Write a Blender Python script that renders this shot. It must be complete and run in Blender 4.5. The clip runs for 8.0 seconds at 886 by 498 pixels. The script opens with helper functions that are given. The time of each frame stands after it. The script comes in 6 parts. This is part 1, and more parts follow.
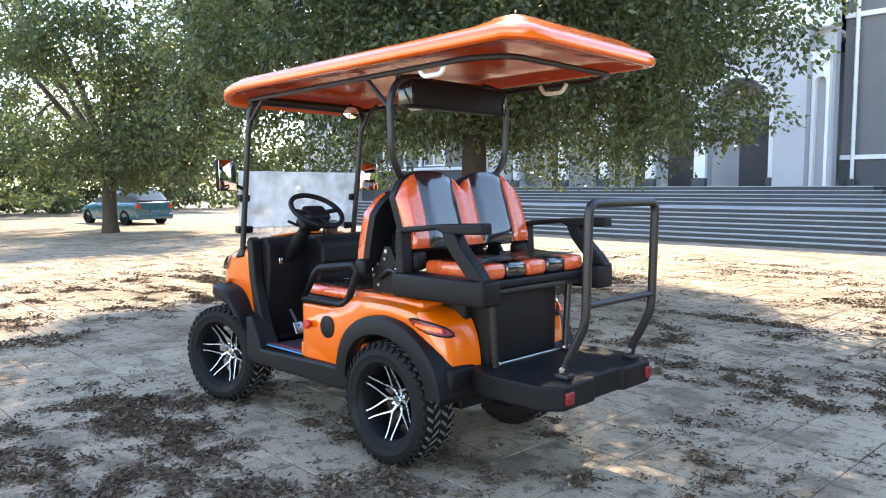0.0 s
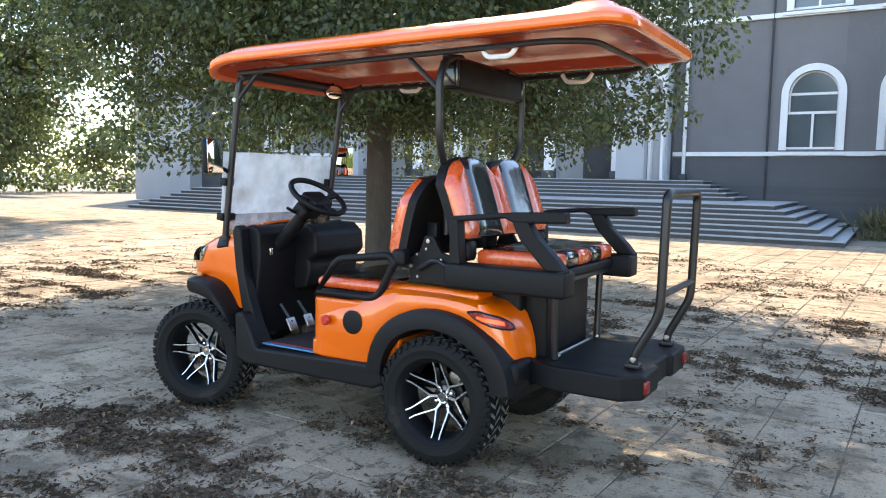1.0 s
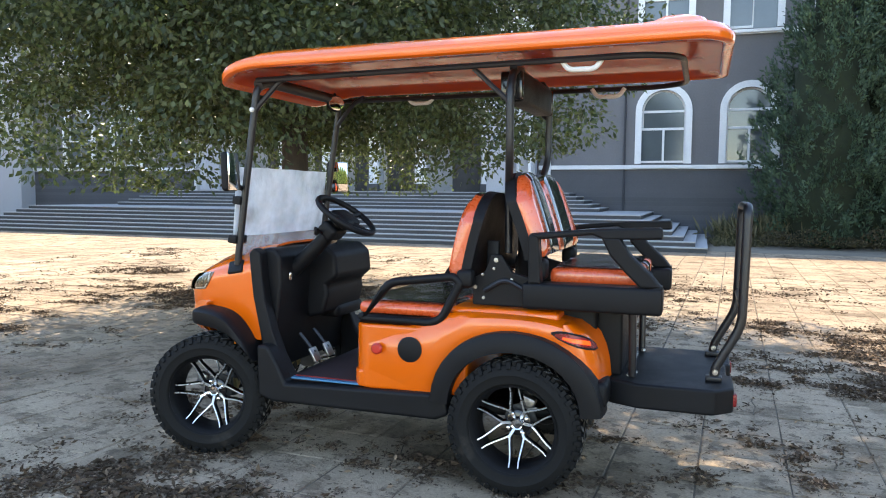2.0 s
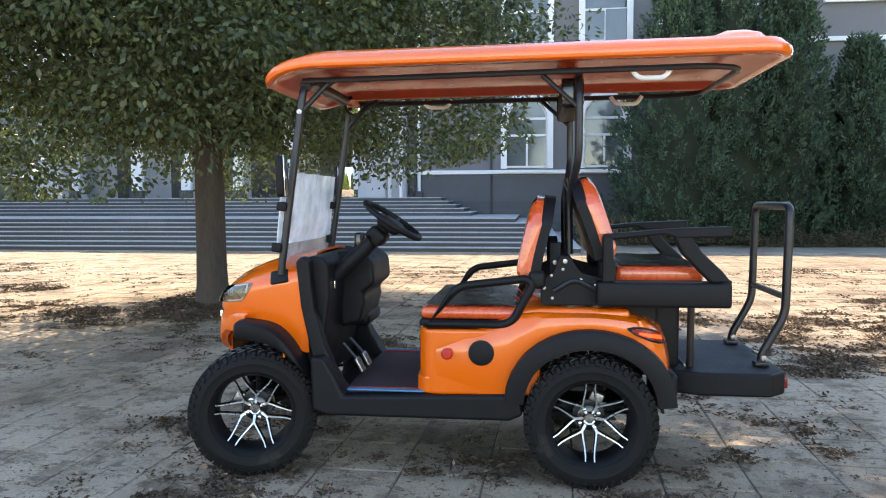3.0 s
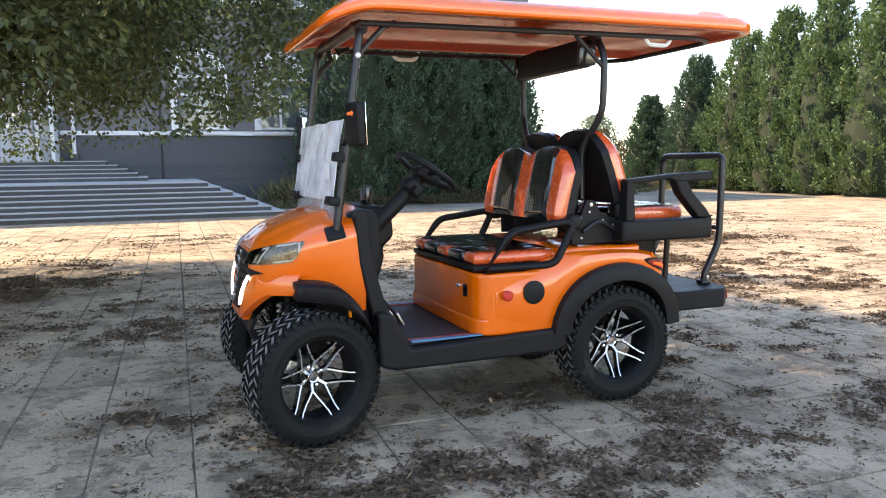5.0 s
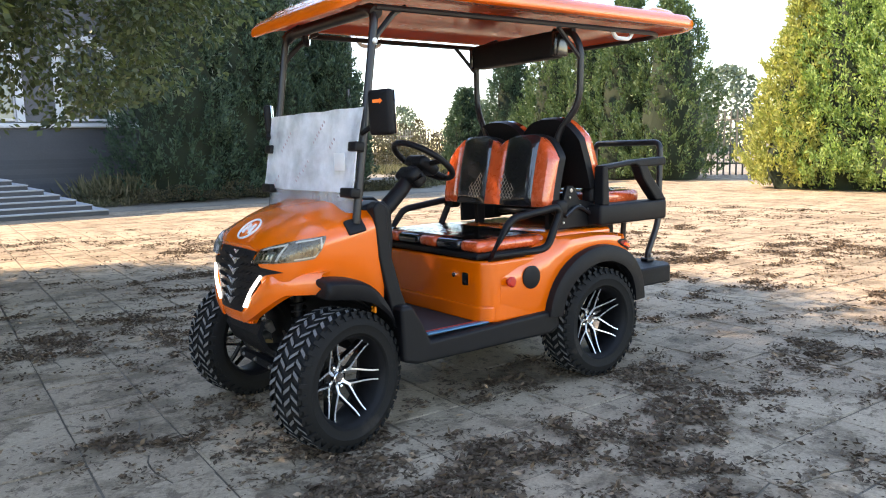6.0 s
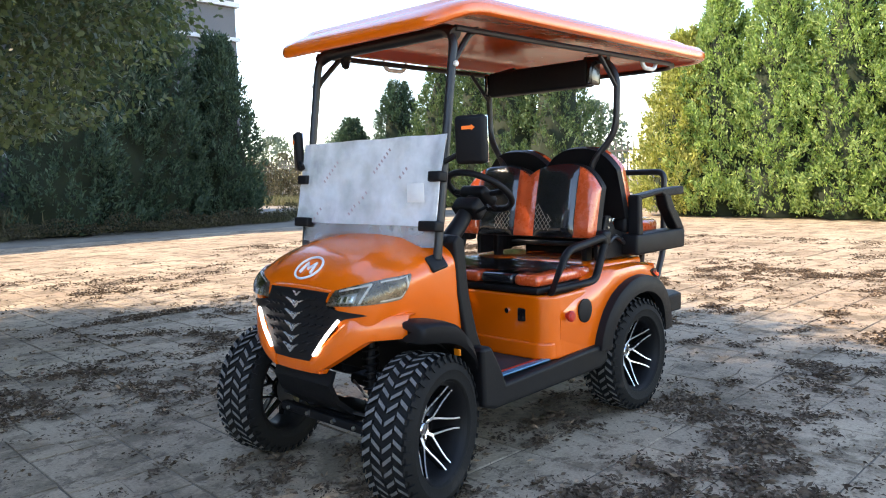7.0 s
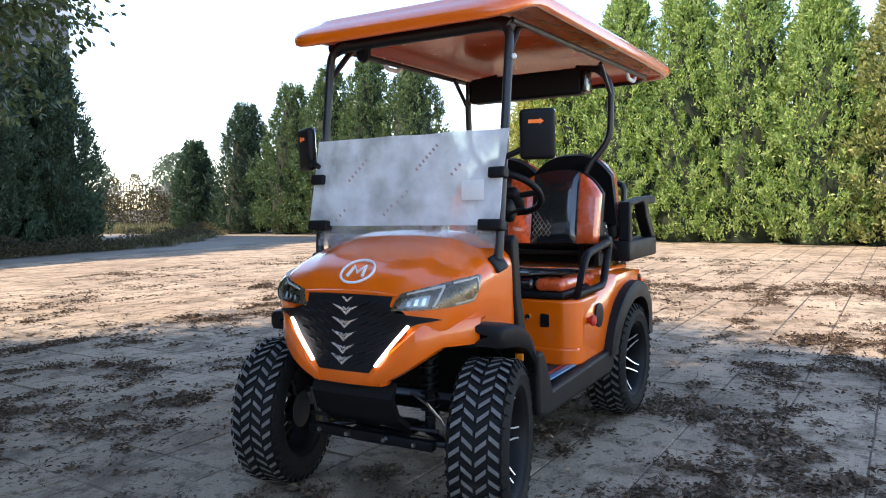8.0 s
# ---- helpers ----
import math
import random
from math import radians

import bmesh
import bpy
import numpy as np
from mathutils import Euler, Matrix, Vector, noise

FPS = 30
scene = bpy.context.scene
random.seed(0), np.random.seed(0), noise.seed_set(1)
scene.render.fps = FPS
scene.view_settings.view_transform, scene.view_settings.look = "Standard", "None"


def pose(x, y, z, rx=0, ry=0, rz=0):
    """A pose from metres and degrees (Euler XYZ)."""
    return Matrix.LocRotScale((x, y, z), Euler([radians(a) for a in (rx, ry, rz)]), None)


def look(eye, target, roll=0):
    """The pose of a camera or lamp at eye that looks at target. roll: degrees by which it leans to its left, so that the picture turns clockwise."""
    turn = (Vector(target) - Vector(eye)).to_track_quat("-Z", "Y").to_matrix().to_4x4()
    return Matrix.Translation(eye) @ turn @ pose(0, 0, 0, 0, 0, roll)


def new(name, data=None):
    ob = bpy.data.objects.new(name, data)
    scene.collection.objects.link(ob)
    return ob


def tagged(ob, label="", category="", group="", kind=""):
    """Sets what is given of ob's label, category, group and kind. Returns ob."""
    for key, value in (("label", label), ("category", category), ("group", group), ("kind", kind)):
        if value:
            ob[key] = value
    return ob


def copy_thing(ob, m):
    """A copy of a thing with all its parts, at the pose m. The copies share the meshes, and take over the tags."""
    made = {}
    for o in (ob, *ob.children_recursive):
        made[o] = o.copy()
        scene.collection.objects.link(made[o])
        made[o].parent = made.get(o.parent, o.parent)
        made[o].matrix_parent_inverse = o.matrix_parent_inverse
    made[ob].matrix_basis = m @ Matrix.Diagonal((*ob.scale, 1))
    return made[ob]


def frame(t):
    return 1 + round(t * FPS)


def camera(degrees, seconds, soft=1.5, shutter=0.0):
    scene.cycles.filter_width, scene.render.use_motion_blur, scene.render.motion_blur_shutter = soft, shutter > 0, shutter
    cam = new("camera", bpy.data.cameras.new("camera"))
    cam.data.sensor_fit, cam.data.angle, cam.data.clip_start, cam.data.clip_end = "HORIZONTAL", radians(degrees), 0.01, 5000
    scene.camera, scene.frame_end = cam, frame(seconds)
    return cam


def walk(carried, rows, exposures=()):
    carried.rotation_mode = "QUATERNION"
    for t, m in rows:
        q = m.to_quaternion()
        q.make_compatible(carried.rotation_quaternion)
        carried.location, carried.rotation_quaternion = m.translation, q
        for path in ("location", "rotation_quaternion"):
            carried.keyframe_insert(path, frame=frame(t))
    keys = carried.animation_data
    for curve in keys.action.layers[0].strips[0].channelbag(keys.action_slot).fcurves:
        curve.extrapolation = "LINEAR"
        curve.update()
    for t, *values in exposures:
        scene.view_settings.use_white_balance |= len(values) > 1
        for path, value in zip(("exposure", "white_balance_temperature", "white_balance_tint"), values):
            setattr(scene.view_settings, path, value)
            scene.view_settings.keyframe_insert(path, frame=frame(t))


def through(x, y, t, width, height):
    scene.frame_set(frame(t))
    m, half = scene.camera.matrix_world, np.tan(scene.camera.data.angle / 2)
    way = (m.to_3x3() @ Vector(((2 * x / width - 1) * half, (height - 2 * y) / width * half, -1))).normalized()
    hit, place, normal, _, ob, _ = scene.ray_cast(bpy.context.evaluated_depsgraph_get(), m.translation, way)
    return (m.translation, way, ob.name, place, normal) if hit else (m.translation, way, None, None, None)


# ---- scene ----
cam = camera(62.0, 8.0, soft=1.05)
PATH = [
    (0, (-3.614, 2.932, 1.401), (-2.209, 1.519, 1.237), -0.1),
    (0.5, (-3.126, 3.183, 1.391), (-1.871, 1.635, 1.22), 0.9),
    (1, (-2.658, 3.475, 1.383), (-1.62, 1.777, 1.192), 1.0),
    (1.5, (-2.142, 3.609, 1.383), (-1.289, 1.808, 1.212), 0.7),
    (3, (-0.568, 4.016, 1.373), (-0.322, 2.036, 1.239), -0.2),
    (3.5, (-0.032, 4.026, 1.362), (-0.003, 2.031, 1.226), -0.7),
    (4, (0.493, 4.044, 1.363), (0.246, 2.064, 1.216), -0.6),
    (4.5, (1.015, 3.985, 1.333), (0.529, 2.058, 1.111), -0.4),
    (5, (1.520, 3.845, 1.314), (0.780, 2.001, 1.079), -0.6),
    (6.5, (2.674, 2.962, 1.327), (1.334, 1.499, 1.076), -1.6),
    (7, (2.905, 2.545, 1.338), (1.45, 1.188, 1.144), -1.5),
    (7.5, (3.174, 2.139, 1.316), (1.56, 0.965, 1.182), -0.7),
    (8, (3.312, 1.718, 1.228), (1.586, 0.716, 1.102), -1.2),
]
walk(cam, [(t, look(eye, target, roll)) for t, eye, target, roll in PATH], [(0.0, 2.6, 7100, 11), (1.5, 2.25, 7200, 11), (3.0, 2.25, 7300, 12), (4.2, 2.15, 7600, 14), (5.0, 2.3, 7700, 15), (6.5, 2.3, 7400, 14), (7.0, 2.2, 7100, 14), (8.0, 1.9, 6800, 16)])

# ---- world, sun, exposure ----
SUN_AZ, SUN_EL = 42.0, 47.0          # degrees from -y towards +x, and above the horizon
to_sun = Vector((math.sin(radians(SUN_AZ)) * math.cos(radians(SUN_EL)), -math.cos(radians(SUN_AZ)) * math.cos(radians(SUN_EL)), math.sin(radians(SUN_EL))))
world = bpy.data.worlds.new("sky")
scene.world = world
world.use_nodes = True
wn, wl = world.node_tree.nodes, world.node_tree.links
sky = wn.new("ShaderNodeTexSky")
sky.sky_type, sky.sun_disc = "NISHITA", False
sky.sun_elevation, sky.sun_rotation = radians(SUN_EL), math.atan2(to_sun.x, to_sun.y)
sky.air_density, sky.dust_density, sky.ozone_density = 1.0, 0.05, 1.2
wn["Background"].inputs["Strength"].default_value = 0.15
wl.new(sky.outputs[0], wn["Background"].inputs["Color"])
sun = new("sun", bpy.data.lights.new("sun", "SUN"))
sun.data.energy, sun.data.angle, sun.data.color = 2.6, radians(0.53), (1.0, 0.88, 0.70)
sun.matrix_world = look(to_sun * 60, (0, 0, 0))


# ---- helpers ----
def part(name, bm, material, parent=None, label="", smooth=True, bevel=0.0):
    """Link a bmesh as one mesh object."""
    bmesh.ops.recalc_face_normals(bm, faces=bm.faces)
    me = bpy.data.meshes.new(name)
    bm.to_mesh(me)
    bm.free()
    return from_mesh(name, me, material, parent, label, smooth, bevel)


def from_mesh(name, me, material, parent=None, label="", smooth=True, bevel=0.0):
    ob = new(name, me)
    me.materials.append(material)
    if smooth:
        me.polygons.foreach_set("use_smooth", [True] * len(me.polygons))
        me.set_sharp_from_angle(angle=radians(38))
    if bevel:
        mod = ob.modifiers.new("bevel", "BEVEL")
        mod.width, mod.segments, mod.limit_method, mod.angle_limit = bevel, 2, "ANGLE", radians(40)
        mod.harden_normals = smooth
    ob.parent = parent
    if label:
        tagged(ob, label=label)
    return ob


def empty(name, at=(0, 0, 0), parent=None):
    ob = new(name)
    ob.location, ob.empty_display_size, ob.parent = at, 0.2, parent
    return ob


def add_box(bm, lo, hi, m=None):
    vs = [bm.verts.new((x, y, z)) for x in (lo[0], hi[0]) for y in (lo[1], hi[1]) for z in (lo[2], hi[2])]
    if m is not None:
        for v in vs:
            v.co = m @ v.co
    for q in ((0, 1, 3, 2), (4, 6, 7, 5), (0, 4, 5, 1), (2, 3, 7, 6), (0, 2, 6, 4), (1, 5, 7, 3)):
        bm.faces.new([vs[i] for i in q])
    return vs


def box(lo, hi, m=None):
    bm = bmesh.new()
    add_box(bm, lo, hi, m)
    return bm


def soft_box(lo, hi, r, n=3, m=None):
    """A box with rounded edges."""
    bm = box(lo, hi)
    bmesh.ops.bevel(bm, geom=bm.edges[:], offset=r, segments=n, profile=0.5, affect="EDGES", clamp_overlap=True)
    if m is not None:
        bm.transform(m)
    return bm


def rounded(pts, r, n=5):
    """A polyline with its inner corners rounded."""
    pts = [Vector(p) for p in pts]
    out = [pts[0]]
    for a, b, c in zip(pts, pts[1:], pts[2:]):
        d = min(r, (a - b).length * 0.48, (c - b).length * 0.48)
        p, q = b + (a - b).normalized() * d, b + (c - b).normalized() * d
        for i in range(n + 1):
            t = i / n
            out.append(p.lerp(b, t).lerp(b.lerp(q, t), t))
    return out + [pts[-1]]


def add_tube(bm, pts, r, seg=10, closed=False):
    """Sweep a round section along points; r may be a function of the share of the way."""
    pts = [Vector(p) for p in pts]
    rings, up = [], None
    n = len(pts)
    for i, p in enumerate(pts):
        a = pts[(i - 1) % n] if closed or i else p
        b = pts[(i + 1) % n] if closed or i < n - 1 else p
        d = (b - a).normalized()
        if up is None:
            up = d.orthogonal().normalized()
        up = (up - d * up.dot(d)).normalized()
        side = d.cross(up)
        rad = r(i / max(1, n - 1)) if callable(r) else r
        rings.append([bm.verts.new(p + (up * math.cos(2 * math.pi * k / seg) + side * math.sin(2 * math.pi * k / seg)) * rad) for k in range(seg)])
    pairs = list(zip(rings, rings[1:])) + ([(rings[-1], rings[0])] if closed else [])
    for a, b in pairs:
        for k in range(seg):
            bm.faces.new((a[k], a[(k + 1) % seg], b[(k + 1) % seg], b[k]))
    if not closed:
        bm.faces.new(rings[0][::-1])
        bm.faces.new(rings[-1])


def tube(pts, r, seg=10, closed=False):
    bm = bmesh.new()
    add_tube(bm, pts, r, seg, closed)
    return bm


def add_prism(bm, outline, y0, y1, plane="xz"):
    """Extrude an outline given in one plane along the third axis."""
    def at(p, d):
        return {"xz": (p[0], d, p[1]), "xy": (p[0], p[1], d), "yz": (d, p[0], p[1])}[plane]
    a = [bm.verts.new(at(p, y0)) for p in outline]
    b = [bm.verts.new(at(p, y1)) for p in outline]
    bm.faces.new(a)
    bm.faces.new(b[::-1])
    for i in range(len(a)):
        j = (i + 1) % len(a)
        bm.faces.new((a[i], b[i], b[j], a[j]))


def prism(outline, y0, y1, plane="xz"):
    bm = bmesh.new()
    add_prism(bm, outline, y0, y1, plane)
    return bm


def add_lathe(bm, profile, seg=40, m=None, close=False, cap=True):
    """Turn a profile of (radius, along) round the y axis."""
    rings = []
    for rad, y in profile:
        rings.append([bm.verts.new((rad * math.cos(2 * math.pi * k / seg), y, rad * math.sin(2 * math.pi * k / seg))) for k in range(seg)])
        if m is not None:
            for v in rings[-1]:
                v.co = m @ v.co
    for a, b in list(zip(rings, rings[1:])) + ([(rings[-1], rings[0])] if close else []):
        for k in range(seg):
            bm.faces.new((a[k], a[(k + 1) % seg], b[(k + 1) % seg], b[k]))
    if cap and not close:
        for ring in (rings[0], rings[-1]):
            if profile[0 if ring is rings[0] else -1][0] > 1e-4:
                bm.faces.new(ring)


def lathe(profile, seg=40, m=None, close=False, cap=True):
    bm = bmesh.new()
    add_lathe(bm, profile, seg, m, close, cap)
    return bm


def loft(sections, cap=True):
    """Skin a row of sections with equal numbers of points."""
    bm = bmesh.new()
    rows = [[bm.verts.new(p) for p in s] for s in sections]
    for a, b in zip(rows, rows[1:]):
        for k in range(len(a) - 1):
            bm.faces.new((a[k], a[k + 1], b[k + 1], b[k]))
    return bm


# ---- materials ----
def material(name, base, rough=0.5, metal=0.0, vary=0.12, scale=6.0, fine=60.0, bump=0.1, second=None, share=0.5, coat=0.0, spec=0.5, rvary=0.1, random_tone=0.0, stretch=(1, 1, 1), placed=False):
    """Principled surface with large and fine variation; second: a colour that stains it in patches."""
    ma = bpy.data.materials.new(name)
    ma.use_nodes = True
    nt = ma.node_tree
    n, l = nt.nodes, nt.links
    p = n["Principled BSDF"]
    p.inputs["Metallic"].default_value = metal
    p.inputs["Coat Weight"].default_value = coat
    p.inputs["Coat Roughness"].default_value = 0.04
    p.inputs["Specular IOR Level"].default_value = spec
    co = n.new("ShaderNodeTexCoord")
    mp = n.new("ShaderNodeMapping")
    mp.inputs["Scale"].default_value = stretch
    if placed:
        l.new(n.new("ShaderNodeNewGeometry").outputs["Position"], mp.inputs["Vector"])
    else:
        l.new(co.outputs["Object"], mp.inputs["Vector"])
    big, small = n.new("ShaderNodeTexNoise"), n.new("ShaderNodeTexNoise")
    big.inputs["Scale"].default_value, small.inputs["Scale"].default_value = scale, fine
    big.inputs["Detail"].default_value, small.inputs["Detail"].default_value = 4, 3
    for t in (big, small):
        l.new(mp.outputs[0], t.inputs["Vector"])
    mean = n.new("ShaderNodeMath")
    mean.operation = "MULTIPLY_ADD"
    mean.inputs[1].default_value, mean.inputs[2].default_value = 0.5, 0.0
    l.new(small.outputs["Fac"], mean.inputs[0])
    both = n.new("ShaderNodeMath")
    both.operation = "MULTIPLY_ADD"
    both.inputs[1].default_value = 0.5
    l.new(big.outputs["Fac"], both.inputs[0])
    l.new(mean.outputs[0], both.inputs[2])
    tone = n.new("ShaderNodeMapRange")
    tone.inputs["From Min"].default_value, tone.inputs["From Max"].default_value = 0.3, 0.7
    tone.inputs["To Min"].default_value, tone.inputs["To Max"].default_value = 1 - vary, 1 + vary
    l.new(both.outputs[0], tone.inputs["Value"])
    value = tone.outputs[0]
    if random_tone:
        info = n.new("ShaderNodeObjectInfo")
        rt = n.new("ShaderNodeMapRange")
        rt.inputs["To Min"].default_value, rt.inputs["To Max"].default_value = 1 - random_tone, 1 + random_tone
        l.new(info.outputs["Random"], rt.inputs["Value"])
        isl = n.new("ShaderNodeNewGeometry")
        ri = n.new("ShaderNodeMapRange")
        ri.inputs["To Min"].default_value, ri.inputs["To Max"].default_value = 1 - random_tone, 1 + random_tone
        l.new(isl.outputs["Random Per Island"], ri.inputs["Value"])
        m1, m2 = n.new("ShaderNodeMath"), n.new("ShaderNodeMath")
        m1.operation = m2.operation = "MULTIPLY"
        l.new(rt.outputs[0], m1.inputs[0])
        l.new(ri.outputs[0], m1.inputs[1])
        l.new(m1.outputs[0], m2.inputs[0])
        l.new(value, m2.inputs[1])
        value = m2.outputs[0]
    colour = n.new("ShaderNodeRGB")
    colour.outputs[0].default_value = (*base, 1)
    col = colour.outputs[0]
    if second:
        patch = n.new("ShaderNodeTexNoise")
        patch.inputs["Scale"].default_value, patch.inputs["Detail"].default_value, patch.inputs["Roughness"].default_value = scale * 0.6, 7, 0.62
        l.new(mp.outputs[0], patch.inputs["Vector"])
        ramp = n.new("ShaderNodeMapRange")
        ramp.inputs["From Min"].default_value, ramp.inputs["From Max"].default_value = share - 0.06, share + 0.09
        l.new(patch.outputs["Fac"], ramp.inputs["Value"])
        mx = n.new("ShaderNodeMix")
        mx.data_type = "RGBA"
        mx.inputs["B"].default_value = (*second, 1)
        for i in mx.inputs:
            if i.name == "A" and i.type == "RGBA":
                l.new(col, i)
            if i.name == "B" and i.type == "RGBA":
                i.default_value = (*second, 1)
        l.new(ramp.outputs[0], mx.inputs[0])
        col = [o for o in mx.outputs if o.type == "RGBA"][0]
    mul = n.new("ShaderNodeVectorMath")
    mul.operation = "SCALE"
    l.new(col, mul.inputs[0])
    l.new(value, mul.inputs["Scale"])
    l.new(mul.outputs[0], p.inputs["Base Color"])
    rr = n.new("ShaderNodeMapRange")
    rr.inputs["From Min"].default_value, rr.inputs["From Max"].default_value = 0.3, 0.7
    rr.inputs["To Min"].default_value, rr.inputs["To Max"].default_value = max(0.02, rough - rvary), min(1, rough + rvary)
    l.new(both.outputs[0], rr.inputs["Value"])
    l.new(rr.outputs[0], p.inputs["Roughness"])
    if bump:
        bp = n.new("ShaderNodeBump")
        bp.inputs["Strength"].default_value, bp.inputs["Distance"].default_value = bump, 0.01
        l.new(small.outputs["Fac"], bp.inputs["Height"])
        l.new(bp.outputs[0], p.inputs["Normal"])
    return ma


def leaf_material(name, base, other, through=0.45, rough=0.45):
    """Leaves: they shine a little and let light through."""
    ma = bpy.data.materials.new(name)
    ma.use_nodes = True
    n, l = ma.node_tree.nodes, ma.node_tree.links
    p, out = n["Principled BSDF"], n["Material Output"]
    isl = n.new("ShaderNodeNewGeometry")
    ramp = n.new("ShaderNodeValToRGB")
    ramp.color_ramp.elements[0].color, ramp.color_ramp.elements[1].color = (*base, 1), (*other, 1)
    ramp.color_ramp.elements[0].position, ramp.color_ramp.elements[1].position = 0.15, 0.97
    l.new(isl.outputs["Random Per Island"], ramp.inputs[0])
    l.new(ramp.outputs[0], p.inputs["Base Color"])
    p.inputs["Roughness"].default_value = rough
    p.inputs["Specular IOR Level"].default_value = 0.35
    tr = n.new("ShaderNodeBsdfTranslucent")
    up = n.new("ShaderNodeVectorMath")
    up.operation = "MULTIPLY"
    up.inputs[1].default_value = (1.22, 1.42, 0.92)
    l.new(ramp.outputs[0], up.inputs[0])
    l.new(up.outputs[0], tr.inputs["Color"])
    mx = n.new("ShaderNodeMixShader")
    mx.inputs[0].default_value = through
    l.new(p.outputs[0], mx.inputs[1])
    l.new(tr.outputs[0], mx.inputs[2])
    l.new(mx.outputs[0], out.inputs["Surface"])
    return ma


def glow(name, colour, strength):
    ma = bpy.data.materials.new(name)
    ma.use_nodes = True
    p = ma.node_tree.nodes["Principled BSDF"]
    p.inputs["Base Color"].default_value = (*colour, 1)
    p.inputs["Emission Color"].default_value = (*colour, 1)
    p.inputs["Emission Strength"].default_value = strength
    p.inputs["Roughness"].default_value = 0.2
    return ma


def glass(name, colour=(0.9, 0.95, 0.95), rough=0.02, ior=1.5, film=0.0, film_colour=(0.85, 0.87, 0.9), bump=0.0, grain=9.0, swing=0.16):
    """Clear pane; film: share of a milky protective foil lying on it."""
    ma = bpy.data.materials.new(name)
    ma.use_nodes = True
    n, l = ma.node_tree.nodes, ma.node_tree.links
    out = n["Material Output"]
    p = n["Principled BSDF"]
    p.inputs["Base Color"].default_value = (*film_colour, 1)
    p.inputs["Roughness"].default_value = 0.22 if film else rough
    tp, gl, mx = n.new("ShaderNodeBsdfTransparent"), n.new("ShaderNodeBsdfGlossy"), n.new("ShaderNodeMixShader")
    tp.inputs["Color"].default_value = (*colour, 1)
    gl.inputs["Roughness"].default_value = rough
    fr = n.new("ShaderNodeFresnel")
    fr.inputs["IOR"].default_value = ior
    l.new(fr.outputs[0], mx.inputs[0])
    l.new(tp.outputs[0], mx.inputs[1])
    l.new(gl.outputs[0], mx.inputs[2])
    last = mx
    co = n.new("ShaderNodeTexCoord")
    if film:
        tr = n.new("ShaderNodeBsdfTranslucent")
        tr.inputs["Color"].default_value = (*film_colour, 1)
        half = n.new("ShaderNodeMixShader")
        half.inputs[0].default_value = 0.55
        l.new(p.outputs[0], half.inputs[1])
        l.new(tr.outputs[0], half.inputs[2])
        no = n.new("ShaderNodeTexNoise")
        no.inputs["Scale"].default_value, no.inputs["Detail"].default_value = grain, 5
        l.new(co.outputs["Object"], no.inputs["Vector"])
        mr = n.new("ShaderNodeMapRange")
        mr.inputs["From Min"].default_value, mr.inputs["From Max"].default_value = 0.25, 0.75
        mr.inputs["To Min"].default_value, mr.inputs["To Max"].default_value = max(0, film - swing), min(1, film + swing * 0.8)
        l.new(no.outputs["Fac"], mr.inputs["Value"])
        fm = n.new("ShaderNodeMixShader")
        l.new(mr.outputs[0], fm.inputs[0])
        l.new(mx.outputs[0], fm.inputs[1])
        l.new(half.outputs[0], fm.inputs[2])
        last = fm
    if bump:
        no2 = n.new("ShaderNodeTexNoise")
        no2.inputs["Scale"].default_value, no2.inputs["Detail"].default_value = 14, 3
        l.new(co.outputs["Object"], no2.inputs["Vector"])
        bp = n.new("ShaderNodeBump")
        bp.inputs["Strength"].default_value, bp.inputs["Distance"].default_value = bump, 0.02
        l.new(no2.outputs["Fac"], bp.inputs["Height"])
        l.new(bp.outputs[0], p.inputs["Normal"])
        l.new(bp.outputs[0], gl.inputs["Normal"])
    l.new(last.outputs[0], out.inputs["Surface"])
    return ma


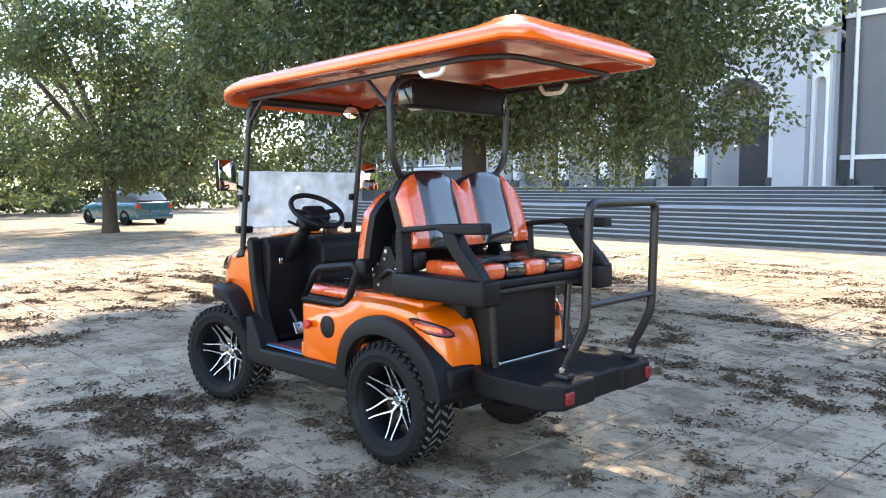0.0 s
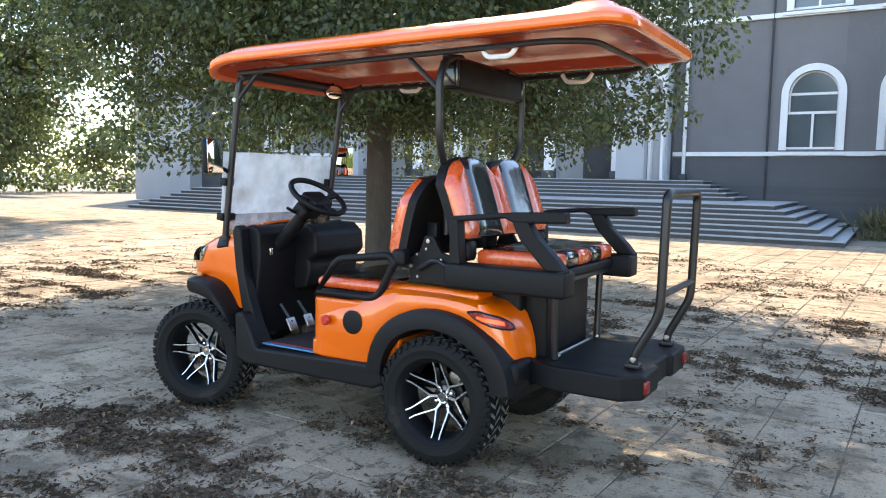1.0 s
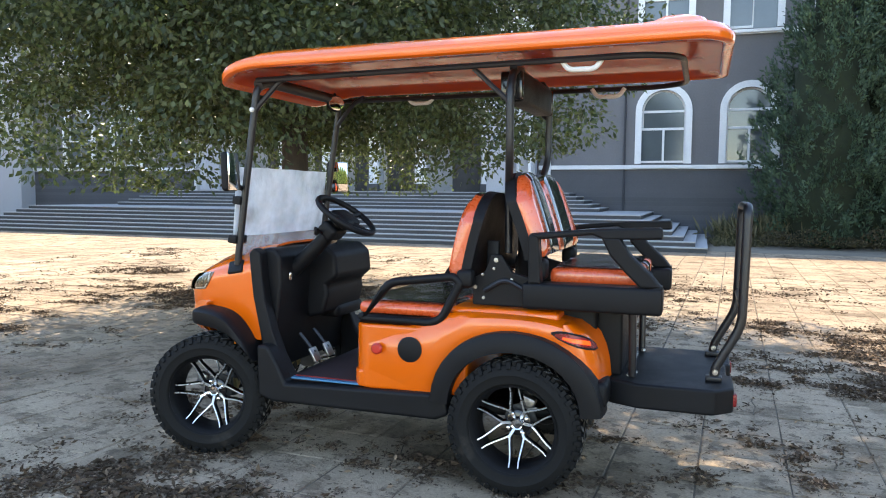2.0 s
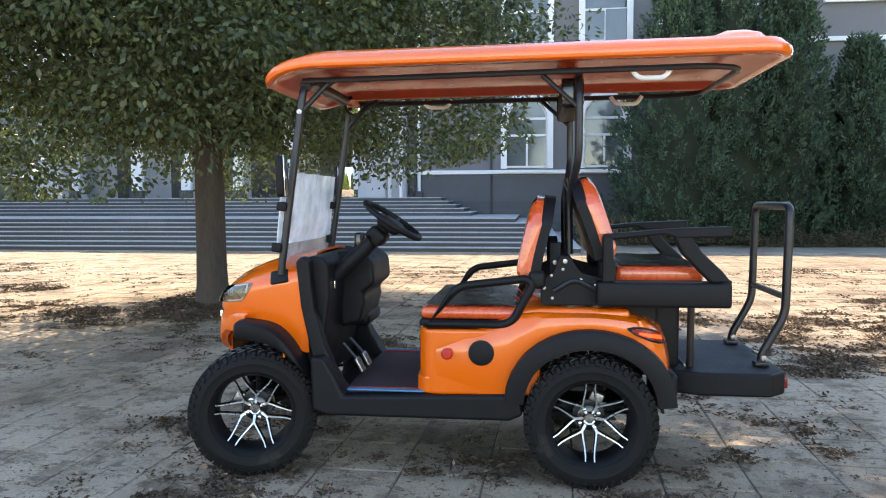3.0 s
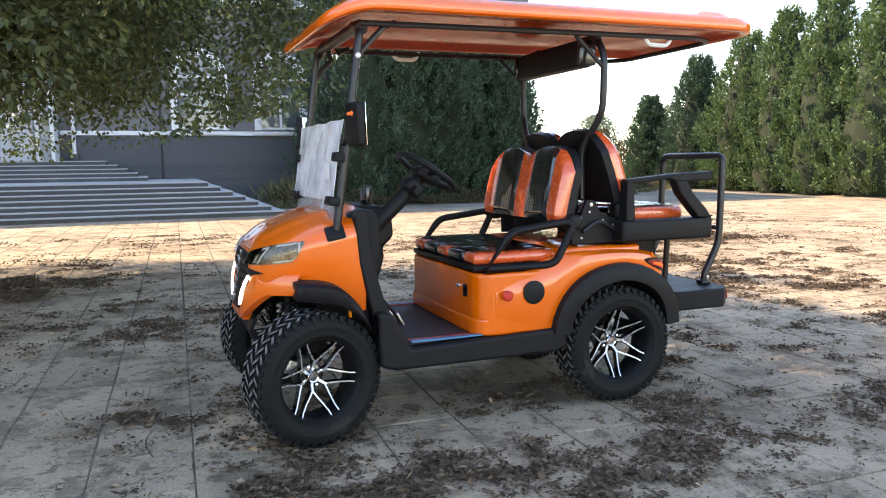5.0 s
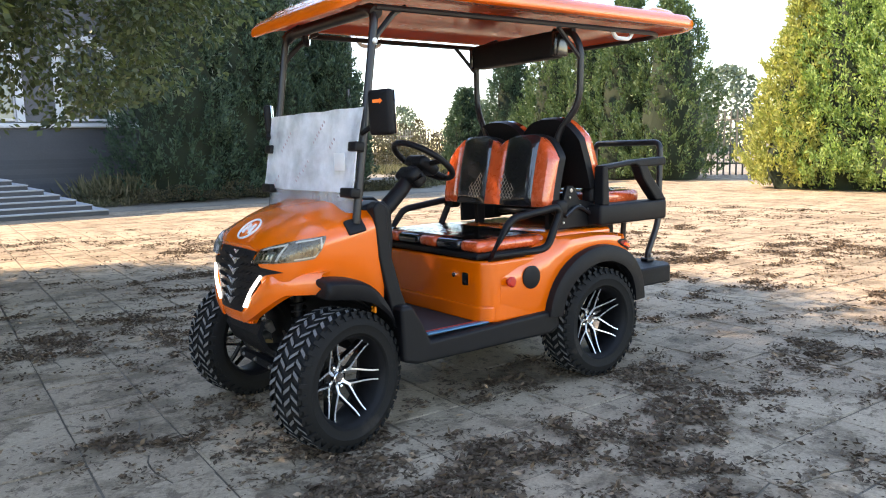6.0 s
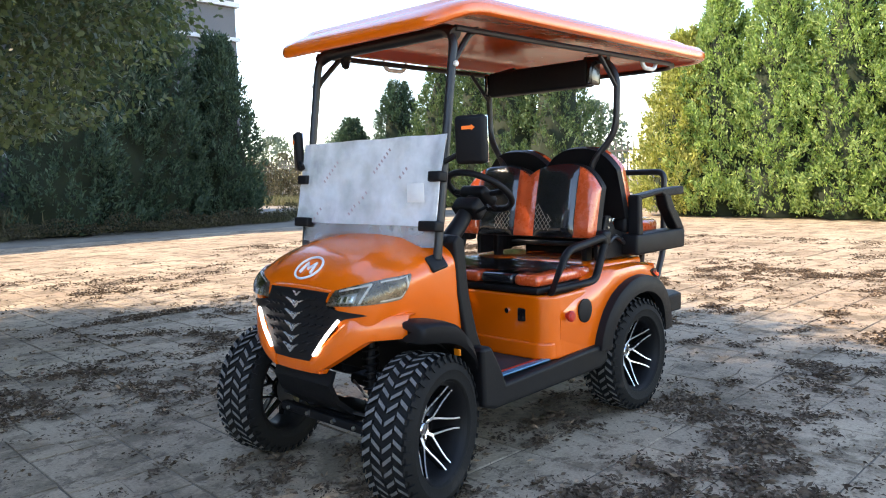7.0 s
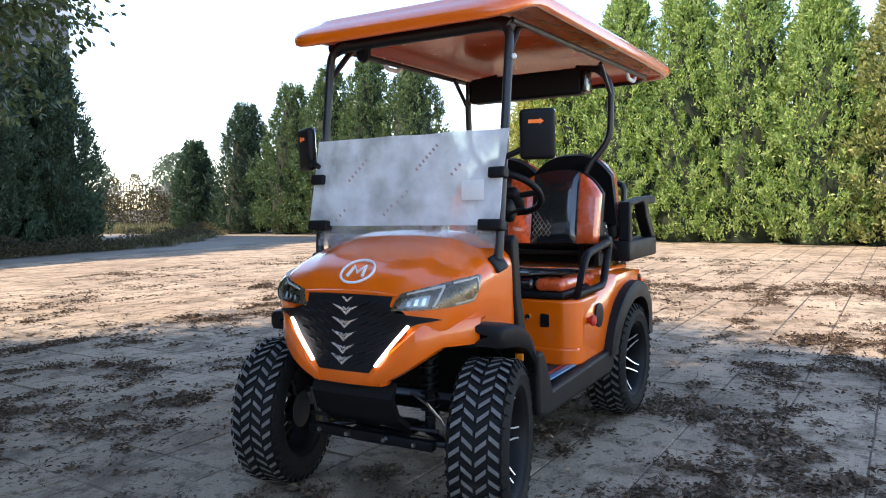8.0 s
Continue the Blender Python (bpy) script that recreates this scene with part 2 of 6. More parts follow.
def paver_material():
    """Worn concrete: dusty grey-tan, with ragged dirt, mossy stains and fine grit."""
    ma = bpy.data.materials.new("concrete_paver")
    ma.use_nodes = True
    n, l = ma.node_tree.nodes, ma.node_tree.links
    p = n["Principled BSDF"]
    geo, info = n.new("ShaderNodeNewGeometry"), n.new("ShaderNodeObjectInfo")

    def cloud(scale, detail, rough, lo, hi, a, b):
        t, m = n.new("ShaderNodeTexNoise"), n.new("ShaderNodeMapRange")
        t.inputs["Scale"].default_value, t.inputs["Detail"].default_value, t.inputs["Roughness"].default_value = scale, detail, rough
        l.new(geo.outputs["Position"], t.inputs["Vector"])
        m.inputs["From Min"].default_value, m.inputs["From Max"].default_value = lo, hi
        m.inputs["To Min"].default_value, m.inputs["To Max"].default_value = a, b
        l.new(t.outputs["Fac"], m.inputs["Value"])
        return m.outputs[0], t.outputs["Fac"]

    def blend(colour, mask, other):
        mx = n.new("ShaderNodeMix")
        mx.data_type = "RGBA"
        sock = [i for i in mx.inputs if i.type == "RGBA"]
        l.new(mask, mx.inputs[0])
        l.new(colour, sock[0])
        sock[1].default_value = (*other, 1)
        return [o for o in mx.outputs if o.type == "RGBA"][0]

    rgb = n.new("ShaderNodeRGB")
    rgb.outputs[0].default_value = (0.400, 0.308, 0.212, 1)
    col = blend(rgb.outputs[0], cloud(0.45, 5, 0.6, 0.42, 0.62, 0.0, 0.65)[0], (0.25, 0.175, 0.115))
    col = blend(col, cloud(1.9, 10, 0.70, 0.50, 0.58, 0.0, 0.68)[0], (0.135, 0.100, 0.062))
    grit, grit_raw = cloud(9, 9, 0.75, 0.535, 0.585, 0.0, 0.72)
    col = blend(col, grit, (0.105, 0.075, 0.050))
    fine, fine_raw = cloud(60, 6, 0.7, 0.3, 0.7, 0.72, 1.26)
    tone, tone2 = n.new("ShaderNodeMapRange"), n.new("ShaderNodeMapRange")
    for t, source in ((tone, info.outputs["Random"]), (tone2, geo.outputs["Random Per Island"])):
        t.inputs["To Min"].default_value, t.inputs["To Max"].default_value = 0.90, 1.10
        l.new(source, t.inputs["Value"])
    for k in (fine, tone.outputs[0], tone2.outputs[0]):
        mul = n.new("ShaderNodeVectorMath")
        mul.operation = "SCALE"
        l.new(col, mul.inputs[0])
        l.new(k, mul.inputs["Scale"])
        col = mul.outputs[0]
    l.new(col, p.inputs["Base Color"])
    p.inputs["Roughness"].default_value, p.inputs["Specular IOR Level"].default_value = 0.85, 0.3
    add = n.new("ShaderNodeMath")
    add.operation = "ADD"
    l.new(grit_raw, add.inputs[0])
    l.new(fine_raw, add.inputs[1])
    bp = n.new("ShaderNodeBump")
    bp.inputs["Strength"].default_value, bp.inputs["Distance"].default_value = 0.8, 0.012
    l.new(add.outputs[0], bp.inputs["Height"])
    l.new(bp.outputs[0], p.inputs["Normal"])
    return ma


ORANGE = material("orange_paint", (0.78, 0.125, 0.0015), 0.24, vary=0.06, scale=3, fine=400, bump=0.015, coat=0.7, rvary=0.06)
ORANGE_LINING = material("orange_lining", (0.62, 0.066, 0.004), 0.22, vary=0.1, scale=5, fine=9, bump=0.2, spec=0.18, coat=0.03)
TREAD_RUBBER = material("dusty_tread_rubber", (0.135, 0.128, 0.120), 0.85, vary=0.3, scale=14, fine=120, bump=0.3)
BLACK = material("black_plastic", (0.007, 0.007, 0.008), 0.5, vary=0.3, scale=8, fine=300, bump=0.15, spec=0.2)
GLOSS_BLACK = material("gloss_black", (0.008, 0.008, 0.009), 0.18, vary=0.2, coat=0.4, bump=0.02)
STEEL_BLACK = material("black_powder_coat", (0.012, 0.012, 0.014), 0.38, vary=0.2, scale=10, fine=500, bump=0.06)
RUBBER = material("tyre_rubber", (0.009, 0.0088, 0.0086), 0.75, vary=0.3, scale=9, fine=120, bump=0.25, second=(0.035, 0.030, 0.025), share=0.68, spec=0.2)
CHROME = material("polished_aluminium", (0.86, 0.86, 0.86), 0.14, metal=1.0, vary=0.05, bump=0.02)
STEEL = material("plain_steel", (0.42, 0.41, 0.39), 0.4, metal=1.0, vary=0.2, bump=0.1)
DARK_STEEL = material("dull_dark_steel", (0.10, 0.10, 0.10), 0.55, metal=0.7, vary=0.3, bump=0.1)
BRASS = material("dull_brass", (0.42, 0.33, 0.16), 0.4, metal=0.8, vary=0.2, bump=0.1)
STITCH = material("tan_stitching", (0.30, 0.24, 0.18), 0.7, vary=0.1)
RED_VINYL = material("orange_red_vinyl", (0.66, 0.095, 0.022), 0.28, vary=0.1, scale=7, fine=38, bump=0.30, coat=1.0)
BLACK_VINYL = material("black_vinyl", (0.014, 0.014, 0.016), 0.16, vary=0.25, scale=7, fine=26, bump=0.22, coat=1.0)
RED_PLASTIC = material("red_plastic", (0.50, 0.022, 0.012), 0.38, vary=0.08, bump=0.03)
RED_DARK = material("dark_red_reflector", (0.20, 0.012, 0.012), 0.3, vary=0.15, bump=0.05)
DULL_CHROME = material("dull_chrome", (0.42, 0.40, 0.37), 0.30, metal=1.0, vary=0.1, bump=0.03)
LAMP_BROWN = material("smoked_reflector", (0.20, 0.165, 0.125), 0.28, metal=0.8, vary=0.3, scale=20, bump=0.05)
WARM_LED = material("pale_light_guide", (0.60, 0.55, 0.48), 0.25, vary=0.08, bump=0.02, coat=0.4)
AMBER = material("amber_lens", (0.85, 0.23, 0.01), 0.2, vary=0.08, bump=0.03, coat=0.4)
MAT_GREY = material("dark_floor_mat", (0.035, 0.022, 0.024), 0.7, vary=0.3, scale=10, fine=200, bump=0.3)
BLUE_TRIM = material("blue_trim", (0.045, 0.17, 0.30), 0.35, vary=0.1, bump=0.03)
WHITE_PLASTIC = material("white_plastic", (0.75, 0.75, 0.73), 0.4, vary=0.06, bump=0.05)
LAMP_GLASS = glass("lamp_lens", (0.95, 0.95, 0.94), ior=1.12)
FOIL = glass("milky_foil", film=0.66, film_colour=(0.93, 0.94, 0.96), bump=0.7, grain=6.5, swing=0.42)
CLEAR = glass("clear_acrylic", (0.93, 0.95, 0.95), film=0.22, bump=0.1)
THIN_WRAP = glass("thin_clear_wrap", (0.97, 0.97, 0.97), 0.08, ior=1.45, bump=0.5)
DRL = glow("white_led", (1.0, 1.0, 1.0), 1.3)
ARROW = glow("amber_led", (0.9, 0.20, 0.04), 0.06)
TAIL = glow("red_led", (1.0, 0.06, 0.01), 0.5)
MIRROR = material("mirror_glass", (0.9, 0.92, 0.93), 0.03, metal=1.0, vary=0.02, bump=0.0, rvary=0.01)

PAVER = paver_material()
SOIL = material("sandy_soil", (0.22, 0.185, 0.14), 0.95, vary=0.25, scale=0.7, fine=30, bump=0.7, second=(0.14, 0.115, 0.085), share=0.55)
LITTER = material("dry_leaf_litter", (0.105, 0.071, 0.046), 0.9, spec=0.2, vary=0.3, scale=9, fine=40, bump=0.2, random_tone=0.35)
LITTER_PALE = material("pale_fallen_leaf", (0.20, 0.135, 0.085), 0.9, spec=0.2, vary=0.3, scale=9, fine=40, bump=0.2, random_tone=0.5)
BRICK = material("grey_brick", (0.160, 0.157, 0.160), 0.85, vary=0.14, scale=1.2, fine=20, bump=0.3, random_tone=0.08)
BRICK_LOW = material("dark_grey_brick", (0.078, 0.079, 0.085), 0.8, vary=0.16, scale=1.2, fine=20, bump=0.35, random_tone=0.1)
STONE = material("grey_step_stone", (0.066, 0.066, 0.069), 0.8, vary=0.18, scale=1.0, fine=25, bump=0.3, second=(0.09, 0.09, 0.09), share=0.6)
# skylight on the treads is put into this paler stone; risers stay dark
SKYLIT_TREAD = material("skylit_tread_stone", (0.37, 0.37, 0.37), 0.7, vary=0.15, scale=1.5, fine=25, bump=0.2)
PLASTER = material("grey_plaster", (0.40, 0.405, 0.42), 0.85, vary=0.1, scale=0.8, fine=25, bump=0.2)
WHITE = material("white_render", (0.74, 0.74, 0.73), 0.75, vary=0.1, scale=1.2, fine=25, bump=0.15)
PANE = material("dark_window_glass", (0.10, 0.12, 0.13), 0.06, vary=0.3, scale=0.7, bump=0.0, spec=0.8)
DARK_IN = material("dark_interior", (0.05, 0.05, 0.055), 0.9, vary=0.2)
BARK = material("brown_bark", (0.066, 0.050, 0.038), 0.95, vary=0.35, scale=6, fine=30, bump=0.9, stretch=(1, 1, 0.25))
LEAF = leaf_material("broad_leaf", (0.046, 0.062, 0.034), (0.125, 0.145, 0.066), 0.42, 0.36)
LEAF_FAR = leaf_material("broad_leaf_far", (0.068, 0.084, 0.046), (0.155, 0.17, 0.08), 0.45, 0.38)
JUNIPER = leaf_material("juniper_spray", (0.13, 0.205, 0.058), (0.44, 0.51, 0.18), 0.35, 0.6)
JUNIPER_DRY = leaf_material("yellowing_juniper_spray", (0.15, 0.175, 0.058), (0.45, 0.42, 0.17), 0.35, 0.6)
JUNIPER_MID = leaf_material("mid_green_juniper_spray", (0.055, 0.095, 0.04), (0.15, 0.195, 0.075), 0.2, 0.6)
JOINT = material("dark_joint_soil", (0.115, 0.090, 0.064), 0.95, vary=0.3, scale=3, fine=60, bump=0.4, second=(0.20, 0.165, 0.125), share=0.56, placed=True)
SPOKE_SILVER = material("machined_spoke_face", (0.72, 0.72, 0.73), 0.30, metal=0.75, vary=0.06, bump=0.02)
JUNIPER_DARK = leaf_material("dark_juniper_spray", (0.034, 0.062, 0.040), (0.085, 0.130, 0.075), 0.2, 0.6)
# near-black: the shade deep inside the crowns is put into this colour
JUNIPER_CORE = material("painted_crown_shade", (0.018, 0.026, 0.010), 0.95, vary=0.4, scale=3, fine=12, bump=0.6)
YELLOW_LEAF = leaf_material("yellow_green_leaf", (0.22, 0.235, 0.06), (0.55, 0.50, 0.16), 0.3, 0.6)
GRASS = leaf_material("dry_grass", (0.070, 0.070, 0.036), (0.23, 0.19, 0.115), 0.3, 0.7)
DRY_SHRUB = leaf_material("dry_shrub_leaf", (0.040, 0.036, 0.020), (0.125, 0.098, 0.055), 0.3, 0.7)
# distance haze is put into this greyer, paler leaf colour
FAR_LEAF = leaf_material("haze_tinted_leaf", (0.10, 0.125, 0.095), (0.18, 0.21, 0.15), 0.2, 0.8)
CAR_BLUE = material("teal_car_paint", (0.016, 0.105, 0.145), 0.25, vary=0.06, coat=0.8, bump=0.01)
FENCE_GREY = material("grey_fence_paint", (0.12, 0.115, 0.105), 0.6, vary=0.2)


# ---- ground ----
def ground_height(x, y):
    """The plaza is level; the soil swells a little round the tree."""
    d = math.hypot(x - 3.45, y + 4.8)
    return 0.10 * math.exp(-(d / 0.9) ** 2)


def build_ground():
    bm = bmesh.new()
    xs = [-900, -300, -120, -60] + [-40 + 2 * i for i in range(41)] + [60, 120, 300, 900]
    ys = [-900, -300, -120, -60] + [-40 + 2 * i for i in range(31)] + [40, 90, 300, 900]
    grid = [[bm.verts.new((x, y, -0.03)) for y in ys] for x in xs]
    for i in range(len(xs) - 1):
        for j in range(len(ys) - 1):
            bm.faces.new((grid[i][j], grid[i + 1][j], grid[i + 1][j + 1], grid[i][j + 1]))
    return tagged(part("ground", bm, SOIL, smooth=False), "sandy grey-brown soil under and around the paved plaza", "ground", kind="structure")


ground = build_ground()

# ---- school-like grey brick building with a portico and wide steps ----
FY = -22.2                       # its front wall
XR, XL, XC = -12.6, 31.6, 10.9   # right corner, left corner, middle axis
PZ = 1.45                        # height of the platform before the doors
H_WALL = 10.6

building = empty("building", (XC, FY, 0))
tagged(building, "grey brick two-storey building with white-framed arched windows", "building")
building.matrix_world = Matrix.Translation((XC, FY, 0))


def bpart(name, bm, ma, label="", parent=None, **kw):
    bm.transform(Matrix.Translation((-XC, -FY, 0)))
    return part(name, bm, ma, parent or building, label, **kw)


def wall_with_holes(x0, x1, z0, z1, y0, y1, holes):
    """A wall of blocks round openings (x0, x1, z0, z1, arch): columns between, sills below, lintels above."""
    bm = bmesh.new()
    holes = sorted(holes)
    x = x0
    for a, b, c, d, arch in holes:
        if a > x:
            add_box(bm, (x, y0, z0), (a, y1, z1))
        stack = sorted(h for h in holes if h[0] == a)
        if stack[0] != (a, b, c, d, arch):
            continue
        z = z0
        for _, _, hc, hd, ha in sorted(stack, key=lambda h: h[2]):
            if hc > z:
                add_box(bm, (a, y0, z), (b, y1, hc))
            if ha:
                r, n, mid = (b - a) / 2, 14, (a + b) / 2
                spring = hd - r
                for k in range(n):
                    t0, t1 = math.pi * k / n, math.pi * (k + 1) / n
                    p0, p1 = (mid - r * math.cos(t0), spring + r * math.sin(t0)), (mid - r * math.cos(t1), spring + r * math.sin(t1))
                    add_prism(bm, [p0, p1, (p1[0], hd + 0.02), (p0[0], hd + 0.02)], y0, y1)
                z = hd + 0.02
            else:
                z = hd
        add_box(bm, (a, y0, z), (b, y1, z1))
        x = b
    add_box(bm, (x, y0, z0), (x1, y1, z1))
    return bm


LOW = [(0.52 - 1.62, 0.52), (-2.15 - 1.62, -2.15), (-4.82 - 1.62, -4.82), (-7.5 - 1.62, -7.5)]
LOW_LEFT = [(2 * XC - b, 2 * XC - a) for a, b in LOW[:2]]
SILL, ARCH_TOP, SILL2, TOP2 = 2.45, 5.0, 6.75, 9.2
holes = [(a, b, SILL, ARCH_TOP, True) for a, b in LOW] + [(a, b, SILL2, TOP2, False) for a, b in LOW]
left_holes = [(a, b, SILL, ARCH_TOP, True) for a, b in LOW_LEFT] + [(a, b, SILL2, TOP2, False) for a, b in LOW_LEFT]
bpart("wall", wall_with_holes(XR, 3.9, 2.2, H_WALL, FY - 0.4, FY, holes), BRICK, smooth=False)
bpart("wall", wall_with_holes(2 * XC - 3.9, XL, 2.2, H_WALL, FY - 0.4, FY, left_holes), BRICK, smooth=False)
for x0, x1 in ((XR - 0.06, 3.9), (2 * XC - 3.9, XL + 0.06)):
    bpart("plinth", box((x0 + 0.006, FY - 0.4, 0), (x1, FY + 0.05, 2.2)), BRICK_LOW, "darker grey brick plinth", smooth=False)
    for k in range(15):
        bpart("plinth_course", box((x0, FY + 0.0505, 0.01 + k * 0.146), (x1, FY + 0.062, 0.01 + k * 0.146 + 0.134)), BRICK_LOW, smooth=False)
for x0, x1 in ((XR - 0.1, 3.9), (2 * XC - 3.9, XL + 0.1)):
    bpart("sill_band", box((x0, FY + 0.002, 2.26), (x1, FY + 0.13, 2.40)), WHITE, "white sill band", smooth=False, bevel=0.01)
    bpart("belt_course", box((x0, FY + 0.002, 6.55), (x1, FY + 0.12, 6.70)), WHITE, "white belt course", smooth=False, bevel=0.01)
bpart("eaves", box((XR - 0.35, FY - 14, H_WALL), (XL + 0.35, FY + 0.35, H_WALL + 0.35)), WHITE, "pale eaves slab", smooth=False, bevel=0.02)
bpart("side_wall", box((XR, FY - 13.6, 0), (XR + 0.4, FY - 0.402, H_WALL)), BRICK, smooth=False)
bpart("side_wall", box((XL - 0.4, FY - 13.6, 0), (XL, FY - 0.402, H_WALL)), BRICK, smooth=False)
bpart("back_wall", box((XR + 0.402, FY - 13.6, 0), (XL - 0.402, FY - 13.2, H_WALL)), BRICK, smooth=False)
bpart("end_pavilion", box((27.4, FY + 0.062, 0), (XL + 0.07, FY + 0.8, H_WALL - 0.01)), PLASTER, "pale grey end pavilion", smooth=False)
bpart("corner_band", box((XR - 0.12, FY - 6, 7.80), (XR + 2.6, FY + 0.15, 7.98)), WHITE, "pale band", smooth=False)
bpart("floor_slab", box((XR + 0.45, FY - 13.1, 5.7), (XL - 0.45, FY - 0.6, 5.9)), DARK_IN, smooth=False)


def build_window(x0, x1, z0, z1, arch):
    """A white frame with its bars, a sill and dark panes behind."""
    y = FY - 0.10
    w, mid, r = 0.11, (x0 + x1) / 2, (x1 - x0) / 2
    bm = bmesh.new()
    if arch:
        spring = z1 - r
        out = [(x0 - 0.10, z0)] + [(mid - (r + 0.10) * math.cos(math.pi * k / 16), spring + (r + 0.10) * math.sin(math.pi * k / 16)) for k in range(17)] + [(x1 + 0.10, z0)]
        inn = [(x0 + w, z0)] + [(mid - (r - w) * math.cos(math.pi * k / 16), spring + (r - w) * math.sin(math.pi * k / 16)) for k in range(17)] + [(x1 - w, z0)]
        for k in range(18):
            add_prism(bm, [out[k], out[k + 1], inn[k + 1], inn[k]], FY + 0.004, FY + 0.09)
            add_prism(bm, [(inn[k][0], inn[k][1]), (inn[k + 1][0], inn[k + 1][1]), (mid + (inn[k + 1][0] - mid) * 0.93, inn[k + 1][1] - 0.05 * (0 < k + 1 < 18)), (mid + (inn[k][0] - mid) * 0.93, inn[k][1] - 0.05 * (0 < k < 18))], y - 0.05, y)
    else:
        for a, b in (((x0 - 0.1, z0), (x0 + w, z1)), ((x1 - w, z0), (x1 + 0.1, z1)), ((x0 + w, z1 - w), (x1 - w, z1 + 0.1))):
            add_box(bm, (a[0], FY + 0.004, a[1]), (b[0], FY + 0.08, b[1]))
    bpart("window_frame", bm, WHITE, "white window surround", smooth=False)
    zt = z1 - (r if arch else 0.75)
    for lo, hi in (((x0 + 0.05, y - 0.05, zt - 0.04), (x1 - 0.05, y + 0.02, zt + 0.04)), ((x0 + 0.05, y - 0.05, zt - 0.62), (x1 - 0.05, y + 0.02, zt - 0.54)), ((mid - 0.035, y - 0.048, z0 + 0.08), (mid + 0.035, y + 0.018, zt - 0.58)), ((x0 + 0.1, y - 0.05, z0 + 0.03), (x1 - 0.1, y + 0.02, z0 + 0.10))):
        bpart("glazing_bar", box(lo, hi), WHITE, smooth=False)
    for a, b, c, d in ((x0, mid, z0, zt - 0.58), (mid, x1, z0, zt - 0.58), (x0, x1, zt - 0.58, zt), (x0, x1, zt, z1)):
        ob = bpart("pane", box((a, y - 0.03, c), (b, y - 0.02, d)), PANE, smooth=False)
        ob.rotation_euler = (random.uniform(-0.004, 0.004), 0, random.uniform(-0.006, 0.006))
    bpart("window_back", box((x0 - 0.2, FY - 0.62, z0 - 0.2), (x1 + 0.2, FY - 0.6, z1 + 0.2)), DARK_IN, smooth=False)
    bpart("window_sill", box((x0 - 0.18, FY + 0.134, z0 - 0.16), (x1 + 0.18, FY + 0.2, z0 - 0.06)), WHITE, "white sill", smooth=False, bevel=0.008)


for a, b in LOW + LOW_LEFT:
    build_window(a, b, SILL, ARCH_TOP, True)
    build_window(a, b, SILL2, TOP2, False)
for x in (3.52, 2 * XC - 3.52):
    pipe = bmesh.new()
    add_tube(pipe, [(x, FY + 0.16, H_WALL), (x, FY + 0.16, PZ + 0.2)], 0.06, 12)
    for z in (2.9, 4.6, 6.2, 8.2):
        add_lathe(pipe, [(0.075, -0.03), (0.075, 0.03)], 12, pose(x, FY + 0.16, z, 90, 0, 0))
    bpart("downpipe", pipe, WHITE, "white downpipe")
    bpart("pipe_foot", soft_box((x - 0.12, FY + 0.06, PZ), (x + 0.12, FY + 0.3, PZ + 0.22), 0.02), STONE)
bpart("dark_downpipe", tube([(0.95, FY + 0.09, H_WALL), (0.95, FY + 0.09, 0.1)], 0.035, 8), DARK_IN)

# portico: grey piers, white arches and entablature, recessed porch behind
PY = FY + 0.9
spans = [(5.75, 7.85), (8.25, 9.75), (10.1, 11.7), (12.05, 13.55), (13.95, 16.05)]
bpart("porch_wall", wall_with_holes(3.9, 2 * XC - 3.9, PZ, 6.2, PY - 0.5, PY - 0.1, [(a, b, PZ, 5.0 if i in (0, 4) else 4.7, True) for i, (a, b) in enumerate(spans)]), PLASTER, smooth=False)
for i, (a, b) in enumerate(spans):
    bm = bmesh.new()
    r, mid, top = (b - a) / 2, (a + b) / 2, 5.0 if i in (0, 4) else 4.7
    spring = top - r
    out = [(a - 0.22, PZ)] + [(mid - (r + 0.22) * math.cos(math.pi * k / 16), spring + (r + 0.22) * math.sin(math.pi * k / 16)) for k in range(17)] + [(b + 0.22, PZ)]
    inn = [(a, PZ)] + [(mid - r * math.cos(math.pi * k / 16), spring + r * math.sin(math.pi * k / 16)) for k in range(17)] + [(b, PZ)]
    for k in range(18):
        add_prism(bm, [out[k], out[k + 1], inn[k + 1], inn[k]], PY - 0.098 + 0.003 * (i % 2), PY + 0.06 + 0.006 * (i % 2))
    bpart("arch_surround", bm, WHITE, "white arch surround", smooth=False)
    for xx in (a - 0.17, b + 0.17):
        e = 0.006 * (i % 2)
        bpart("pilaster_base", soft_box((xx - 0.2 - e, PY - 0.09 + e, PZ), (xx + 0.2 + e, PY + 0.16 + e, PZ + 0.28 + e), 0.015), STONE)
        bpart("impost", soft_box((xx - 0.19 - e, PY - 0.09 + e, spring - 0.06 - e), (xx + 0.19 + e, PY + 0.12 + e, spring + 0.06 + e), 0.015), WHITE)
for x0, x1 in ((4.5, 5.45), (2 * XC - 5.45, 2 * XC - 4.5)):
    bpart("pier", box((x0, PY - 0.09, PZ), (x1, PY + 0.5, 6.18)), PLASTER, "grey rendered pier", smooth=False, bevel=0.01)
    bpart("pier_cap", soft_box((x0 - 0.12, PY - 0.09, 6.18), (x1 + 0.12, PY + 0.62, 7.6), 0.03), WHITE, "white pier top")
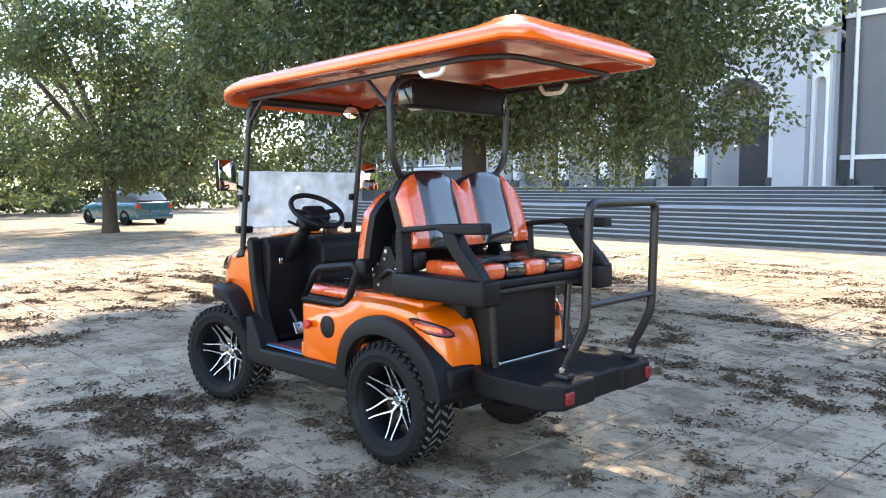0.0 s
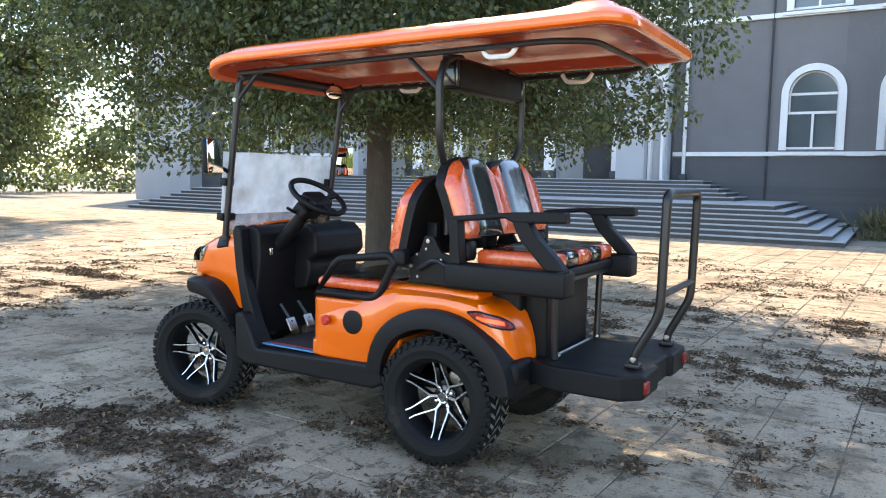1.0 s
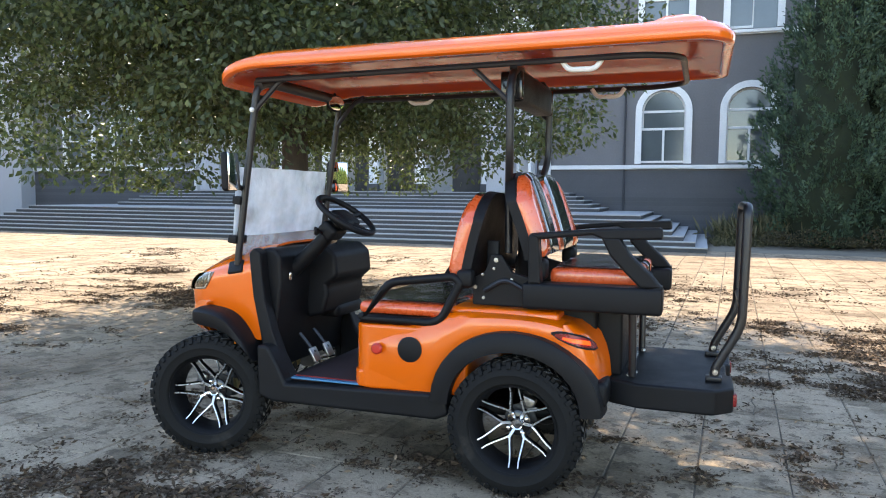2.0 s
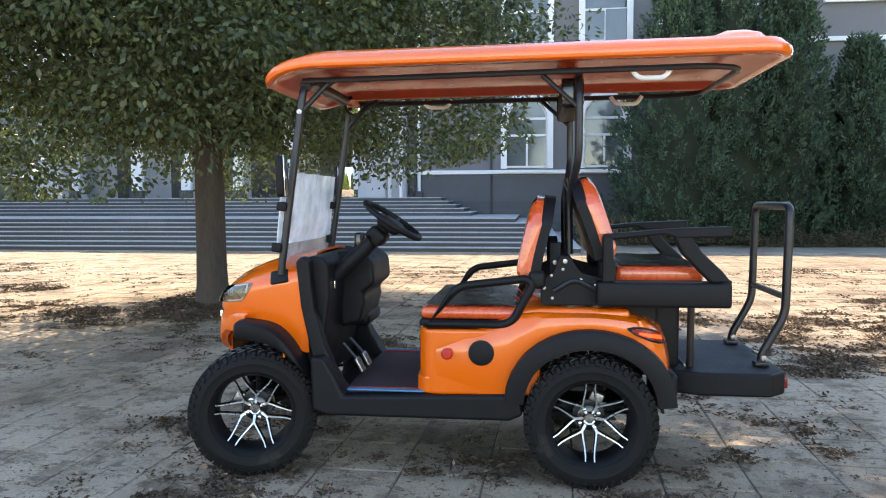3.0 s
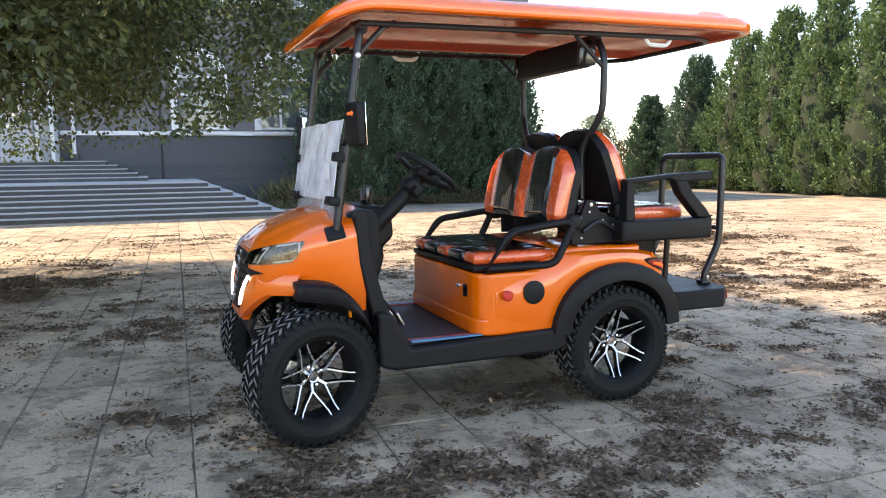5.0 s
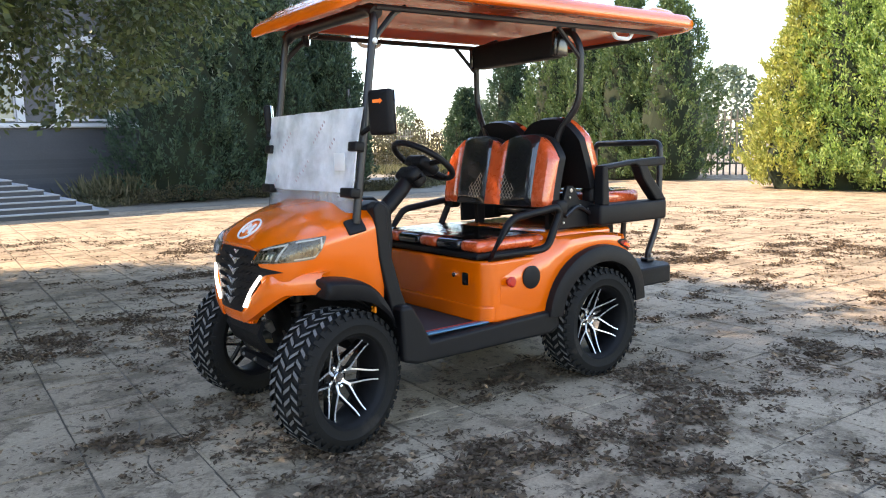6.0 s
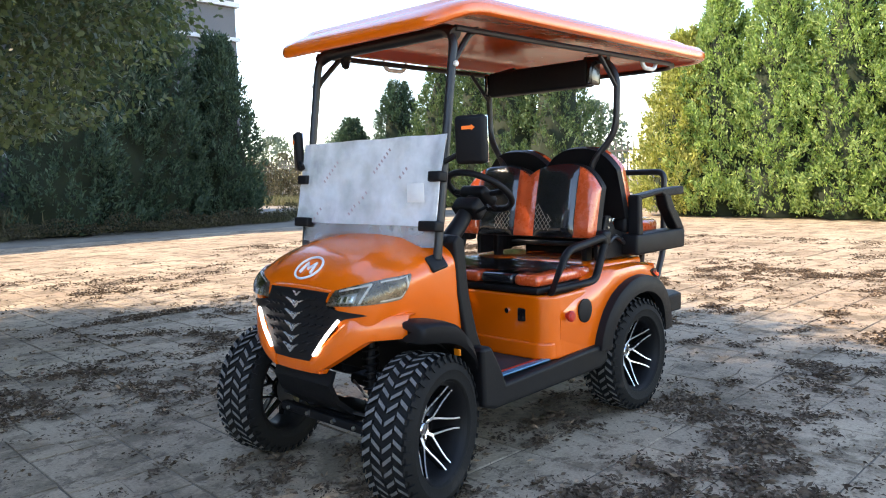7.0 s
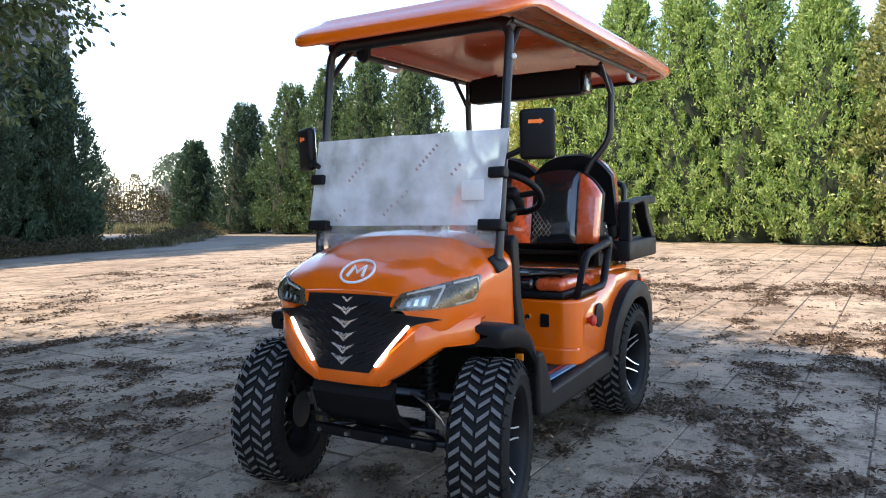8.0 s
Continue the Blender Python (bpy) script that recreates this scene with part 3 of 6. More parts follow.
for x0, x1 in ((3.98, 4.48), (2 * XC - 4.48, 2 * XC - 3.98)):
    bm = bmesh.new()
    mid, r, spring = (x0 + x1) / 2, 0.16, 4.6
    inn = [(mid - r, PZ)] + [(mid - r * math.cos(math.pi * k / 10), spring + r * math.sin(math.pi * k / 10)) for k in range(11)] + [(mid + r, PZ)]
    out = [(x0, PZ)] + [(x0 + (x1 - x0) * k / 10, 5.2) for k in range(11)] + [(x1, PZ)]
    for k in range(12):
        add_prism(bm, [out[k], out[k + 1], inn[k + 1], inn[k]], PY - 0.098, PY + 0.15)
    bpart("niche_surround", bm, WHITE, "white niche surround", smooth=False)
    bpart("cornice_block", soft_box((x0 - 0.02, PY - 0.098, 5.2), (x1 + 0.1, PY + 0.3, 5.5), 0.02), WHITE)
bpart("entablature", soft_box((3.9, PY - 0.5, 6.2), (2 * XC - 3.9, PY + 0.25, 7.4), 0.03), WHITE, "white entablature over the arches")
bpart("porch_top", box((3.9, FY - 0.39, 7.4), (2 * XC - 3.9, PY - 0.1, H_WALL)), BRICK, smooth=False)
bpart("porch_back", box((3.9, FY - 1.2, PZ), (2 * XC - 3.9, FY - 0.8, 6.2)), PLASTER, smooth=False)
bpart("porch_ceiling", box((3.9, FY - 0.8, 6.0), (2 * XC - 3.9, PY - 0.502, 6.19)), PLASTER, smooth=False)
for x0 in (6.3, 9.0, 10.4, 12.2, 14.4):
    bpart("door", soft_box((x0, FY - 0.79, PZ), (x0 + 1.1, FY - 0.72, PZ + 2.4), 0.02), STONE, "grey porch door")

# steps: two flights with a landing, turned round their right and left ends
steps = empty("steps", (XC, FY + 4, 0))
tagged(steps, "wide grey stone steps, treads painted paler for the skylight on them", "steps", kind="structure")
RISE, TREAD = 0.121, 0.285


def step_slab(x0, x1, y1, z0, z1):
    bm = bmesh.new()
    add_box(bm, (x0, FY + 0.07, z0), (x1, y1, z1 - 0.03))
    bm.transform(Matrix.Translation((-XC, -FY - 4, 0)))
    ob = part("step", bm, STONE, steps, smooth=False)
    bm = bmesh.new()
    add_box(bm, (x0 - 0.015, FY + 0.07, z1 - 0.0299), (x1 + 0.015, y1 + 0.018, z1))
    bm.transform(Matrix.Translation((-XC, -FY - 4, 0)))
    part("tread", bm, SKYLIT_TREAD, steps, smooth=False, bevel=0.006)
    return ob


for k in range(7):
    step_slab(-1.75 + TREAD * k, 2 * XC + 1.75 - TREAD * k, -15.15 - TREAD * k, -0.03 if k == 0 else RISE * k, RISE * (k + 1))
for k in range(5):
    step_slab(1.45 + TREAD * k, 2 * XC - 1.45 - TREAD * k, -19.7 - TREAD * k, RISE * (7 + k), RISE * (8 + k))


# ---- trees ----
def leaf_mesh(name, places, ways, length, width, seed, droop=0.0):
    """Many small pointed leaves in one mesh: a folded diamond each."""
    rng = np.random.default_rng(seed)
    n = len(places)
    l = length * rng.uniform(0.6, 1.25, n)[:, None]
    w = width * rng.uniform(0.7, 1.2, n)[:, None]
    d = ways + rng.normal(0, 0.55, (n, 3))
    d[:, 2] -= droop
    d /= np.linalg.norm(d, axis=1)[:, None]
    s = np.cross(d, rng.normal(0, 1, (n, 3)))
    s /= np.linalg.norm(s, axis=1)[:, None]
    v = np.stack([places, places + d * l * 0.5 + s * w, places + d * l, places + d * l * 0.5 - s * w], 1).reshape(-1, 3)
    me = bpy.data.meshes.new(name)
    me.vertices.add(4 * n)
    me.vertices.foreach_set("co", v.ravel())
    me.loops.add(4 * n)
    me.loops.foreach_set("vertex_index", np.arange(4 * n, dtype=np.int32))
    me.polygons.add(n)
    me.polygons.foreach_set("loop_start", np.arange(0, 4 * n, 4, dtype=np.int32))
    me.update(calc_edges=True)
    return me


def limb(bm, a, b, r0, r1, rng, bend=0.12, n=6, seg=7):
    a, b = np.array(a, float), np.array(b, float)
    off = rng.normal(0, bend, 3) * np.linalg.norm(b - a)
    pts = [a + (b - a) * t + off * math.sin(math.pi * t) * 0.6 for t in np.linspace(0, 1, n)]
    add_tube(bm, pts, lambda t: r0 + (r1 - r0) * t, seg)
    return pts


def build_broad_tree(name, at, trunk_r, trunk_h, radius, bottom, top, leaves, seed, label, ma, leaf=0.11, trunk_seg=14, lean=(0, 0), clump=1.0):
    """A forked trunk with limbs, twigs and a crown of loose hanging leaf clumps."""
    rng = np.random.default_rng(seed)
    tree = empty(name, at)
    tagged(tree, label, "tree")
    bm = bmesh.new()
    flare = [(0, 0, -0.1), (0, 0, 0.12), (0.01, 0, 0.5), (lean[0] * 0.5, lean[1] * 0.5, trunk_h * 0.6), (lean[0], lean[1], trunk_h)]
    add_tube(bm, rounded(flare, 0.3, 4), lambda t: trunk_r * (1.16 - 0.20 * min(1, t * 2.5) - 0.18 * t), trunk_seg)
    tips, mids = [], []
    n_limbs = 9
    for k in range(n_limbs):
        a = 2 * math.pi * k / n_limbs + rng.uniform(-0.3, 0.3)
        far = radius * rng.uniform(0.5, 0.8)
        z = bottom + (top - bottom) * rng.uniform(0.35, 0.95)
        if k == 0:
            far, z = 0.4, top * 0.93
        end = (far * math.cos(a), far * math.sin(a), z)
        pts = limb(bm, (lean[0], lean[1], trunk_h * rng.uniform(0.86, 1.0)), end, trunk_r * 0.5, 0.03, rng)
        mids += pts[2:]
        for _ in range(6):
            p = pts[rng.integers(2, len(pts))]
            out = np.array([p[0], p[1], 0]) / (np.hypot(p[0], p[1]) + 0.1)
            e = p + out * rng.uniform(0.2, 0.35) * radius + rng.normal(0, 0.22, 3) * radius * np.array([1, 1, 0.55])
            e[2] = np.clip(e[2], bottom + 0.3, top)
            tw = limb(bm, p, e, 0.03, 0.008, rng, n=4, seg=5)
            tips += tw[1:]
    part("trunk", bm, BARK, tree, "brown rough-barked trunk and limbs")
    tips = np.array(tips + mids)
    # leaf clumps: round twig ends, with hanging skirts on the outside
    nc = max(60, leaves // 220)
    centre = np.array([lean[0], lean[1], 0])
    clumps = []
    while len(clumps) < nc:
        pick = rng.random()
        if pick < 0.40:
            c = tips[rng.integers(len(tips))] + rng.normal(0, 0.3, 3)
        elif pick < 0.52:
            a, rr = rng.uniform(0, 2 * math.pi), radius * rng.uniform(0.12, 0.6)
            c = centre + np.array([rr * math.cos(a), rr * math.sin(a), bottom + rng.uniform(0.45, 1.9)])
        else:
            a, u = rng.uniform(0, 2 * math.pi), rng.random()
            z = bottom + (top - bottom) * u
            lobes = 1 + 0.10 * math.sin(3 * a + seed) + 0.09 * math.sin(5 * a + 2 * seed + 3 * u)
            shape = math.sqrt(max(0.02, 1 - ((u - 0.3) / 0.72) ** 2.2)) if u > 0.3 else 0.9 + 0.1 * u / 0.3
            rr = radius * lobes * shape * rng.uniform(0.55, 1.0) ** 0.6
            c = centre + np.array([rr * math.cos(a), rr * math.sin(a), z + rng.normal(0, 0.2) + 0.35 * math.sin(4 * a + seed) * (1 - u)])
        clumps.append(c)
    clumps = np.array(clumps)
    per = leaves // nc
    size = rng.uniform(0.17, 0.40, nc) * (radius / 4.5) * clump
    base = np.repeat(clumps, per, 0)
    spread = np.clip(rng.normal(0, 1, base.shape), -1.7, 1.7) * np.repeat(size, per)[:, None] * np.array([1, 1, 0.75])
    places = base + spread
    ways = spread / (np.linalg.norm(spread, axis=1)[:, None] + 1e-6)
    low = places[:, 2] > bottom - 0.35 + 0.28 * np.clip(-places[:, 0] - radius * 0.42, 0, 9)
    crown = leaf_mesh("crown", places[low], ways[low], leaf, leaf * 0.27, seed, 0.5)
    tagged(from_mesh("crown", crown, ma, tree, smooth=False), label="loose crown of small hanging leaves")
    return tree


build_broad_tree("broadleaf_tree", (3.45, -4.8, 0), 0.215, 2.7, 3.75, 1.74, 7.8, 330000, 5, "broad shady leaf tree with a straight brown trunk", LEAF, leaf=0.080, lean=(0.05, -0.05), clump=0.95)
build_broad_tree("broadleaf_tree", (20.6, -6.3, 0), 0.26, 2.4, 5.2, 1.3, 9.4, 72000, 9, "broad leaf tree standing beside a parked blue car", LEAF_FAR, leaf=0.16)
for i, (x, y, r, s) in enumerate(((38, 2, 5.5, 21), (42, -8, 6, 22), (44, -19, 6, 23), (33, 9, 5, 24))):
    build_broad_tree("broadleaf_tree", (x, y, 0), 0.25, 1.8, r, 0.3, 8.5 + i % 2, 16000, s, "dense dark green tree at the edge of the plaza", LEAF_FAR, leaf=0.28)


def juniper_mesh(h, r, n, seed, spray=0.16, taper=1.65):
    """A cone of upright scaly sprays, with lobes and gaps, and a dark core."""
    rng = np.random.default_rng(seed)
    nb = n // 26
    u = rng.random(nb) ** 1.1
    a = rng.uniform(0, 2 * math.pi, nb)
    z = 0.05 + u * (h - 0.2)
    prof = r * np.clip(1.03 - (z / h) ** taper, 0.02, 1) * np.clip(0.86 + z / h * 1.6, 0, 1)
    lob = 1 + 0.13 * np.sin(4 * a + 3 * z + seed) + 0.10 * np.sin(7 * a - 5 * z)
    rr = prof * lob * rng.uniform(0.72, 1.06, nb)
    c = np.stack([rr * np.cos(a), rr * np.sin(a), z], 1)
    way = np.stack([np.cos(a) * 0.55, np.sin(a) * 0.55, np.full(nb, 0.9)], 1)
    base = np.repeat(c, 26, 0)
    ways = np.repeat(way, 26, 0)
    t = rng.random(len(base))[:, None]
    places = base + ways * (t * spray * 2.6) + rng.normal(0, spray * 0.42, base.shape) * (1.1 - 0.6 * t)
    places[:, 2] = np.maximum(places[:, 2], 0.02)
    return leaf_mesh("crown", places, ways, spray, spray * 0.19, seed + 1)


def juniper_core(h, r):
    bm = bmesh.new()
    add_tube(bm, [(0, 0, -0.05), (0, 0, h * 0.3), (0.02, 0, h * 0.9)], lambda t: 0.09 * (1 - 0.85 * t), 7)
    return bm


def build_juniper(at, h, r, seed, ma, label, n=11000, spray=0.16, taper=1.65):
    tree = empty("juniper_tree", at)
    tagged(tree, label, "tree", group="juniper trees round the plaza")
    part("trunk", juniper_core(h, r), BARK, tree)
    me = juniper_mesh(h, r, n, seed, spray, taper)
    from_mesh("crown", me, ma, tree, smooth=False)
    # closed shell added behind the sprays, coloured as the shade between them
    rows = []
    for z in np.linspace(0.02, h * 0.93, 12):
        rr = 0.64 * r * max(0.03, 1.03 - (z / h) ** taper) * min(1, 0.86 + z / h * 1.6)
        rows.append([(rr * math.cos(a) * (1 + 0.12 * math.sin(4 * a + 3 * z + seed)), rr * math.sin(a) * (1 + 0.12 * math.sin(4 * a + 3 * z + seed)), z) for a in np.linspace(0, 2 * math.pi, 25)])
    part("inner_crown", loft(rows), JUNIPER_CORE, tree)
    tree.rotation_euler[2] = random.uniform(0, 6.28)
    return tree


GREEN_LABEL = "tall bright green clipped juniper tree at the edge of the paving"
DRY_LABEL = "tall yellowing green juniper tree at the edge of the paving"
DARK_LABEL = "tall dark green juniper tree beside the grey building"
# row at the edge of the plaza
for i in range(7):
    build_juniper((-18.9 + 0.28 * i + random.uniform(-0.2, 0.2), -6.3 + 1.75 * i, 0), random.uniform(6.4, 8.1), 1.6, 40 + i, JUNIPER if i < 5 else JUNIPER_DRY, GREEN_LABEL if i < 5 else DRY_LABEL, 36000, 0.128)
build_juniper((-18.6, -7.35, 0), 5.3, 1.4, 60, YELLOW_LEAF, "yellow-green overgrown juniper at the end of the row", 28000, 0.15)
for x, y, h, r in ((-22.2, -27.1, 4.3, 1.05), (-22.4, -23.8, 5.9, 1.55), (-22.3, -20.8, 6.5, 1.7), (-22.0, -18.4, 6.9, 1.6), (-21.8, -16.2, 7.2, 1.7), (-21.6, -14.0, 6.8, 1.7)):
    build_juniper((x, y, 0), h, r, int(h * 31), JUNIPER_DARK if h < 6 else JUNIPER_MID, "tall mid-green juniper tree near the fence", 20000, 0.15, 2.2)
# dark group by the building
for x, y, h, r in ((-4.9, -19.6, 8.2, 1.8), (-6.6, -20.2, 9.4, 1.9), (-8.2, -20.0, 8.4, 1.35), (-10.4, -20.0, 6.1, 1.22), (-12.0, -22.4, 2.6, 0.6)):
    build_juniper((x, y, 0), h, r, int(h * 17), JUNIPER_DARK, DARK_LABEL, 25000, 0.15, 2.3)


# ---- golf cart (x ahead, y to its left) ----
cart = empty("golf_cart")
tagged(cart, "orange lifted four-seat electric golf cart with black trim", "golf cart")


def both(name, make, ma, label="", **kw):
    """The same part on the left and mirrored on the right."""
    for s in (1, -1):
        bm = make()
        if s < 0:
            bm.transform(Matrix.Diagonal((1, -1, 1, 1)))
        part(name, bm, ma, cart, label, **kw)


# wheels
WHEEL_R, AXLE_Z = 0.318, 0.316


def build_tyre():
    prof = [(0.201, 0.10), (0.208, 0.126), (0.214, 0.1345), (0.217, 0.1375), (0.220, 0.1370), (0.236, 0.1445), (0.252, 0.1465), (0.254, 0.1485), (0.258, 0.1470), (0.272, 0.1420), (0.294, 0.126), (0.304, 0.07), (0.306, 0.0), (0.304, -0.07), (0.294, -0.126), (0.268, -0.144), (0.236, -0.146), (0.208, -0.126), (0.201, -0.10)]
    bm = lathe(prof, 72, close=True)
    return bm


def build_tread():
    """Two rows of slanted blocks that meet in chevrons, and shoulder lugs that run down the side walls."""
    bm = bmesh.new()
    n = 40
    step = 2 * math.pi / n

    def block(corners, low, high, base):
        vs = [bm.verts.new(((r - drop) * math.cos(a), y, (r - drop) * math.sin(a))) for r in (low, high) for a, y, drop in corners]
        m = len(corners)
        bm.faces.new(vs[m:]).material_index = base
        for i in range(m):
            bm.faces.new((vs[i], vs[(i + 1) % m], vs[m + (i + 1) % m], vs[m + i])).material_index = 1

    for k in range(n):
        for q in (-1, 1):
            a0 = step * (k + (0.0 if q > 0 else 0.12))
            w = step * 0.175
            block([(a0 - w, q * 0.007, 0), (a0 + w, q * 0.007, 0), (a0 + w + 0.100, q * 0.058, 0.001), (a0 - w + 0.100, q * 0.058, 0.001)], 0.297, WHEEL_R, 0)
            a1 = a0 + 0.100 + step * 0.30
            w = step * 0.175
            block([(a1 - w, q * 0.067, 0.001), (a1 + w, q * 0.067, 0.001), (a1 + w - 0.085, q * 0.116, 0.003), (a1 - w - 0.085, q * 0.116, 0.003)], 0.290, 0.3175, 0)
            # lug on the side wall below the shoulder block
            a2, w = a1 - 0.085 + step * 0.5, step * 0.20
            vs = []
            for r, y in ((0.308, 0.119), (0.281, 0.1385)):
                for d in (-w, w):
                    for lift in (0.0, 0.007):
                        vs.append(bm.verts.new(((r + lift * 0.5) * math.cos(a2 + d), q * (y + lift), (r + lift * 0.5) * math.sin(a2 + d))))
            for f in ((1, 3, 7, 5), (0, 1, 5, 4), (2, 6, 7, 3), (4, 5, 7, 6), (0, 2, 3, 1)):
                bm.faces.new([vs[i] for i in f]).material_index = 1
    return bm


def fork(bm, k, lo, hi, wide):
    """One forked arm from the hub to two points of the rim, its branches slightly bowed."""
    turn = math.pi / 3 * k
    runs = [[(0.030, 0.0, 0.0125), (0.055, 0.0, 0.0105), (0.078, 0.0, 0.0105)]]
    for q in (-1, 1):
        runs.append([(0.072, 0.0030 * q, 0.0072), (0.094, 0.0190 * q, 0.0066), (0.122, 0.0420 * q, 0.0060), (0.152, 0.0640 * q, 0.0055), (0.186, 0.0815 * q, 0.0052)])
    for run in runs:
        sides = []
        for i, (u, v, w) in enumerate(run):
            a, b = run[max(0, i - 1)], run[min(len(run) - 1, i + 1)]
            d = Vector((b[0] - a[0], b[1] - a[1])).normalized()
            dip = -0.100 + 0.124 * (math.hypot(u, v) / 0.20) ** 1.2        # the face is dished towards the hub
            ring = []
            for y_off, f in ((lo, 1.35), (hi, 1.0)):
                for q in (-1, 1):
                    x, z = u - d.y * w * wide * f * q, v + d.x * w * wide * f * q
                    ring.append(bm.verts.new((x * math.cos(turn) - z * math.sin(turn), y_off + dip, x * math.sin(turn) + z * math.cos(turn))))
            sides.append(ring)
        for a, b in zip(sides, sides[1:]):
            for i, j in ((0, 1), (1, 3), (3, 2), (2, 0)):
                bm.faces.new((a[i], a[j], b[j], b[i]))
        bm.faces.new([sides[0][i] for i in (0, 2, 3, 1)])
        bm.faces.new([sides[-1][i] for i in (0, 1, 3, 2)])


def build_wheel():
    """Barrel of the rim with tyre, forked spokes, hub cap and nuts; outer face towards +y."""
    w = part("wheel", lathe([(0.201, 0.100), (0.210, 0.116), (0.206, 0.124), (0.198, 0.112), (0.188, 0.088), (0.180, -0.06), (0.198, -0.105), (0.204, -0.11)], 48, cap=False), BLACK, cart, "black alloy wheel with polished forked spokes")
    part("tyre", build_tyre(), RUBBER, w, "black knobbly all-terrain tyre")
    tread = tagged(part("tread", build_tread(), TREAD_RUBBER, w, "dusty chevron tread blocks", smooth=False), kind="stuff")
    tread.data.materials.append(RUBBER)
    for k in range(6):
        bm = bmesh.new()
        fork(bm, k, 0.050, 0.0875, 0.78)
        part("spoke", bm, GLOSS_BLACK, w)
        bm = bmesh.new()
        fork(bm, k, 0.0877, 0.092, 0.48)
        part("spoke_face", bm, SPOKE_SILVER, w, "machined spoke face")
    part("hub", lathe([(0.001, 0.05), (0.058, 0.05), (0.060, 0.080), (0.05, 0.086), (0.001, 0.086)], 24), GLOSS_BLACK, w)
    part("hub_cap", lathe([(0.001, 0.088), (0.036, 0.088), (0.035, 0.106), (0.028, 0.114), (0.022, 0.110), (0.001, 0.112)], 8), CHROME, w, "chrome hub cap")
    for k in range(4):
        a = math.pi / 2 * k
        part("wheel_nut", lathe([(0.010, 0.082), (0.010, 0.100), (0.004, 0.104)], 6, pose(0.050 * math.cos(a), 0, 0.050 * math.sin(a))), CHROME, w)
    part("brake_disc", lathe([(0.001, -0.098), (0.078, -0.098), (0.078, -0.089), (0.001, -0.089)], 32), DARK_STEEL, w, "dull steel brake disc")
    part("caliper", soft_box((-0.035, -0.115, 0.075), (0.035, -0.060, 0.125), 0.008, m=pose(0, 0, 0, 0, 38, 0)), STEEL, w, "cast steel brake caliper")
    return w


wheel = build_wheel()
for o in (wheel, *wheel.children):
    kind = o.name.split(".")[0]
    inset = 0.014 if kind in ("spoke", "spoke_face") else 0.080 if kind in ("hub", "hub_cap", "wheel_nut") else 0.0
    o.data.transform(Matrix.Translation((0, -inset, 0)) @ Matrix.Diagonal((1, 0.76, 1, 1)))
TRACK = 0.470
STEER = 14       # the front wheels are turned to the left
wheel.matrix_world = pose(0.835, TRACK + 0.012, AXLE_Z, 0, 0, STEER) @ pose(0, 0, 0, 0, 24, 0)
for x, s, out, turn in ((-0.835, 1, 0, -60), (0.835, -1, 0.080, 30), (-0.835, -1, 0, 50)):
    m = pose(x, s * (TRACK + out), AXLE_Z, 0, 0, (0 if s > 0 else 180) + (STEER if x > 0 else 0)) @ pose(0, 0, 0, 0, turn, 0)
    w2 = copy_thing(wheel, m)
    w2.parent = cart

# front body: hood and wings skinned over cross sections
def body_section(x, hw, zt, zs, zb, n=2.5, tuck=0.0, crease=0.0):
    pts = []
    for k in range(5):
        t = k / 4
        pts.append((x, hw - tuck * (1 - t) ** 2, zb + (zs - zb) * t))
    for k in range(1, 25):
        a = math.pi / 2 * k / 24
        y = hw * math.cos(a) ** (2 / n)
        pts.append((x, y, zs + (zt - zs) * math.sin(a) ** (2 / n) + crease / (1 + math.exp((y / hw - 0.62) * 40))))
    return pts + [(x, -y, z) for x, y, z in pts[-2::-1]]


def smooth_rows(rows, per=4):
    """Glide from control row to control row (Catmull-Rom)."""
    rows = [np.array(r, float) for r in rows]
    out = []
    for i in range(len(rows) - 1):
        p0, p1, p2, p3 = rows[max(0, i - 1)], rows[i], rows[i + 1], rows[min(len(rows) - 1, i + 2)]
        for k in range(per):
            t = k / per
            out.append(0.5 * (2 * p1 + (p2 - p0) * t + (2 * p0 - 5 * p1 + 4 * p2 - p3) * t * t + (3 * p1 - p0 - 3 * p2 + p3) * t ** 3))
    return out + [rows[-1]]


def shell(sections, thick=0.012):
    bm = loft(sections)
    bmesh.ops.recalc_face_normals(bm, faces=bm.faces)
    bmesh.ops.solidify(bm, geom=bm.faces[:], thickness=thick)
    return bm


HOOD = smooth_rows([
    # x, half width, top, shoulder, lower edge
    (0.560, 0.464, 1.100, 0.96, 0.605),
    (0.600, 0.466, 1.098, 0.96, 0.615),
    (0.680, 0.466, 1.085, 0.94, 0.715),
    (0.780, 0.462, 1.062, 0.92, 0.745),
    (0.880, 0.452, 1.028, 0.90, 0.755),
    (0.960, 0.430, 0.990, 0.88, 0.740),
    (1.020, 0.395, 0.950, 0.86, 0.725),
    (1.060, 0.340, 0.905, 0.83, 0.700),
    (1.085, 0.270, 0.860, 0.80, 0.660),
], 4)
hood_bm = shell([body_section(*r, n=2.7, tuck=0.02, crease=0.011 * min(1, max(0, (1.075 - r[0]) / 0.06))) for r in HOOD])
part("hood", hood_bm, ORANGE, cart, "glossy orange bonnet and wings")
def hood_in(x, y, z):
    """Whether a place lies inside the bonnet's skin."""
    if x > 1.085 or x < 0.56:
        return x < 0.56
    hw, zt, zs = (np.interp(x, HOOD_X, HOOD_COLS[k]) for k in (0, 1, 2))
    u = abs(y) / hw
    return u < 1 and z < zs + (zt - zs) * (1 - u ** 2.7) ** (1 / 2.7)


HOOD_X = [r[0] for r in HOOD]
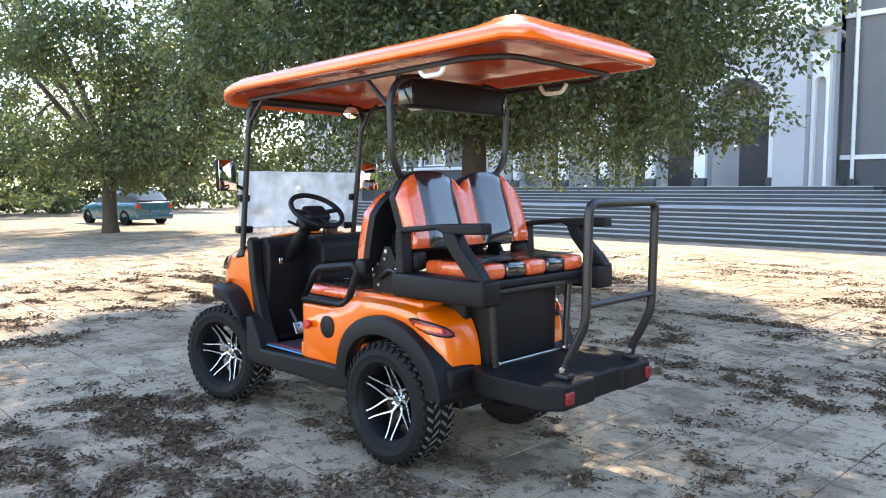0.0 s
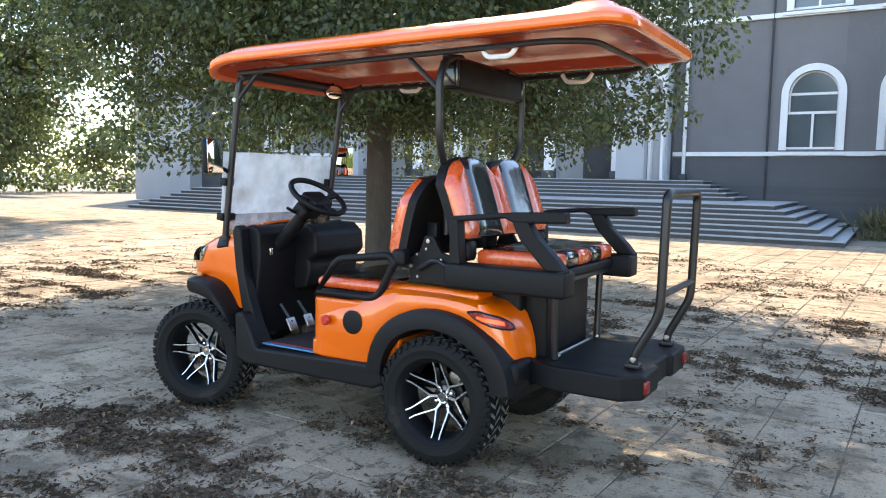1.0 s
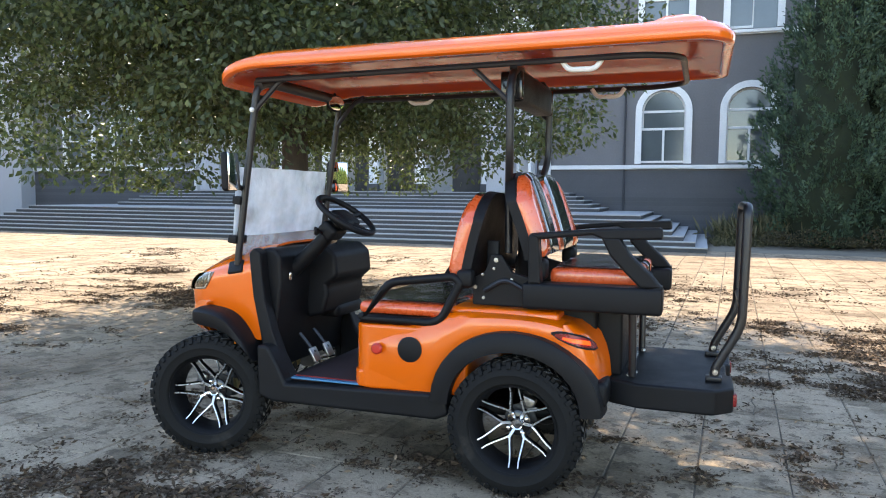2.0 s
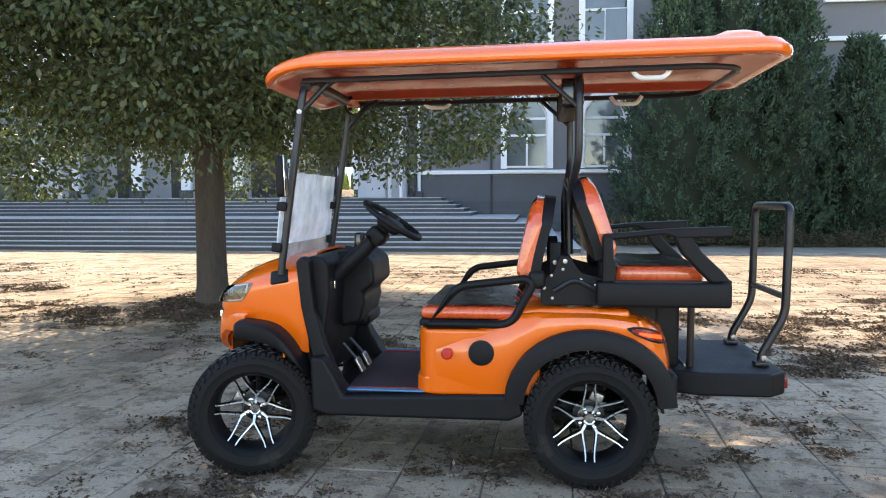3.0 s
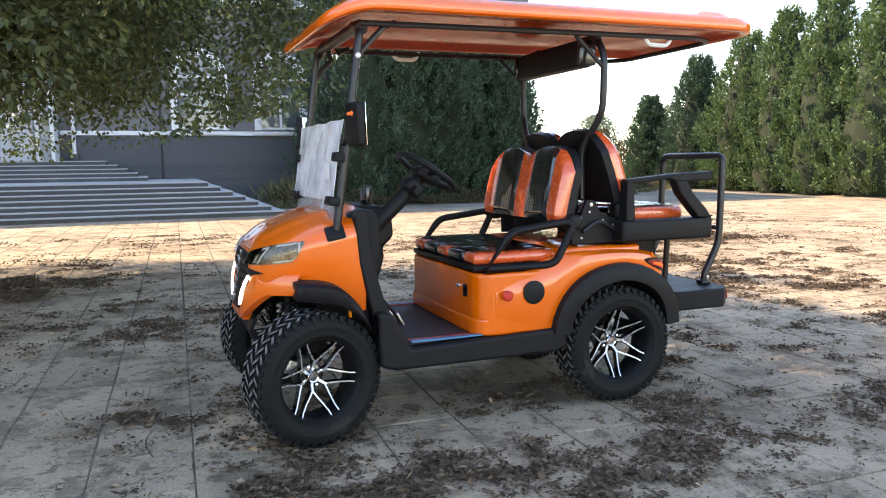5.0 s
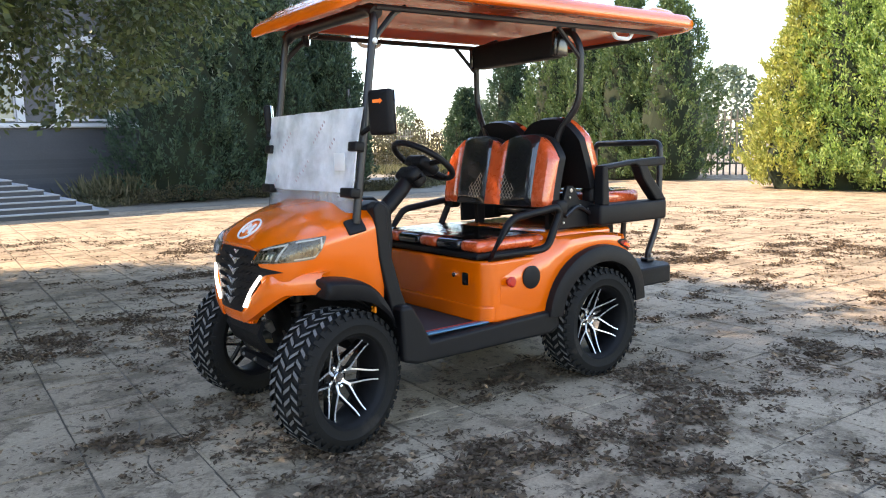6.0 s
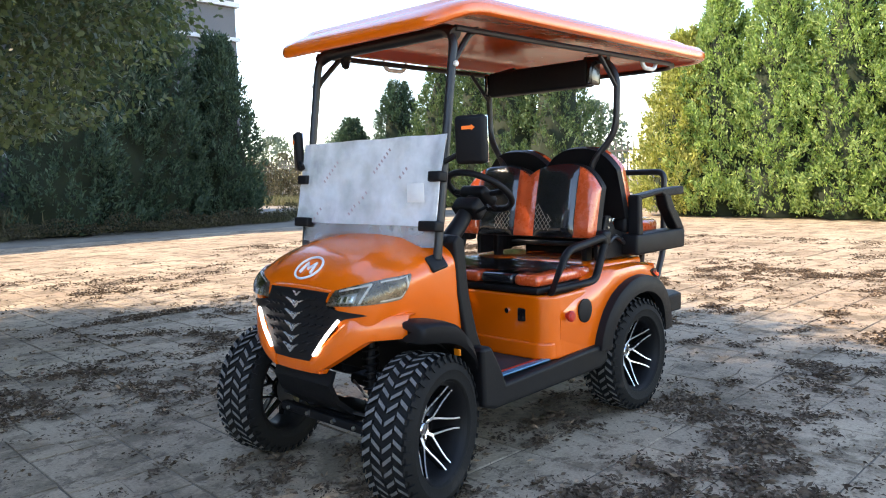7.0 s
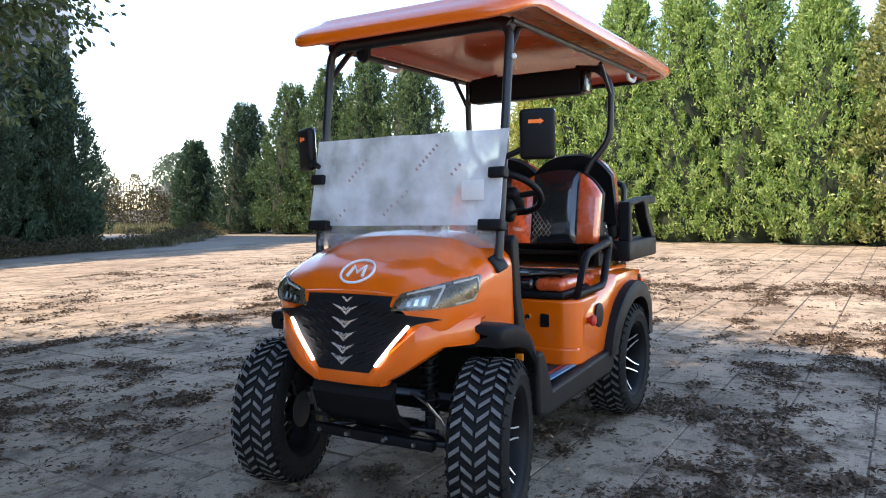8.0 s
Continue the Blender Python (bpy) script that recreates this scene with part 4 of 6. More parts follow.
HOOD_COLS = [[r[k] for r in HOOD] for k in (1, 2, 3)]


def hood_front(y, z):
    """How far ahead the bonnet's skin lies at a place of the front view."""
    lo, hi = 0.50, 1.09
    if hood_in(1.085, y, z):
        return 1.085
    for _ in range(14):
        mid = (lo + hi) / 2
        lo, hi = (mid, hi) if hood_in(mid, y, z) else (lo, mid)
    return lo


def wing_point(angle, z, out=0.0):
    """On the wing's skin, seen from a pole inside the wing: 0 degrees looks ahead, 90 sideways."""
    ca, sa = math.cos(radians(angle)), math.sin(radians(angle))
    lo, hi = 0.02, 0.40
    for _ in range(14):
        mid = (lo + hi) / 2
        lo, hi = (mid, hi) if hood_in(0.80 + mid * ca, 0.25 + mid * sa, z) else (lo, mid)
    return Vector((0.80 + (lo + out) * ca, 0.25 + (lo + out) * sa, z))


# closed nose: a slightly bowed front plate under the grille
nose_rows = []
for t in np.linspace(0, 1, 9):
    z = 0.555 + t * 0.26
    hw = 0.175 + 0.12 * t ** 0.8
    nose_rows.append([(1.112 - 0.20 * (abs(u) * hw) ** 1.5 - 0.05 * t, u * hw, z) for u in np.linspace(-1, 1, 15)])
part("nose_panel", shell(nose_rows, 0.02), ORANGE, cart, "orange nose panel")


# bumper wings from the nose round to the wheel arches
def bumper():
    rows = []
    for t in np.linspace(0, 1, 20):
        y = 0.12 + 0.345 * t ** 0.9
        x = 1.114 - 0.02 * t - 0.21 * t ** 3.0
        z0 = 0.548 + 0.150 * min(1, t / 0.72) ** 1.25
        z1 = 0.625 + 0.170 * min(1, t / 0.55)
        rows.append([(x - 0.03, y, z0), (x + 0.006, y, z0 + 0.004), (x + 0.012, y, z0 + 0.02), (x + 0.010, y, (z0 + z1) / 2), (x + 0.004, y, z1 - 0.012), (x - 0.006, y, z1), (x - 0.04, y, z1 + 0.004)])
    return shell(rows, 0.012)
both("bumper_wing", bumper, ORANGE, "orange bumper wing")
part("nose_lip", shell([[(1.085, y, 0.548), (1.120 - 0.25 * abs(y) ** 1.6, y, 0.552), (1.130 - 0.25 * abs(y) ** 1.6, y, 0.575), (1.124 - 0.25 * abs(y) ** 1.6, y, 0.606)] for y in np.linspace(-0.16, 0.16, 13)], 0.014), ORANGE, cart, "orange chin strip")


# grille: wide below, a narrow shelf running out under each head lamp, and a tall top under the bonnet lip
def grille_outline(z):
    return float(np.interp(z, (0.600, 0.630, 0.775, 0.790, 0.800, 0.805, 0.811, 0.820, 0.830, 0.850, 0.890), (0.110, 0.140, 0.272, 0.300, 0.360, 0.385, 0.365, 0.290, 0.205, 0.192, 0.198)))


def grille_x(y, z):
    low = 1.134 - 0.20 * abs(y) ** 1.5 - 0.17 * (z - 0.605)
    skin = hood_front(y, z) + 0.004
    f = min(1, max(0, (z - 0.79) / 0.085))
    f = max(f * f * (3 - 2 * f), min(1, max(0, (abs(y) - 0.25) / 0.06)))
    return max(low * (1 - f) + skin * f, skin)


grille_rows = []
for z in (0.604, 0.620, 0.640, 0.680, 0.720, 0.755, 0.775, 0.784, 0.792, 0.798, 0.802, 0.805, 0.808, 0.812, 0.816, 0.821, 0.826, 0.831, 0.840, 0.855, 0.870, 0.882, 0.890):
    hw = grille_outline(z)
    grille_rows.append([(grille_x(u * hw, z), u * hw, z) for u in np.linspace(-1, 1, 33)])
grille = part("grille", shell(grille_rows, 0.012), BLACK, cart, "black patterned grille")
for row in range(7):
    z = 0.634 + row * 0.036
    hw = min(0.255, grille_outline(z)) - 0.022
    for s in (-1, 1):
        for k in range(int((hw - 0.058) / 0.040)):
            y0 = s * (0.064 + k * 0.040)
            y1 = y0 + s * 0.036
            part("grille_bar", tube([(grille_x(y0, z) + 0.002, y0, z), (grille_x(y1, z + 0.012) + 0.002, y1, z + 0.012)], 0.0045, 5), BLACK, grille)
for k, z in enumerate((0.648, 0.688, 0.735, 0.783, 0.831)):
    w = 0.050 + 0.003 * k
    gx = grille_x(0, z)
    ch = bmesh.new()
    for q in (-1, 1):
        add_prism(ch, [(0, z - 0.022), (q * 0.020, z - 0.004), (q * w, z + 0.018), (q * w * 0.62, z + 0.0115), (q * 0.019, z + 0.007), (0, z - 0.011)], gx - 0.004, gx + 0.006, "yz")
        add_prism(ch, [(0, z - 0.006), (q * 0.008, z + 0.002), (q * 0.014, z + 0.011), (q * 0.005, z + 0.006), (0, z + 0.001)], gx - 0.004, gx + 0.005, "yz")
    part("grille_chevron", ch, SPOKE_SILVER, grille, "silver chevron", smooth=False)
ch = bmesh.new()
for q in (-1, 1):
    add_prism(ch, [(0, 0.858), (q * 0.010, 0.865), (q * 0.024, 0.879), (q * 0.017, 0.878), (q * 0.008, 0.871), (0, 0.866)], grille_x(0, 0.868) - 0.004, grille_x(0, 0.868) + 0.004, "yz")
part("grille_chevron", ch, SPOKE_SILVER, grille, "silver chevron", smooth=False)
# rolled lip of the bonnet over the grille, running out along the head lamps
lip = [(hood_front(y, 0.895 - 0.12 * y * y) + 0.004, y, 0.895 - 0.12 * y * y) for y in np.linspace(-0.215, 0.215, 25)]
part("hood_lip", tube(lip, lambda t: 0.0045 + 0.0045 * math.sin(math.pi * t) ** 0.5, 8), ORANGE, cart, "orange bonnet lip")


# running lights, head lamps, emblem
def drl():
    ends = [Vector((grille_x(y, z) + 0.008, y, z)) for y, z in ((0.276, 0.784), (0.146, 0.630))]
    pts = [ends[0].lerp(ends[1], t) + Vector((0.008 * math.sin(math.pi * t), 0, 0)) for t in np.linspace(0, 1, 7)]
    bm = bmesh.new()
    n = Vector((0, 0.82, -0.57)) * 0.0050
    fr = [[bm.verts.new(q - n), bm.verts.new(q + n)] for q in pts]
    bk = [[bm.verts.new(q - n - Vector((0.012, 0, 0))), bm.verts.new(q + n - Vector((0.012, 0, 0)))] for q in pts]
    for i in range(6):
        bm.faces.new((fr[i][0], fr[i][1], fr[i + 1][1], fr[i + 1][0]))
        bm.faces.new((fr[i][0], fr[i + 1][0], bk[i + 1][0], bk[i][0]))
        bm.faces.new((fr[i][1], bk[i][1], bk[i + 1][1], fr[i + 1][1]))
    bm.faces.new((fr[0][0], bk[0][0], bk[0][1], fr[0][1]))
    bm.faces.new((fr[6][0], fr[6][1], bk[6][1], bk[6][0]))
    return bm
both("running_light", drl, DRL, "lit white running light strip")

LAMP_LOW = ((-10, 0.834), (24, 0.845), (48, 0.853), (62, 0.860), (70, 0.900), (76, 0.948))
LAMP_HIGH = ((-10, 0.838), (-5, 0.896), (10, 0.914), (31, 0.934), (48, 0.946), (76, 0.957))


def lamp_point(u, v, out=0.0):
    """On the wing's skin: u from the grille outwards, v upwards, both 0 to 1."""
    ang = -10 + 86 * u
    lo, hi = (float(np.interp(ang, [p[0] for p in q], [p[1] for p in q])) for q in (LAMP_LOW, LAMP_HIGH))
    return wing_point(ang, lo + (hi - lo) * v, out)


def lamp_patch(u0, u1, v0, v1, out, thick, slant=0.0, nu=14, nv=7):
    return shell([[lamp_point(min(1, max(0, u + slant * (v - 0.5))), v, out) for v in np.linspace(v0, v1, nv)] for u in np.linspace(u0, u1, nu)], thick)


for s in (1, -1):
    flip = Matrix.Diagonal((1, s, 1, 1))

    def lamp_part(name, bm, ma, parent, label=""):
        bm.transform(flip)
        return part(name, bm, ma, parent, label)

    lamp = lamp_part("headlight", lamp_patch(0.0, 1.0, 0.0, 1.0, 0.004, 0.02, nu=30), LAMP_BROWN, cart, "swept-back headlight with clear lens")
    lamp_part("reflector", lamp_patch(0.10, 0.36, 0.14, 0.62, 0.006, 0.003, 0.06), DULL_CHROME, lamp, "silver reflector bowl")
    lamp_part("reflector", lamp_patch(0.56, 0.86, 0.22, 0.80, 0.006, 0.003, 0.06), LAMP_BROWN, lamp, "dark outer reflector")
    lamp_part("lamp_strip", lamp_patch(0.13, 0.50, 0.84, 0.93, 0.008, 0.004), WARM_LED, lamp, "pale warm light guide")
    lamp_part("lamp_strip", lamp_patch(0.435, 0.460, 0.10, 0.90, 0.008, 0.004, 0.13), WARM_LED, lamp, "pale warm light guide")
    lamp_part("lamp_strip", lamp_patch(0.60, 0.945, 0.88, 0.94, 0.008, 0.004), WARM_LED, lamp, "pale warm light guide")
    lamp_part("lamp_strip", lamp_patch(0.915, 0.94, 0.12, 0.88, 0.008, 0.004), WARM_LED, lamp, "pale warm light guide")
    lamp_part("lamp_strip", lamp_patch(0.60, 0.89, 0.07, 0.13, 0.008, 0.004), WARM_LED, lamp, "pale warm light guide")
    for u in (0.16, 0.23, 0.30):
        lamp_part("led_lens", lamp_patch(u, u + 0.035, 0.22, 0.52, 0.010, 0.005, 0.04, 4, 4), CHROME, lamp, "clear projector cell")
    lamp_part("lens", lamp_patch(0.015, 0.985, 0.03, 0.97, 0.0155, 0.0015, nu=30), LAMP_GLASS, lamp, "clear lamp lens")


em = pose(1.012, 0.0, 0.966, 0, 38, 0)
bm = bmesh.new()
ring = [em @ Vector((0.064 * math.cos(a), 0.074 * math.sin(a), 0.004)) for a in np.linspace(0, 2 * math.pi, 33)[:-1]]
add_tube(bm, ring, 0.0054, 6, True)
add_tube(bm, [em @ Vector(p) for p in ((0.030, 0.036, 0.004), (-0.028, 0.026, 0.004), (0.006, 0.0, 0.004), (-0.028, -0.026, 0.004), (0.030, -0.036, 0.004))], 0.0068, 6)
part("emblem", bm, WHITE_PLASTIC, cart, "white ring emblem with a zigzag bar")

# black cowl trim behind the front wing, down to the sill
def cowl():
    bm = bmesh.new()
    add_prism(bm, [(0.615, 1.065), (0.585, 1.095), (0.545, 1.070), (0.535, 0.94), (0.520, 0.82), (0.475, 0.66), (0.41, 0.50), (0.35, 0.42), (0.53, 0.34), (0.530, 0.52), (0.540, 0.600), (0.566, 0.720), (0.592, 0.841), (0.604, 0.958)], 0.402, 0.474)
    return bm
both("cowl_trim", cowl, BLACK, "black cowl trim", bevel=0.012)


def flare(x0, top, span, y0, y1, lift, dip):
    """An arched black wheel-arch flare with a turned edge."""
    rows4 = []
    for k in range(19):
        a = math.pi * (0.03 + 0.94 * k / 18)
        cx, cz = x0 + span * math.cos(a), AXLE_Z + 0.04 + (top - AXLE_Z - 0.04) * math.sin(a) ** 0.85
        d = Vector((math.cos(a), 0, math.sin(a)))
        c = Vector((cx, 0, cz))
        w = y1 * (1 - 0.04 * abs(math.cos(a)) ** 4)
        rows4.append([c + d * lift * 1.0 + Vector((0, y0, 0)), c + d * lift + Vector((0, (y0 + w) / 2, 0)), c + d * lift * 0.8 + Vector((0, w - 0.012, 0)), c + d * lift * 0.3 + Vector((0, w, 0)), c - d * 0.062 + Vector((0, w - 0.004, 0)), c - d * 0.066 + Vector((0, w - 0.05, 0))])
    return shell(rows4, 0.010)


both("rear_fender_flare", lambda: flare(-0.83, 0.735, 0.375, 0.40, 0.592, 0.035, 0), BLACK, "black plastic wheel arch flare")


def front_flare():
    rows5 = []
    for x, z, w, drop in smooth_rows([(0.912, 0.758, 0.552, 0.066), (0.900, 0.766, 0.566, 0.076), (0.860, 0.768, 0.574, 0.082), (0.770, 0.757, 0.580, 0.084), (0.700, 0.730, 0.578, 0.084), (0.635, 0.668, 0.574, 0.080), (0.592, 0.600, 0.562, 0.06), (0.565, 0.540, 0.545, 0.035)], 3):
        n = Vector((0.35 * (0.80 - x) * 4, 0, 1)).normalized() if x < 0.80 else Vector((0, 0, 1))
        c = Vector((x, 0, z))
        rows5.append([c + Vector((0, 0.40, 0)) + n * 0.006, c + Vector((0, w - 0.06, 0)) + n * 0.006, c + Vector((0, w - 0.016, 0)), c + Vector((0, w - 0.002, 0)) - n * 0.014, c + Vector((0, w, 0)) - n * drop * 0.7, c + Vector((0, w - 0.012, 0)) - n * drop, c + Vector((0, 0.43, 0)) - n * drop])
    first = sum((Vector(p) for p in rows5[0]), Vector()) / len(rows5[0])
    rows5.insert(0, [Vector(p).lerp(first, 0.9) for p in rows5[0]])
    return shell(rows5, 0.008)
both("front_fender_flare", front_flare, BLACK, "black plastic front fender flare")


# sills and floor
def sill():
    bm = bmesh.new()
    add_prism(bm, [(0.52, 0.335), (0.44, 0.31), (-0.45, 0.31), (-0.52, 0.34), (-0.50, 0.44), (0.36, 0.415), (0.40, 0.50), (0.46, 0.60), (0.53, 0.60)], 0.40, 0.545)
    return bm
both("side_sill", sill, BLACK, "black plastic side sill", bevel=0.02)
part("floor_pan", soft_box((-0.10, -0.40, 0.355), (0.42, 0.40, 0.405), 0.01), BLACK, cart)
part("floor_mat", soft_box((-0.07, -0.47, 0.408), (0.37, 0.47, 0.432), 0.008), MAT_GREY, cart, "dark ribbed floor mat")
for s in (1, -1):
    part("mat_strip", soft_box((-0.065, s * 0.485 - 0.018, 0.430), (0.35, s * 0.485 + 0.018, 0.440), 0.004), BLUE_TRIM, cart, "blue trim strip")
    part("mat_strip", soft_box((-0.065, s * 0.45 - 0.008, 0.4325), (0.35, s * 0.45 + 0.008, 0.4385), 0.002), RED_PLASTIC, cart, "red trim line")
part("belly", soft_box((-1.15, -0.33, 0.30), (0.55, 0.33, 0.36), 0.02), BLACK, cart, "black chassis tray")

# rear body
BODY_TOP = smooth_rows([(-0.045, 0.745), (-0.10, 0.748), (-0.30, 0.752), (-0.50, 0.825), (-0.70, 0.832), (-0.90, 0.828), (-1.04, 0.812), (-1.11, 0.790), (-1.155, 0.755), (-1.185, 0.690), (-1.203, 0.620), (-1.208, 0.575), (-1.210, 0.545)], 3)


def side_y(x):
    return 0.520 + 0.02 * math.exp(-((x + 0.83) / 0.3) ** 2) - 0.45 * max(0, -x - 1.06) ** 1.2


def rear_side():
    """The side panel: straight by the seat, arched over the wheel."""
    rows6 = []
    for x, zt in [p for p in BODY_TOP if -1.085 < p[0] < -0.095]:
        d = (x + 0.83) / 0.37
        arch = 0.36 + 0.37 * math.sqrt(max(0, 1 - d * d)) if abs(d) < 1 else 0.0
        zb = max(0.43, arch)
        zt = max(zt, zb + 0.02)
        yy = side_y(x)
        rows6.append([(x, yy - 0.012, zb), (x, yy, zb + (zt - zb) * 0.3), (x, yy + 0.002, zb + (zt - zb) * 0.62), (x, yy - 0.006, zb + (zt - zb) * 0.86), (x, yy - 0.035, zt - 0.004), (x, yy - 0.12, zt + 0.004), (x, 0.30, zt + 0.006)])
    return shell(rows6, 0.012)
REAR_Z, REAR_X = (0.53, 0.575, 0.62, 0.69, 0.755, 0.79, 0.812), (-1.212, -1.208, -1.203, -1.185, -1.155, -1.115, -1.075)


def corner_point(turn, z, out=0.0):
    """On the rounded rear corner of the body: 0 along the side, 1 where it faces back, 2 at its inner edge."""
    reach, yc = -1.05 - float(np.interp(z, REAR_Z, REAR_X)), side_y(-1.05) - 0.13
    a = min(1, turn) * math.pi / 2
    y = yc + (0.13 + out) * math.cos(a)
    x = -1.05 - (reach + out) * math.sin(a)
    if turn > 1:
        y, x = yc - (yc - 0.28) * (turn - 1), x - 0.028 * (turn - 1)
    return (x, y, z)


def rear_corner():
    rows6 = []
    for turn in list(np.linspace(0, 1, 10)) + [1.25, 1.5, 1.75, 2.0]:
        d = (corner_point(turn, 0.6)[0] + 0.83) / 0.37
        zb = max(0.54, 0.36 + 0.37 * math.sqrt(1 - d * d) if abs(d) < 1 else 0.0)
        rows6.append([corner_point(turn, zb + (0.806 - zb) * k / 9) for k in range(10)] + [(-1.04, 0.30, 0.816)])
    return shell(rows6, 0.010)
both("rear_side_panel", rear_side, ORANGE, "orange rear side panel")
both("rear_corner_panel", rear_corner, ORANGE, "orange panel round the rear corner")


def base_outline(out):
    """The seat base from above, with its front corners rounded."""
    arc = [(-0.105 + (0.10 + out) * math.sin(a), 0.4195 + (0.10 + out) * math.cos(a)) for a in np.linspace(0, math.pi / 2, 9)]
    front = [(-0.60, 0.50)] + arc
    return front + [(x, -y) for x, y in reversed(front)]


part("seat_base", prism(base_outline(0.0), 0.425, 0.748, "xy"), ORANGE, cart, "orange seat base front", bevel=0.018)
part("seat_base_step", prism([p for p in base_outline(0.012) if abs(p[1]) < 0.5145], 0.43, 0.515, "xy"), ORANGE, cart, bevel=0.012)
part("charging_cap", lathe([(0.001, 0.0), (0.060, 0.0), (0.062, 0.010), (0.05, 0.014), (0.001, 0.015)], 32, pose(-0.317, 0.519, 0.638)), BLACK, cart, "round black speaker cap")
part("charging_cap", lathe([(0.001, 0.0), (0.060, 0.0), (0.062, -0.010), (0.05, -0.014), (0.001, -0.015)], 32, pose(-0.317, -0.519, 0.638)), BLACK, cart, "round black speaker cap")
part("emergency_knob", lathe([(0.014, 0.0), (0.016, 0.022), (0.026, 0.024), (0.028, 0.038), (0.020, 0.046), (0.001, 0.047)], 20, pose(-0.155, 0.515, 0.635)), RED_PLASTIC, cart, "red emergency knob")
part("charge_socket", soft_box((-0.030, -0.012, -0.034), (0.030, 0.014, 0.034), 0.006, m=pose(-0.016, 0.36, 0.645, 0, 0, -80)), GLOSS_BLACK, cart, "square black charging socket")
part("key_switch", lathe([(0.001, 0.0), (0.014, 0.0), (0.013, 0.012), (0.001, 0.013)], 14, pose(-0.004, 0.27, 0.66, 0, 0, -90)), CHROME, cart)
def tail_strip(points, off, thick):
    """A lamp piece round the corner: rows of (turn round it, lower edge, upper edge); turns below 0 lie on the side."""
    rows6 = []
    for turn, z0, z1 in points:
        row = []
        for z in (z0, (z0 + z1) / 2, z1):
            row.append((-1.05 - turn * 0.20, side_y(-1.05 - turn * 0.20) + off, z) if turn < 0 else corner_point(turn, z, off))
        rows6.append(row)
    return shell(rows6, thick)


both("tail_trim", lambda: tail_strip(((-0.25, 0.764, 0.772), (-0.1, 0.742, 0.778), (0.12, 0.722, 0.778), (0.32, 0.706, 0.770), (0.55, 0.694, 0.758), (0.78, 0.688, 0.738), (0.95, 0.690, 0.712)), 0.007, 0.02), BLACK, "black tail light surround")
both("taillight", lambda: tail_strip(((-0.16, 0.757, 0.766), (-0.02, 0.741, 0.769), (0.16, 0.728, 0.768), (0.34, 0.714, 0.760), (0.55, 0.704, 0.748), (0.76, 0.698, 0.728), (0.88, 0.700, 0.710)), 0.012, 0.01), RED_DARK, "dark red tail light")
both("tail_led", lambda: tail_strip(((0.02, 0.744, 0.754), (0.22, 0.732, 0.748), (0.44, 0.722, 0.742), (0.64, 0.714, 0.732)), 0.017, 0.004), TAIL, "lit red strip")
both("rear_arch_skirt", lambda: soft_box((-1.245, 0.30, 0.43), (-1.12, 0.50, 0.552), 0.03), BLACK, "black rear skirt")
part("rear_panel", soft_box((-1.285, -0.272, 0.535), (-1.16, 0.272, 0.895), 0.015), BLACK, cart, "black rear panel")
part("rear_storage_box", soft_box((-1.17, -0.33, 0.50), (-0.95, 0.33, 0.90), 0.025), BLACK, cart, "black storage box below the rear seat")
part("underseat_tray", soft_box((-1.02, -0.47, 0.78), (-0.50, 0.47, 0.85), 0.02), ORANGE, cart, "orange deck behind the front seat")


# seats: stitched pads in stripes
def pad(lo, hi, r, m=None, crown=0.0):
    bm = soft_box(lo, hi, r, 4)
    if crown:
        for v in bm.verts:
            u = 2 * (v.co.y - lo[1]) / (hi[1] - lo[1]) - 1
            w = 2 * (v.co.x - lo[0]) / (hi[0] - lo[0]) - 1
            if v.co.z > (lo[2] + hi[2]) / 2:
                v.co.z += crown * (1 - u * u) * (1 - w * w)
    if m is not None:
        bm.transform(m)
    return bm


def backrest(name, m, shell_label, wrap, dip):
    """Two-lobed backrest standing on z = 0, face towards +x: dark lobes, coloured bands, black shell behind."""
    H, HW = 0.42, 0.455
    def top(y):
        u = abs(y)
        return H - (dip if u < 0.235 else 0.14) * (abs(u - 0.235) / 0.225) ** 2.8
    back = part(name, bmesh_back(-HW, HW, top, -0.045, 0.0, 0.02), BLACK, cart, shell_label)
    for y0, y1, ma in ((-HW, -0.335, RED_VINYL), (-0.335, -0.07, BLACK_VINYL), (-0.07, 0.07, RED_VINYL), (0.07, 0.335, BLACK_VINYL), (0.335, HW, RED_VINYL)):
        part("seat_pad", bmesh_back(y0, y1, lambda y: top(y) - 0.012, 0.002, 0.058, 0.006), ma, back)
    if wrap:
        part("seat_wrap", bmesh_back(-HW + 0.015, HW - 0.015, lambda y: top(y) - 0.02, 0.06, 0.066, 0.012), wrap, back, "clear plastic wrap")
    for o in (back, *back.children):
        o.data.transform(m)
    return back


